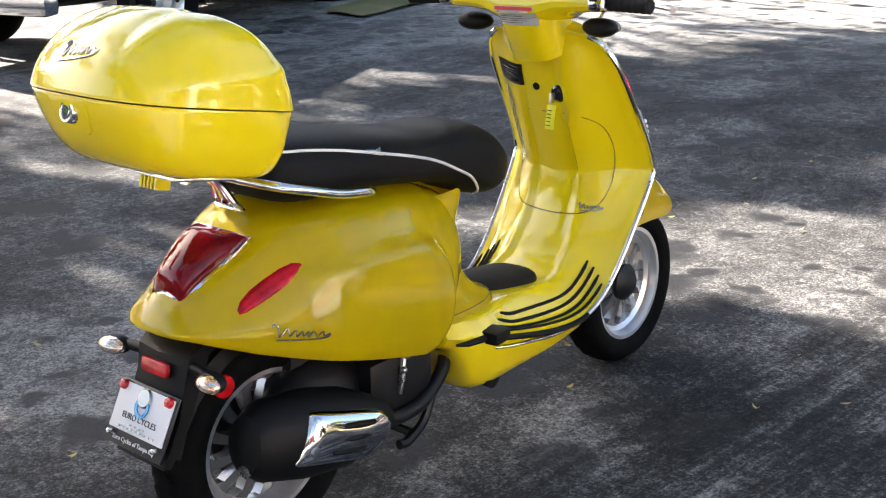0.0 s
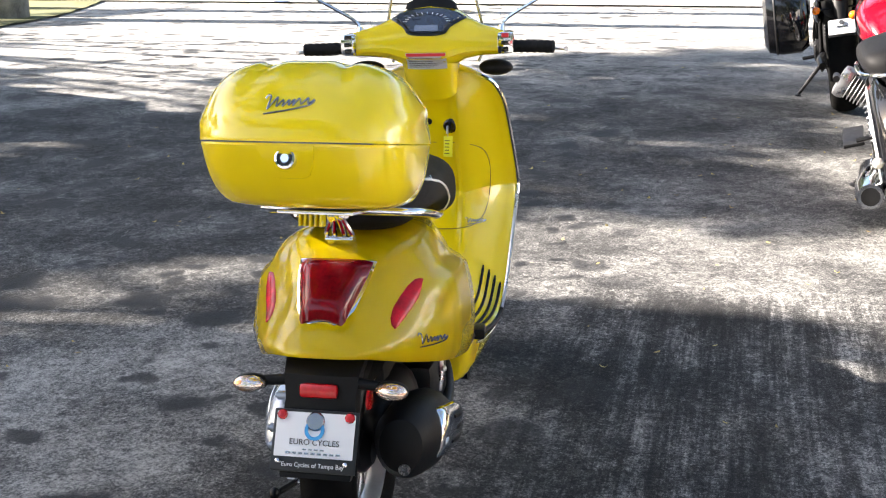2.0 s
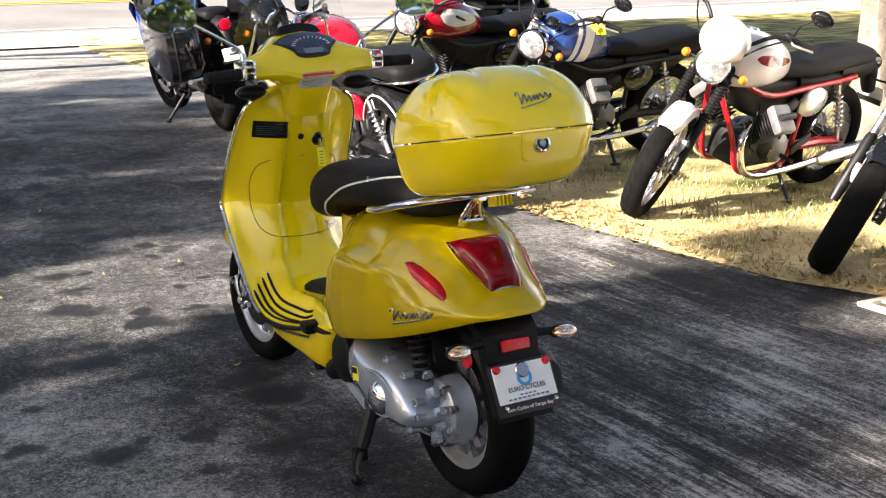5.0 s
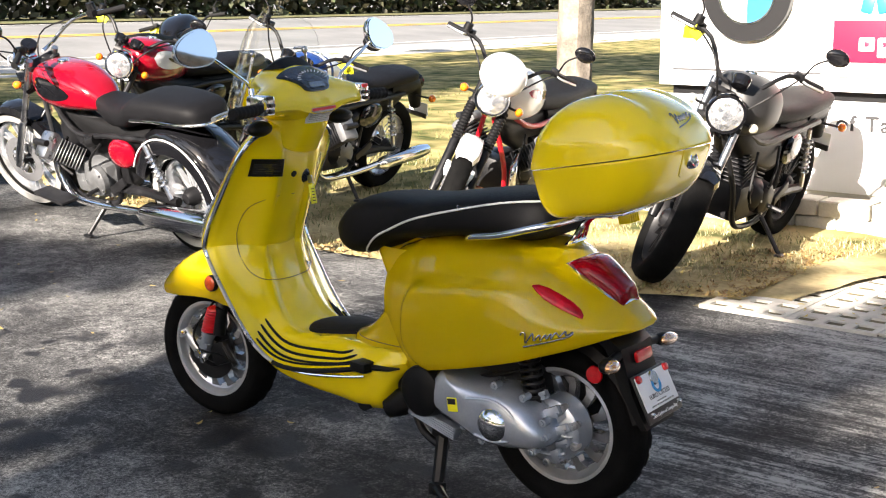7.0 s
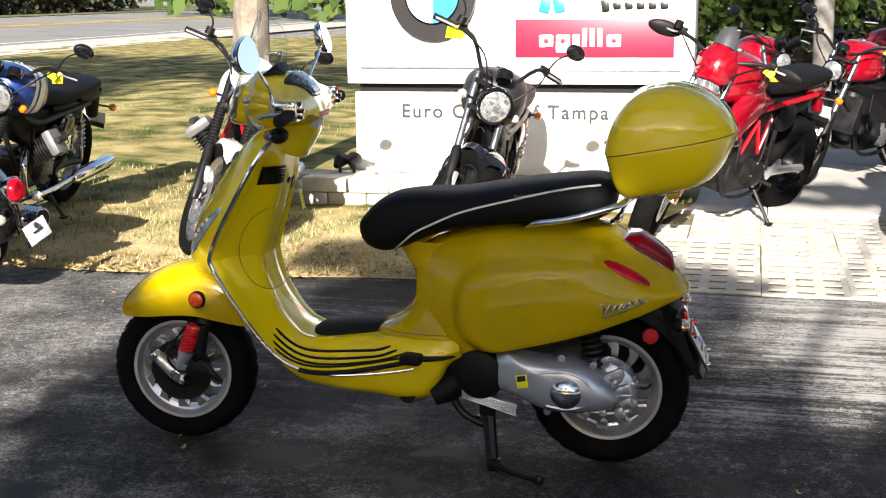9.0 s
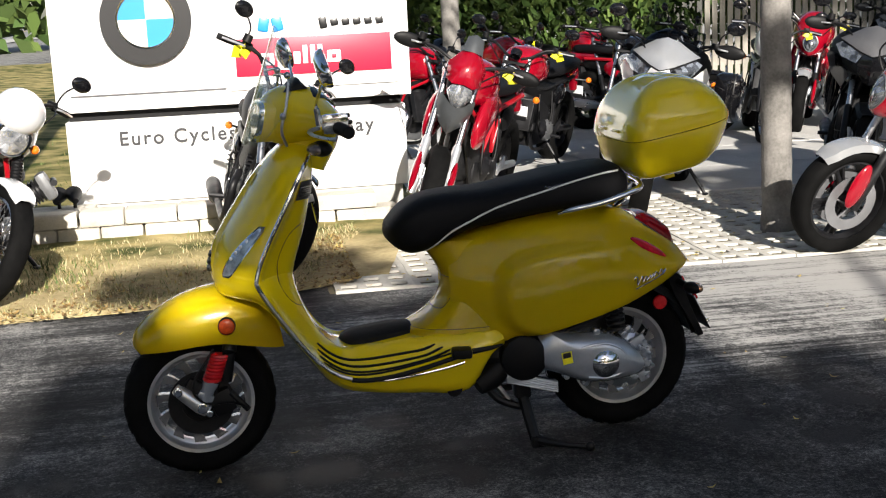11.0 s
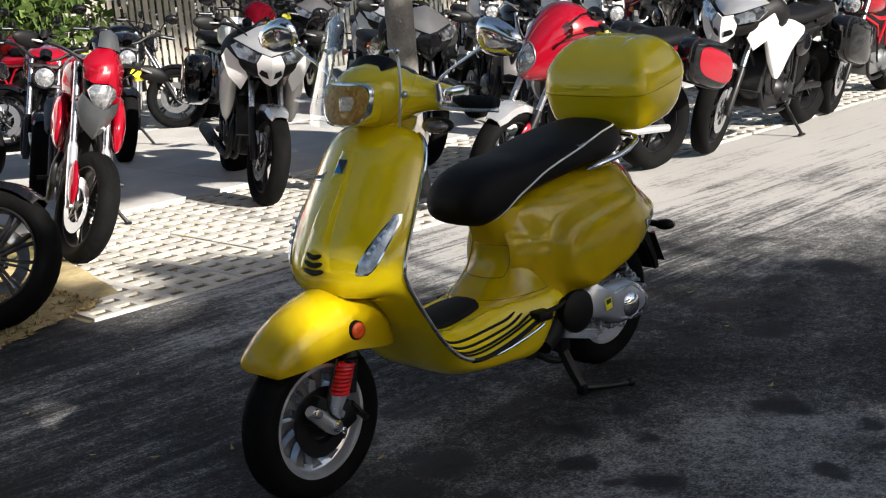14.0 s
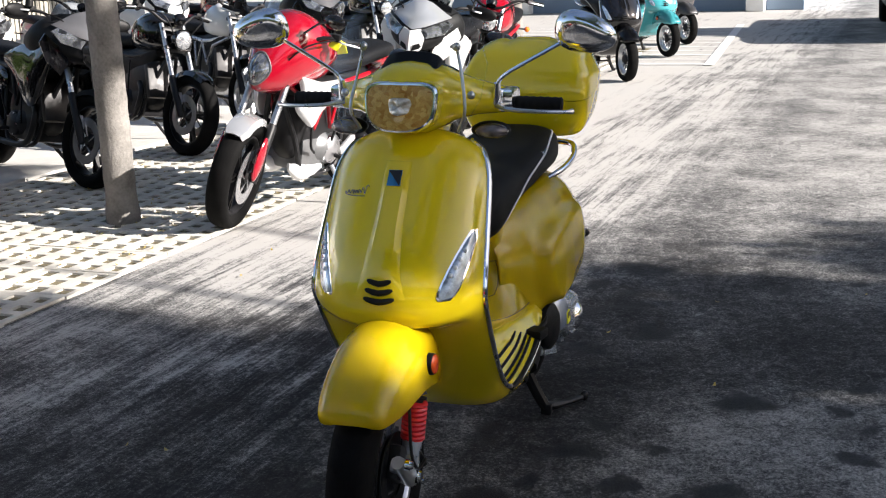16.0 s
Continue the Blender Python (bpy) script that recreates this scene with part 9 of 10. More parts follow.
paver_mesh = lattice_block()
random.seed(11)
for i in range(33):
    for j in range(5):
        x, y = 0.55 - 0.402 * i, -2.44 - 0.422 * j
        if x > 0.3 and j > 2 or x > -0.2 and j > 3:
            continue
        ob = new("paver", paver_mesh)
        ob.matrix_world = pose(x + random.uniform(-0.003, 0.003), y + random.uniform(-0.006, 0.006), -0.013 + random.uniform(-0.002, 0.002), random.uniform(-0.3, 0.3), random.uniform(-0.3, 0.3), random.uniform(-0.4, 0.4))
        ob.parent = pavers
slabs = tagged(new("slab_paving"), "pale concrete slabs under the parked motorcycles", "paving", kind="structure")
bm = B()
box(bm, (0, 0, 0.0), (1.19, 1.19, 0.04), None, 0.006, 1)
slab_mesh = finish("slab", bm, M["slab"])
for i in range(12):
    for j in range(8):
        ob = new("slab", slab_mesh)
        ob.matrix_world = pose(0.1 - 1.2 * i + random.uniform(-0.004, 0.004), -4.98 - 1.2 * j, 0.0 + random.uniform(-0.003, 0.003), random.uniform(-0.2, 0.2), random.uniform(-0.2, 0.2), 0)
        ob.parent = slabs
sheet("bay_line", -11.0, -10.88, -6.5, -1.05, 0.004, M["line_white"], 1, 6, "white painted bay line", "road line")
for k in range(11):
    x = -10.9 - 0.62 * k
    sheet("bay_line", x - 0.05, x, -5.0, -1.1 - 0.055 * k, 0.005, M["line_white"], 1, 6, "white painted bay line", "road line")
sheet("bay_line", -17.8, -10.8, -1.15, -1.03, 0.006, M["line_white"], 20, 1, "white painted bay line", "road line", fn=lambda x, y, i, j: (x, y - 0.08 * (-10.8 - x)))

# ---- leaf litter and grass ----


def scatter(name, spots, sizes, material, label, category, curl=0.4, flat=True, seed=1, blade=False):
    rnd = random.Random(seed)
    verts, faces = [], []
    for x, y, z in spots:
        L = rnd.uniform(*sizes)
        a = rnd.uniform(0, 6.283)
        c, s = math.cos(a), math.sin(a)
        n = len(verts)
        if blade:
            h = L * rnd.uniform(0.25, 1.0)
            lean = L * rnd.uniform(0.3, 1.0)
            w = 0.0024 + L * 0.014
            verts += [(x - s * w, y + c * w, z), (x + s * w, y - c * w, z), (x + c * lean * 0.5 + s * w * 0.7, y + s * lean * 0.5 - c * w * 0.7, z + h * 0.7), (x + c * lean * 0.5 - s * w * 0.7, y + s * lean * 0.5 + c * w * 0.7, z + h * 0.7), (x + c * lean, y + s * lean, z + h)]
            faces += [(n, n + 1, n + 2, n + 3), (n + 3, n + 2, n + 4)]
        else:
            w = L * rnd.uniform(0.28, 0.42)
            k = rnd.uniform(0, curl) * L
            pts = [(-L / 2, 0, k), (-L * 0.15, -w / 2, 0), (L * 0.25, -w * 0.4, 0.1 * k), (L / 2, 0, k * 0.7), (L * 0.25, w * 0.4, 0.2 * k), (-L * 0.15, w / 2, 0.1 * k)]
            verts += [(x + px * c - py * s, y + px * s + py * c, z + pz) for px, py, pz in pts]
            faces += [(n, n + 1, n + 5), (n + 1, n + 2, n + 4, n + 5), (n + 2, n + 3, n + 4)]
    me = bpy.data.meshes.new(name)
    me.from_pydata(verts, [], faces)
    me.materials.append(material)
    return tagged(new(name, me), label, category, kind="stuff")


def leaf_material(name, cols, rough=0.7):
    m = bpy.data.materials.new(name)
    m.use_nodes = True
    nt = m.node_tree
    b = nt.nodes["Principled BSDF"]
    g = nt.nodes.new("ShaderNodeNewGeometry")
    r = nt.nodes.new("ShaderNodeValToRGB")
    while len(r.color_ramp.elements) < len(cols):
        r.color_ramp.elements.new(0.5)
    for k, (e, c) in enumerate(zip(r.color_ramp.elements, cols)):
        e.position = k / max(1, len(cols) - 1)
        e.color = (*c, 1)
    nt.links.new(g.outputs["Random Per Island"], r.inputs[0])
    nt.links.new(r.outputs[0], b.inputs["Base Color"])
    b.inputs["Roughness"].default_value = rough
    return m


M["straw"] = leaf_material("straw_blades", [(0.44, 0.35, 0.17), (0.6, 0.51, 0.3), (0.3, 0.23, 0.1), (0.16, 0.19, 0.06), (0.54, 0.45, 0.25), (0.22, 0.24, 0.08)])
M["grass"] = leaf_material("grass_blades", [(0.06, 0.11, 0.02), (0.12, 0.16, 0.04), (0.25, 0.22, 0.08), (0.09, 0.13, 0.03)])
M["dead_leaf"] = leaf_material("dead_leaves", [(0.2, 0.11, 0.04), (0.36, 0.24, 0.09), (0.12, 0.07, 0.03), (0.5, 0.38, 0.12), (0.28, 0.16, 0.06)])
M["leaf_pale"] = leaf_material("pale_leaves", [(0.3, 0.2, 0.07), (0.55, 0.42, 0.1), (0.22, 0.15, 0.06), (0.5, 0.44, 0.14)])
M["leaf_green"] = leaf_material("green_leaves", [(0.035, 0.075, 0.012), (0.06, 0.11, 0.02), (0.1, 0.15, 0.03), (0.045, 0.08, 0.02)])

rnd = random.Random(21)
spots = []
while len(spots) < 26000:
    x = 0.5 + 8 * rnd.random() ** 1.5
    y = verge_edge(x) - 0.02 - 3.2 * rnd.random() ** 1.35
    if x < 0.9 - 0.35 * (verge_edge(x) - y) or (y < -4.05 and 0 < x < 2.5):
        continue
    spots.append((x, y, 0.014 + ground_height(x, y)))
scatter("straw", spots, (0.02, 0.055), M["straw"], "loose dry straw and cut grass on the verge", "straw", blade=True, seed=3)
spots = []
while len(spots) < 14000:
    x = 2.0 + 12 * rnd.random() ** 1.3
    y = -2.6 - 9 * rnd.random() ** 1.3
    if noise.noise((x * 0.8, y * 0.8, 4)) < -0.05:
        continue
    spots.append((x, y, 0.014 + ground_height(x, y)))
scatter("grass", spots, (0.03, 0.08), M["grass"], "thin green lawn grass on the verge", "grass", blade=True, seed=4)
spots = []
while len(spots) < 2400:
    x = 0.62 + 8.5 * rnd.random() ** 2.0
    y = verge_edge(x) + 0.1 - (0.35 + 1.3 * max(0, 1 - x / 3)) * rnd.random() ** 1.3
    spots.append((x, y, 0.03 + ground_height(x, y)))
scatter("leaf_litter", spots, (0.02, 0.06), M["dead_leaf"], "brown leaf litter heaped along the verge edge", "leaf litter", seed=5)
spots = [(0.75 - 6 * rnd.random() ** 1.6, -2.25 - 1.9 * rnd.random(), 0.016) for _ in range(420)]
spots += [(x, -2.1 + 4.0 * rnd.random(), 0.005 + ground_height(x, 0)) for x in [-1.5 + 6.5 * rnd.random() for _ in range(90)]]
spots += [(x, -2.0 + 5.0 * rnd.random(), 0.004 + ground_height(x, 0)) for x in [2 + 7 * rnd.random() for _ in range(60)]]
scatter("fallen_leaves", spots, (0.018, 0.04), M["leaf_pale"], "a few fallen leaves on the lane and pavers", "fallen leaves", seed=6)

# ---- trees ----


def trunk_mesh(bm, pts, radii, rough, seed, n=16, rings=26):
    sp = spline(pts, rings)
    rr = [interp(k / (rings - 1) * (len(radii) - 1), list(enumerate(radii))) for k in range(rings)]
    rows = []
    for p, r in zip(sp, rr):
        rows.append([p + Vector((math.cos(2 * math.pi * k / n), math.sin(2 * math.pi * k / n), 0)) * r * (1 + rough * noise.noise((math.cos(2 * math.pi * k / n) * 3 + seed, math.sin(2 * math.pi * k / n) * 3, p.z * 1.5)) + rough * 0.5 * noise.noise((k * 2.0, p.z * 4, seed))) for k in range(n)])
    loft(bm, rows)


M["bark"] = mat("grey_bark", (0.1, 0.085, 0.07), 0.95, color2=(0.3, 0.26, 0.21), vscale=5, bump=1.0, bscale=45)
M["palm_bark"] = mat("pale_palm_bark", (0.1, 0.094, 0.085), 0.9, color2=(0.27, 0.255, 0.235), vscale=6, bump=0.8, bscale=60)


def leafy_tree(base, height, crown, count, leaf, label, seed, lean=(0, 0), trunk_r=0.16):
    """Trunk, limbs and a crown of single leaves in uneven clumps. crown: clumps of (centre, radii)."""
    rnd = random.Random(seed)
    tr = thing("tree", pose(*base), label, "tree", "trees round the lane")
    bm = B()
    top = Vector((lean[0], lean[1], height))
    trunk_mesh(bm, [(0, 0, -0.05), (lean[0] * 0.2, lean[1] * 0.2, height * 0.4), top * 0.75, top], [trunk_r * 1.25, trunk_r, trunk_r * 0.75, trunk_r * 0.5], 0.14, seed)
    part("trunk", bm, M["bark"], tr)
    verts, faces = [], []
    for c, r in crown:
        c = Vector(c)
        bm = B()
        a = top * rnd.uniform(0.7, 0.98)
        tube(bm, [a, a.lerp(c, 0.5) + Vector((0, 0, -0.2)), c], [trunk_r * 0.4, trunk_r * 0.25, trunk_r * 0.08], 7, smooth=8)
        part("limb", bm, M["bark"], tr)
        n = int(count / len(crown))
        subs = [c + Vector([rnd.gauss(0, 0.42) * q for q in r]) for _ in range(max(6, n // 60))]
        for _ in range(n):
            s = rnd.choice(subs)
            p = s + Vector([rnd.gauss(0, 0.17) * q for q in r])
            L = leaf * rnd.uniform(0.6, 1.25)
            d = Vector((rnd.gauss(0, 1), rnd.gauss(0, 1), rnd.gauss(0, 0.7))).normalized()
            e = d.orthogonal().normalized()
            e = Matrix.Rotation(rnd.uniform(0, 6.28), 3, d) @ e
            k = len(verts)
            verts += [tuple(p - d * L * 0.5), tuple(p + e * L * 0.24), tuple(p + d * L * 0.5), tuple(p - e * L * 0.24)]
            faces.append((k, k + 1, k + 2, k + 3))
    me = bpy.data.meshes.new("crown")
    me.from_pydata(verts, [], faces)
    me.materials.append(M["leaf_green"])
    ob = new("crown", me)
    ob.parent = tr
    tagged(ob, "uneven crown of single leaves")
    return tr


SHX, SHY = -SUN_DIR.x / SUN_DIR.z, SUN_DIR.y / SUN_DIR.z


def above(sx, sy, z):
    """The place at height z whose shadow falls on (sx, sy)."""
    return (sx - SHX * z, sy + SHY * z, z)


def shade_tree(base_xy, spots, count, leaf, label, seed, trunk_r=0.18):
    bx, by = base_xy
    crown = []
    for sx, sy, z, rx, ry, rz in spots:
        p = above(sx, sy, z)
        crown.append(((p[0] - bx, p[1] - by, z), (rx, ry, rz)))
    return leafy_tree((bx, by, 0), 4.2, crown, count, leaf, label, seed, (0.1, 0.1), trunk_r)


shade_tree((0.4, 13.6), [(-0.12, -2.12, 5.2, 0.28, 0.4, 0.12), (0.02, -2.2, 5.3, 0.32, 0.3, 0.1), (-0.18, -2.3, 5.3, 0.26, 0.26, 0.1), (0.86, -1.55, 5.2, 0.4, 0.42, 0.25), (1.1, 0.0, 5.2, 0.42, 0.36, 0.2), (0.75, -0.05, 5.2, 0.34, 0.28, 0.15), (0.6, -0.38, 5.2, 0.34, 0.26, 0.15), (1.05, -0.22, 5.2, 0.34, 0.24, 0.15), (1.3, -0.42, 5.2, 0.36, 0.2, 0.2), (1.78, -0.75, 5.2, 0.22, 0.34, 0.2), (1.22, -1.62, 5.2, 0.34, 0.3, 0.15), (1.66, -0.25, 5.2, 0.3, 0.36, 0.2), (-0.22, -0.5, 5.2, 0.3, 0.24, 0.2), (0.45, -1.16, 5.2, 0.28, 0.2, 0.12), (0.15, -1.1, 5.2, 0.26, 0.18, 0.12), (1.15, -2.05, 5.2, 0.34, 0.42, 0.12), (1.2, -2.5, 5.2, 0.3, 0.4, 0.12), (0.85, -2.75, 5.2, 0.4, 0.3, 0.12), (1.65, -2.65, 5.2, 0.34, 0.26, 0.12), (-1.3, -5.1, 5.2, 0.8, 0.35, 0.15), (-2.7, -5.0, 5.2, 0.7, 0.35, 0.15), (0.42, -0.92, 5.3, 0.62, 0.6, 0.3), (-0.12, -0.2, 5.2, 0.72, 0.7, 0.3), (-0.55, 0.45, 5.1, 0.78, 0.75, 0.35), (-1.1, 1.05, 5.0, 0.85, 0.8, 0.4), (-1.6, 1.8, 5.0, 0.95, 0.9, 0.4), (1.2, -0.22, 5.3, 0.6, 0.36, 0.3),
                         (0.6, 0.4, 5.2, 0.9, 0.8, 0.4), (1.2, 0.6, 5.4, 0.75, 0.8, 0.4), (0.2, 1.6, 5.0, 1.2, 1.0, 0.5), (0.6, 2.9, 4.9, 1.6, 1.2, 0.7), (0.6, 4.6, 4.7, 2.0, 1.5, 0.9), (-1.2, 3.2, 4.9, 1.4, 1.2, 0.7)], 40000, 0.17, "broad oak that shades the lane", 31)
shade_tree((5.6, 17.5), [(3.9, 1.6, 4.8, 1.2, 1.3, 0.9), (5.2, 0.2, 5.0, 1.4, 1.2, 0.9), (6.4, 1.3, 5.0, 1.2, 0.9, 0.7), (4.6, 2.7, 4.8, 0.9, 0.6, 0.5), (7.2, -0.4, 5.2, 0.9, 1.0, 0.8), (3.6, 2.6, 4.9, 0.9, 0.8, 0.4), (4.6, 1.2, 4.9, 0.9, 0.8, 0.4), (1.9, 2.3, 5.0, 0.6, 0.5, 0.3), (2.5, 2.9, 5.0, 0.6, 0.5, 0.3), (2.6, 2.0, 5.0, 0.6, 0.5, 0.3)], 12500, 0.17, "thin-leaved tree that dapples the lane", 32)
shade_tree((9.4, 17.5), [(3.9, -0.9, 5.4, 0.6, 0.6, 0.3), (4.7, -0.2, 5.4, 0.9, 0.8, 0.35), (5.6, -0.9, 5.5, 1.0, 0.8, 0.35), (6.6, -0.2, 5.5, 1.0, 0.9, 0.4), (7.6, -1.0, 5.5, 1.1, 0.9, 0.4), (8.6, -0.2, 5.5, 1.1, 0.9, 0.4), (9.6, -1.2, 5.5, 1.0, 0.9, 0.4), (8.6, 0.4, 5.4, 0.9, 0.7, 0.3), (7.2, 1.1, 5.4, 0.9, 0.7, 0.3), (6.0, 1.4, 5.3, 0.9, 0.7, 0.3), (4.8, 1.5, 5.3, 0.9, 0.8, 0.3), (3.6, 0.7, 5.2, 0.6, 0.6, 0.3), (2.9, 1.6, 5.2, 0.7, 0.8, 0.3), (10.2, -2.2, 5.5, 0.8, 0.7, 0.4)], 21000, 0.17, "wide oak whose shade covers the drive", 34)
shade_tree((12.0, 19.0), [(5.3, 4.95, 4.4, 0.55, 0.45, 0.3), (6.1, 5.3, 4.4, 0.6, 0.5, 0.3), (6.9, 5.7, 4.4, 0.6, 0.5, 0.3), (7.6, 6.4, 4.4, 0.6, 0.5, 0.3), (8.8, 7.2, 4.4, 0.9, 0.5, 0.3), (10.4, 8.0, 4.4, 1.0, 0.5, 0.3), (12.5, 8.3, 4.4, 1.2, 0.5, 0.3), (15.0, 8.6, 4.4, 1.4, 0.6, 0.3)], 9000, 0.17, "tree on the grass island by the drive", 35)
shade_tree((-6.5, 24), [(-5.5, 9.0, 5.0, 2.0, 1.6, 1.2), (-8, 8.4, 5.2, 2.0, 1.6, 1.2)], 3000, 0.2, "tree at the far side of the car park", 33)

# unseen high oaks added to dim the sky: crowns overhead, out of the sun's way to the lane
rnd = random.Random(71)
for bx, by, cx, n in ((-9.0, -14.5, -5.0, 11), (-2.0, -15.0, 2.5, 12), (15.5, 13.0, 9.5, 8), (-16.0, -14.5, -11.0, 10)):
    crown = []
    for k in range(n):
        x, y = rnd.uniform(-4.5, 4.5) + cx - bx, rnd.uniform(-9.5, -3.5) + (11.0 - by)
        crown.append(((x, y, 8.6 + 0.2 * (6.5 + y + by - 11) + rnd.uniform(0, 1.2)), (1.7, 1.6, 0.8)))
    leafy_tree((bx, by, 0), 8.0, crown, 4200, 0.3, "unseen tall oak added to dim the sky over the lane", 72 + n, (0.3, -1.5), 0.24)

# unseen foliage at the far end, added for the mirrors to reflect
rnd = random.Random(95)
leafy_tree((-19.0, -15.0, 0), 7.5, [((rnd.uniform(-1.0, 9.0), rnd.uniform(9.5, 18.5), rnd.uniform(7.4, 11.5)), (1.8, 1.8, 1.0)) for _ in range(16)], 9000, 0.34, "unseen wide oak added over the far end for the mirrors", 96, (0.4, 1.2), 0.28)

# unseen dense canopy added towards the road to dim the sky: its own shade falls far back on the lawn
rnd = random.Random(90)
leafy_tree((13.5, 9.5, 0.1), 7.0, [((rnd.uniform(-6.0, 2.5), rnd.uniform(-11.5, -1.0), rnd.uniform(6.6, 9.8)), (2.0, 2.0, 1.0)) for _ in range(16)], 11000, 0.42, "unseen large oak added to dim the sky beside the drive", 91, (-0.6, -1.2), 0.34)

# slim trunk beside the sign, palm trunks on the pavers
tr = thing("tree", pose(3.08, -4.8, 0), "upright oak trunk with grey bark on the verge", "tree", "trees round the lane")
bm = B()
trunk_mesh(bm, [(0, 0, -0.03), (0.0, 0.02, 0.8), (-0.03, 0.0, 2.2), (-0.05, 0, 4.5)], [0.17, 0.128, 0.12, 0.1], 0.2, 3, 22, 60)
part("trunk", bm, M["bark"], tr)
verts, faces = [], []
rnd = random.Random(8)
for _ in range(2600):
    p = Vector((rnd.gauss(0, 1.2), rnd.gauss(0, 1.2) - 0.5, 5.2 + rnd.gauss(0, 0.6)))
    L = 0.16 * rnd.uniform(0.6, 1.2)
    d = Vector((rnd.gauss(0, 1), rnd.gauss(0, 1), rnd.gauss(0, 0.7))).normalized()
    e = d.orthogonal().normalized()
    k = len(verts)
    verts += [tuple(p - d * L * 0.5), tuple(p + e * L * 0.24), tuple(p + d * L * 0.5), tuple(p - e * L * 0.24)]
    faces.append((k, k + 1, k + 2, k + 3))
me = bpy.data.meshes.new("crown")
me.from_pydata(verts, [], faces)
me.materials.append(M["leaf_green"])
ob = new("crown", me)
ob.parent = tr
for x, y, r in ((-1.86, -2.9, 0.085), (-9.75, -3.1, 0.1), (-1.0, -8.6, 0.09), (-6.4, -8.3, 0.09)):
    pt = thing("palm_tree", pose(x, y, 0), "slim pale palm trunk with faint rings", "palm tree", "palm trunks")
    bm = B()
    rows = []
    for k in range(90):
        z = -0.02 + 4.2 * k / 89
        rr = r * (1.12 if z < 0.08 else 1.0) * (1 + 0.035 * (k % 3 == 0)) * (1 - 0.04 * z / 4)
        rows.append([Vector((rr * math.cos(2 * math.pi * q / 18) * (1 + 0.04 * noise.noise((q, z * 3, x))), rr * math.sin(2 * math.pi * q / 18), z)) + Vector((0.02 * math.sin(z * 0.8), 0, 0)) for q in range(18)])
    loft(bm, rows)
    part("trunk", bm, M["palm_bark"], pt, "", 30)
    for f in range(11):
        bm = B()
        a = 2 * math.pi * f / 11
        d = Vector((math.cos(a), math.sin(a), 0))
        pts = spline([Vector((0, 0, 4.15)), d * 0.6 + Vector((0, 0, 4.7)), d * 1.3 + Vector((0, 0, 4.5)), d * 1.8 + Vector((0, 0, 3.9))], 16)
        tube(bm, pts, 0.012, 5)
        side = Vector((-d.y, d.x, 0))
        for p in pts[2:]:
            for s in (1, -1):
                q = [bm.verts.new(p), bm.verts.new(p + side * s * 0.2 + d * 0.08 + Vector((0, 0, 0.01))), bm.verts.new(p + side * s * 0.42 + d * 0.2 - Vector((0, 0, 0.14)))]
                bm.faces.new(q)
        part("frond", bm, M["leaf_green"], pt)

# ---- hedge, fence and far backdrop ----


def leaf_bank(name, x0, x1, y0, y1, z0, z1, count, leaf, label, category, seed, material=None):
    rnd = random.Random(seed)
    verts, faces = [], []
    for _ in range(count):
        x, y = rnd.uniform(x0, x1), rnd.uniform(y0, y1)
        zt = z1 * (0.82 + 0.25 * noise.noise((x * 0.9, y * 0.9, seed)))
        z = z0 + (zt - z0) * rnd.random() ** 0.7
        L = leaf * rnd.uniform(0.6, 1.3)
        d = Vector((rnd.gauss(0, 1), rnd.gauss(0, 1), rnd.gauss(0, 1))).normalized()
        e = d.orthogonal().normalized()
        p = Vector((x, y, z + ground_height(x, y)))
        k = len(verts)
        verts += [tuple(p - d * L * 0.5), tuple(p + e * L * 0.28), tuple(p + d * L * 0.5), tuple(p - e * L * 0.28)]
        faces.append((k, k + 1, k + 2, k + 3))
    me = bpy.data.meshes.new(name)
    me.from_pydata(verts, [], faces)
    me.materials.append(material or M["leaf_green"])
    return tagged(new(name, me), label, category, kind="stuff")


leaf_bank("hedge", -4.2, 0.9, -11.0, -10.2, 0.0, 2.2, 9000, 0.15, "dense green hedge behind the parked motorcycles", "hedge", 41)
leaf_bank("shrubs", -14, -3.5, -13.2, -11.8, 0.0, 3.2, 9000, 0.22, "dark shrubs behind the slat fence", "shrubs", 47)
M["leaf_far"] = leaf_material("far_leaves", [(0.03, 0.03, 0.014), (0.05, 0.042, 0.022), (0.035, 0.055, 0.016), (0.065, 0.05, 0.03)])
leaf_bank("shrubs", 37, 41, -70, -2, 0.0, 5.5, 48000, 0.42, "dark shrubs and trees across the road", "shrubs", 42, M["leaf_far"])
leaf_bank("trees", 43, 49, -75, 55, 1.5, 14.0, 9000, 1.7, "tall dark trees beyond the road", "trees", 46)
leaf_bank("shrubs", 37, 41, -2, 40, 0.0, 4.0, 26000, 0.42, "dark shrubs across the road", "shrubs", 43, M["leaf_far"])
# unseen backdrop, added to darken the low sky in the paint's reflections
leaf_bank("shrubs", -40, 40, 25, 27.5, 0.0, 6.5, 9000, 0.9, "unseen dark trees added along the car park for reflections", "shrubs", 45)
leaf_bank("shrubs", -30, 30, -62, -55, 0.0, 9.0, 7000, 1.3, "far dark trees behind the lawn", "shrubs", 44)
# out of view, added to cover the sky that the mirrors reflect
leaf_bank("trees", -47, -42, -40, 30, 1.0, 17.0, 9000, 1.3, "unseen tall trees behind the workshop, added for mirror reflections", "trees", 48)
fence = thing("fence", pose(0, 0, 0), "pale upright slat fence behind the hedge", "fence")
bm = B()
box(bm, (0, 0, 1.1), (0.07, 0.02, 2.2), None, 0.004, 1)
slat_mesh = finish("slat", bm, M["fence_paint"])
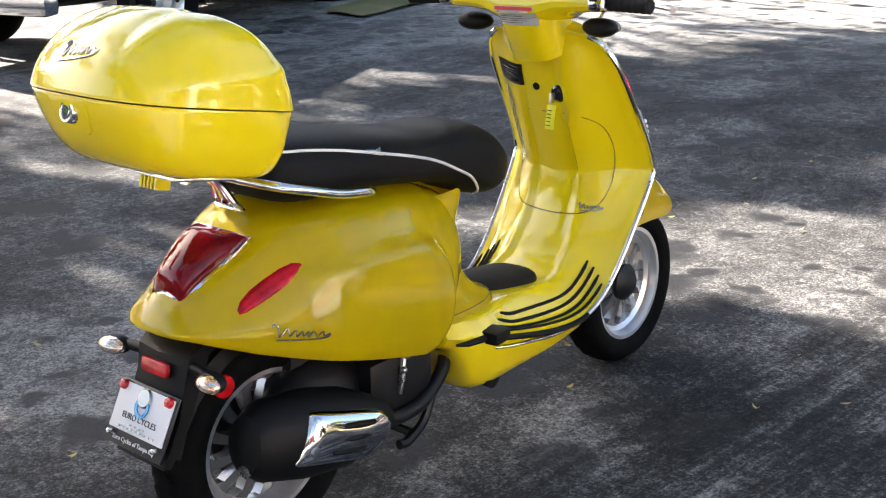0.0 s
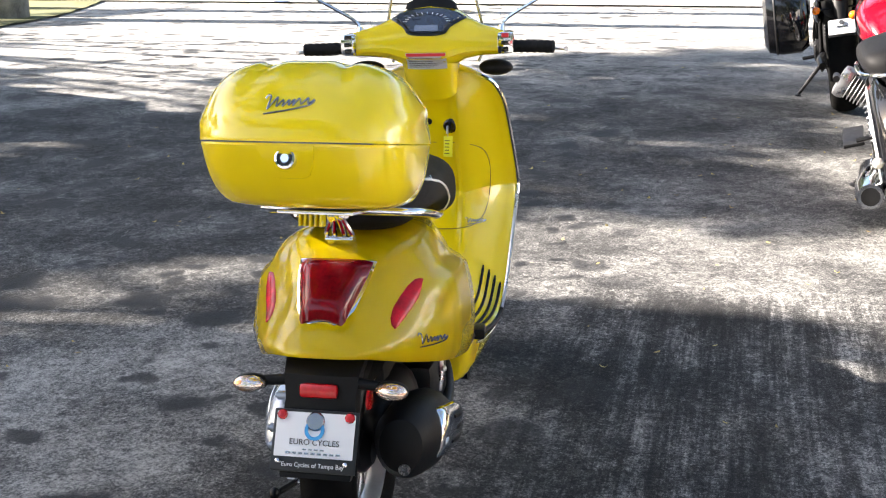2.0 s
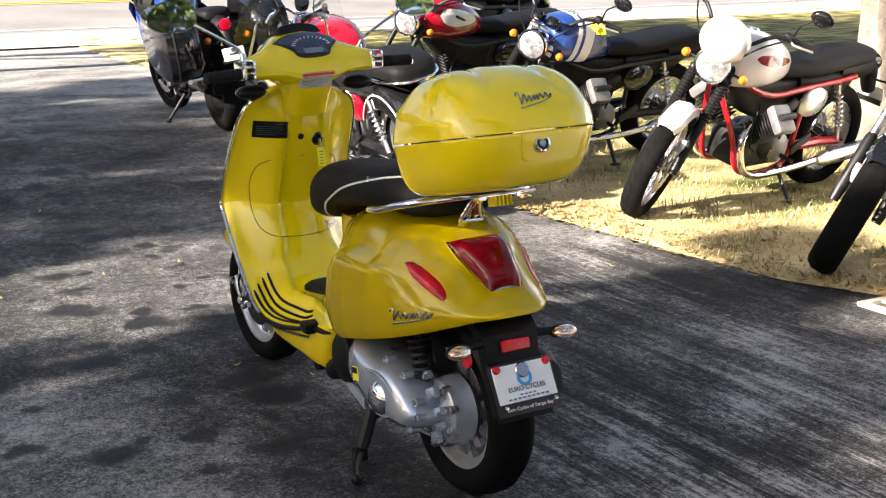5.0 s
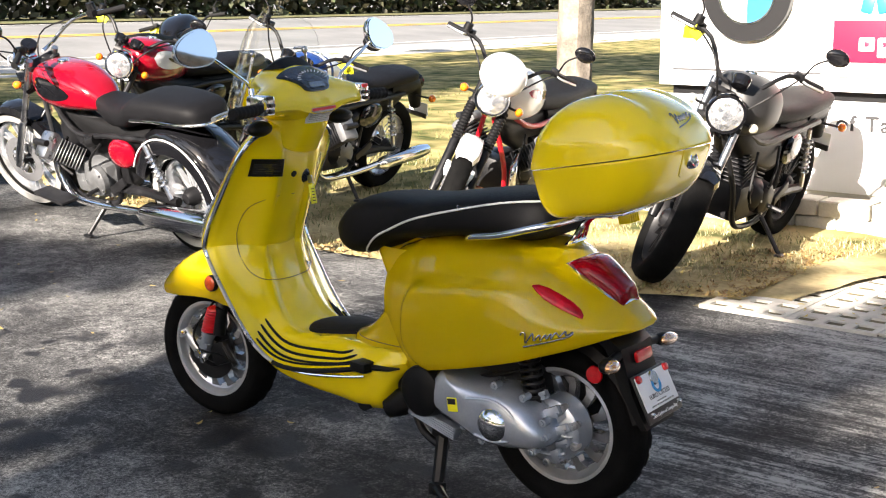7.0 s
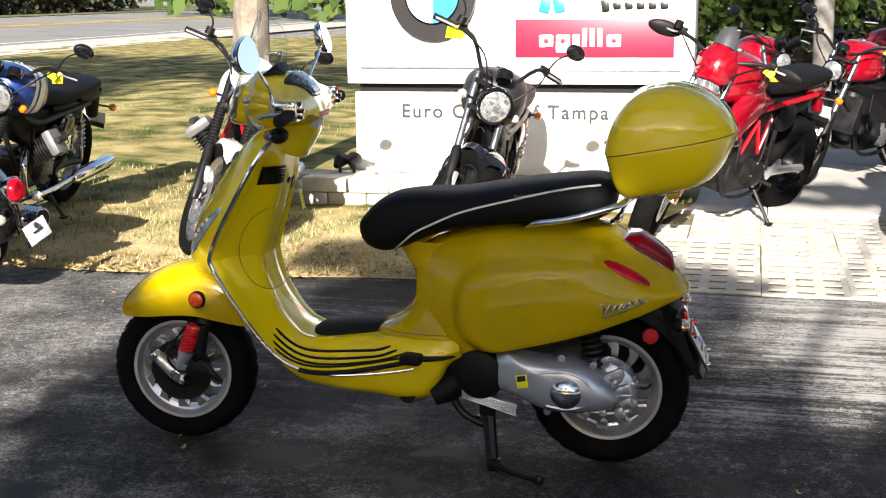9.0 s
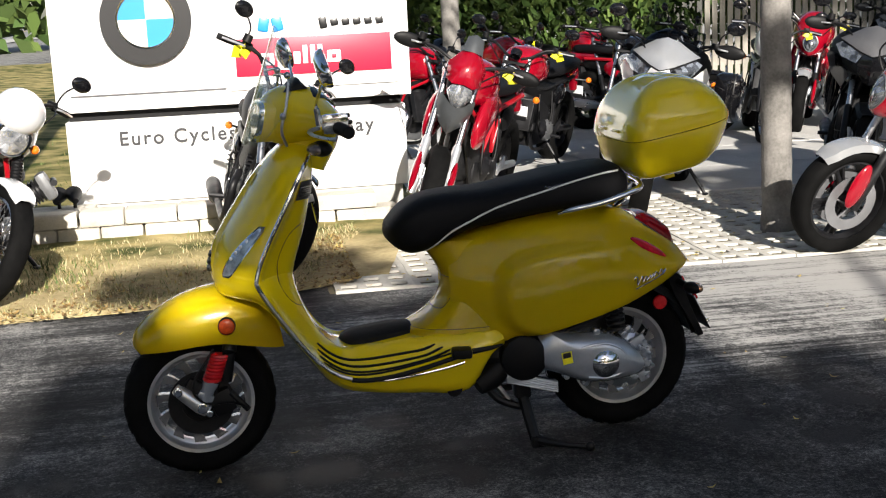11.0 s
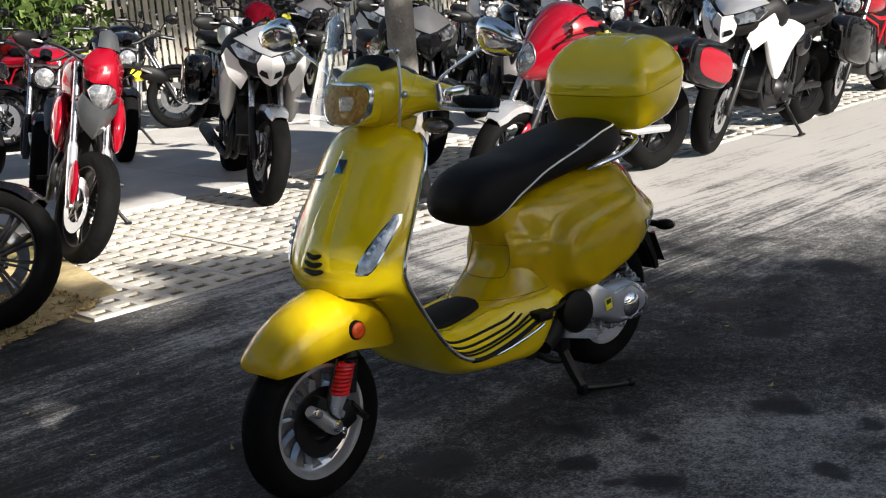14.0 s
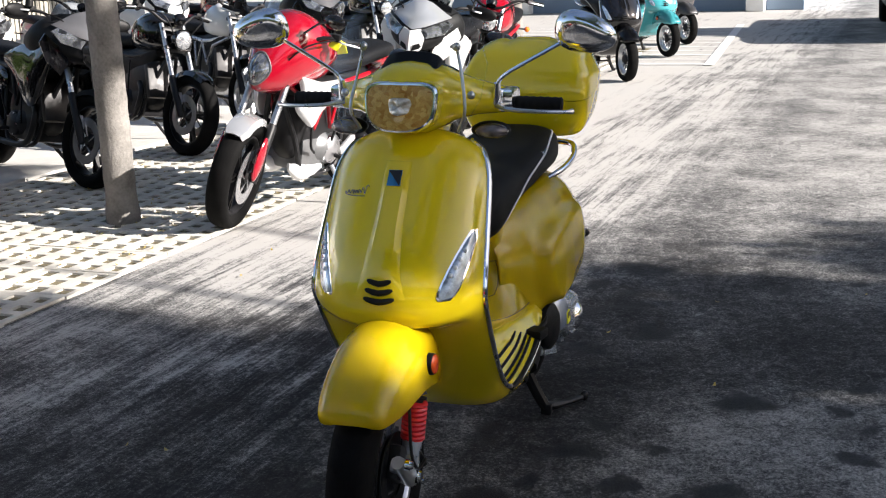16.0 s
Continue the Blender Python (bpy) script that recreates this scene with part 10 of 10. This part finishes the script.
for k in range(150):
    ob = new("slat", slat_mesh)
    ob.matrix_world = pose(1.2 - 0.1 * k, -11.3 + 0.004 * (k % 3), 0)
    ob.parent = fence
for z in (0.5, 1.8):
    bm = B()
    box(bm, (-6.2, -11.34, z), (15.2, 0.04, 0.09))
    part("fence_rail", bm, M["fence_paint"], fence)


def building():
    hs = thing("shop_building", pose(-27, -6.5, 0), "low pale workshop building with blue-grey wall and white columns", "building")
    bm = B()
    box(bm, (0, 0, 1.9), (10, 11, 3.8))
    part("wall", bm, M["blue_wall"], hs, "blue-grey rendered wall")
    bm = B()
    box(bm, (0, 0, 3.95), (10.8, 11.8, 0.3), None, 0.02)
    part("roof", bm, M["white"], hs, "flat white roof edge")
    for k in range(5):
        bm = B()
        box(bm, (5.2, -5 + 2.4 * k, 1.9), (0.35, 0.35, 3.8), None, 0.02)
        part("column", bm, M["white"], hs)
    for k in range(4):
        bm = B()
        box(bm, (5.01, -3.8 + 2.4 * k, 1.5), (0.06, 1.3, 1.5), None, 0.01)
        w = part("window", bm, M["white"], hs)
        bm = B()
        box(bm, (5.04, -3.8 + 2.4 * k, 1.5), (0.03, 1.15, 1.35))
        part("pane", bm, M["glass_dark"], w)
    return hs


building()

# ---- parked vehicles and far scooters ----


def pickup(m, paint, label, length=5.2):
    """A parked pick-up: body, cabin glass, bumpers, lamps, four wheels."""
    car = thing("pickup_truck", m, label, "truck")
    h = length / 2
    bm = B()
    rings = []
    for x, w, z0, z1 in ((-h, 0.82, 0.5, 0.95), (-h + 0.06, 0.9, 0.42, 1.02), (-h + 0.5, 0.93, 0.4, 1.04), (-0.4, 0.94, 0.38, 1.05), (0.9, 0.94, 0.38, 1.05), (h - 0.7, 0.92, 0.4, 1.04), (h - 0.12, 0.88, 0.42, 0.98), (h, 0.76, 0.5, 0.86)):
        rings.append([Vector((x, w * v.x, (z0 + z1) / 2 + (z1 - z0) / 2 * v.z)) for v in super_ring(0, 0, 1, 1, 0, 4.5, 28)])
    loft(bm, rings)
    body = part("body", bm, M[paint], car, "", 40)
    bm = B()
    rings = []
    for x, w, z1 in ((-0.75, 0.84, 1.06), (-0.62, 0.74, 1.72), (0.55, 0.74, 1.76), (1.2, 0.8, 1.1), (1.3, 0.82, 1.04)):
        rings.append([Vector((x, -w, 1.0)), Vector((x, -w * 0.9, z1)), Vector((x, 0, z1 + 0.03)), Vector((x, w * 0.9, z1)), Vector((x, w, 1.0))])
    loft(bm, rings)
    part("cabin", bm, M["glass_dark"], car, "dark cabin glass")
    bm = B()
    rings = [[Vector((x, -0.68, z)), Vector((x, 0, z + 0.04)), Vector((x, 0.68, z)), Vector((x, 0, z - 0.02))] for x, z in ((-0.66, 1.74), (0.0, 1.79), (0.6, 1.77))]
    loft(bm, rings)
    part("roof", bm, M[paint], car)
    for x, key in ((h + 0.02, "black_plastic"), (-h - 0.03, "chrome")):
        bm = B()
        box(bm, (x, 0, 0.5), (0.16, 1.7, 0.2), None, 0.05)
        part("bumper", bm, M[key], car)
    for s in (1, -1):
        bm = B()
        box(bm, (h - 0.06, s * 0.68, 0.8), (0.12, 0.34, 0.16), None, 0.03)
        part("head_lamp", bm, M["lamp_clear"], car)
        bm = B()
        box(bm, (-h + 0.02, s * 0.82, 0.82), (0.08, 0.14, 0.3), None, 0.02)
        part("tail_lamp", bm, M["red_plastic"], car)
        bm = B()
        box(bm, (0.0, s * 0.95, 0.42), (2.2, 0.06, 0.06), None, 0.02)
        part("side_step", bm, M["black_plastic"], car)
        bm = B()
        box(bm, (0.95, s * 1.02, 1.12), (0.14, 0.18, 0.16), None, 0.04)
        part("door_mirror", bm, M["black_gloss"], car)
        for x in (h - 0.95, -h + 1.15):
            c = (x, s * 0.84, 0.39)
            bm = B()
            tyre(bm, c, 0.39, 0.13, 0.75)
            w = part("wheel", bm, M["rubber"], car)
            bm = B()
            lathe(bm, [(0.001, s * 0.06), (0.06, s * 0.075), (0.1, s * 0.05), (0.2, s * 0.06), (0.235, s * 0.09), (0.24, 0.0), (0.001, 0.0)], c, (0, 1, 0), 32)
            part("rim", bm, M["alloy"], w)
            for k in range(6):
                bm = B()
                a = 2 * math.pi * k / 6
                egg(bm, (c[0] + 0.15 * math.cos(a), c[1] + s * 0.062, c[2] + 0.15 * math.sin(a)), (0.03, 0.012, 0.03), None, 10)
                part("rim_hole", bm, M["black_metal"], w)
            bm = B()
            rings = []
            for k in range(13):
                a = radians(-8 + 196 * k / 12)
                rings.append([Vector((c[0] + math.cos(a) * R, s * y, c[2] + math.sin(a) * R)) for R, y in ((0.44, 0.955), (0.5, 0.955), (0.5, 0.85), (0.44, 0.85))])
            loft(bm, rings)
            part("wheel_arch", bm, M["black_plastic"], car)
    return car


HEADING = math.degrees(math.atan2(0.8, 2.14))
ca, sa = math.cos(radians(HEADING)), math.sin(radians(HEADING))
MID = (5.0 - sa * 0.9, 6.55 + ca * 0.9)
pickup(pose(MID[0] + 0.15, MID[1] + 0.05, 0, 0, 0, HEADING), "black_gloss", "black pick-up truck parked in the shade beside the drive", 4.9)
pickup(pose(-16.6, 1.6, 0, 0, 0, 4), "black_gloss", "dark pick-up truck parked at the far end of the lane", 5.2)


def repainted(src, m, paint, label, without):
    """A like scooter in another colour, without some of the parts."""
    c = copy_thing(src, m)
    tagged(c, label, "scooter", "far parked scooters")
    for o in list(c.children_recursive):
        if any(o.name.startswith(w) for w in without) or (o.parent and any(o.parent.name.startswith(w) for w in without)):
            bpy.data.objects.remove(o)
    for o in c.children_recursive:
        if o.type == "MESH" and o.data.materials and o.data.materials[0] == M["yellow"]:
            o.material_slots[0].link = "OBJECT"
            o.material_slots[0].material = M[paint]
    return c


NO = ("screen_edge", "top_case", "case_", "lid_rib", "lock_plate", "lock_ring", "latch_rib", "print_bar", "label_", "caution", "warning", "led_dot", "fly_screen", "screen_post", "key")
repainted(scooter, pose(-10.3, -2.35, 0, 0, 0, 30), "black_gloss", "black motor scooter parked at the bay lines", NO)
repainted(scooter, pose(-13.0, -2.6, 0, 0, 0, 38), "teal", "teal motor scooter parked at the bay lines", NO)
repainted(scooter, pose(-14.9, -2.7, 0, 0, 0, 38), "grey_metal", "grey motor scooter parked at the bay lines", NO)
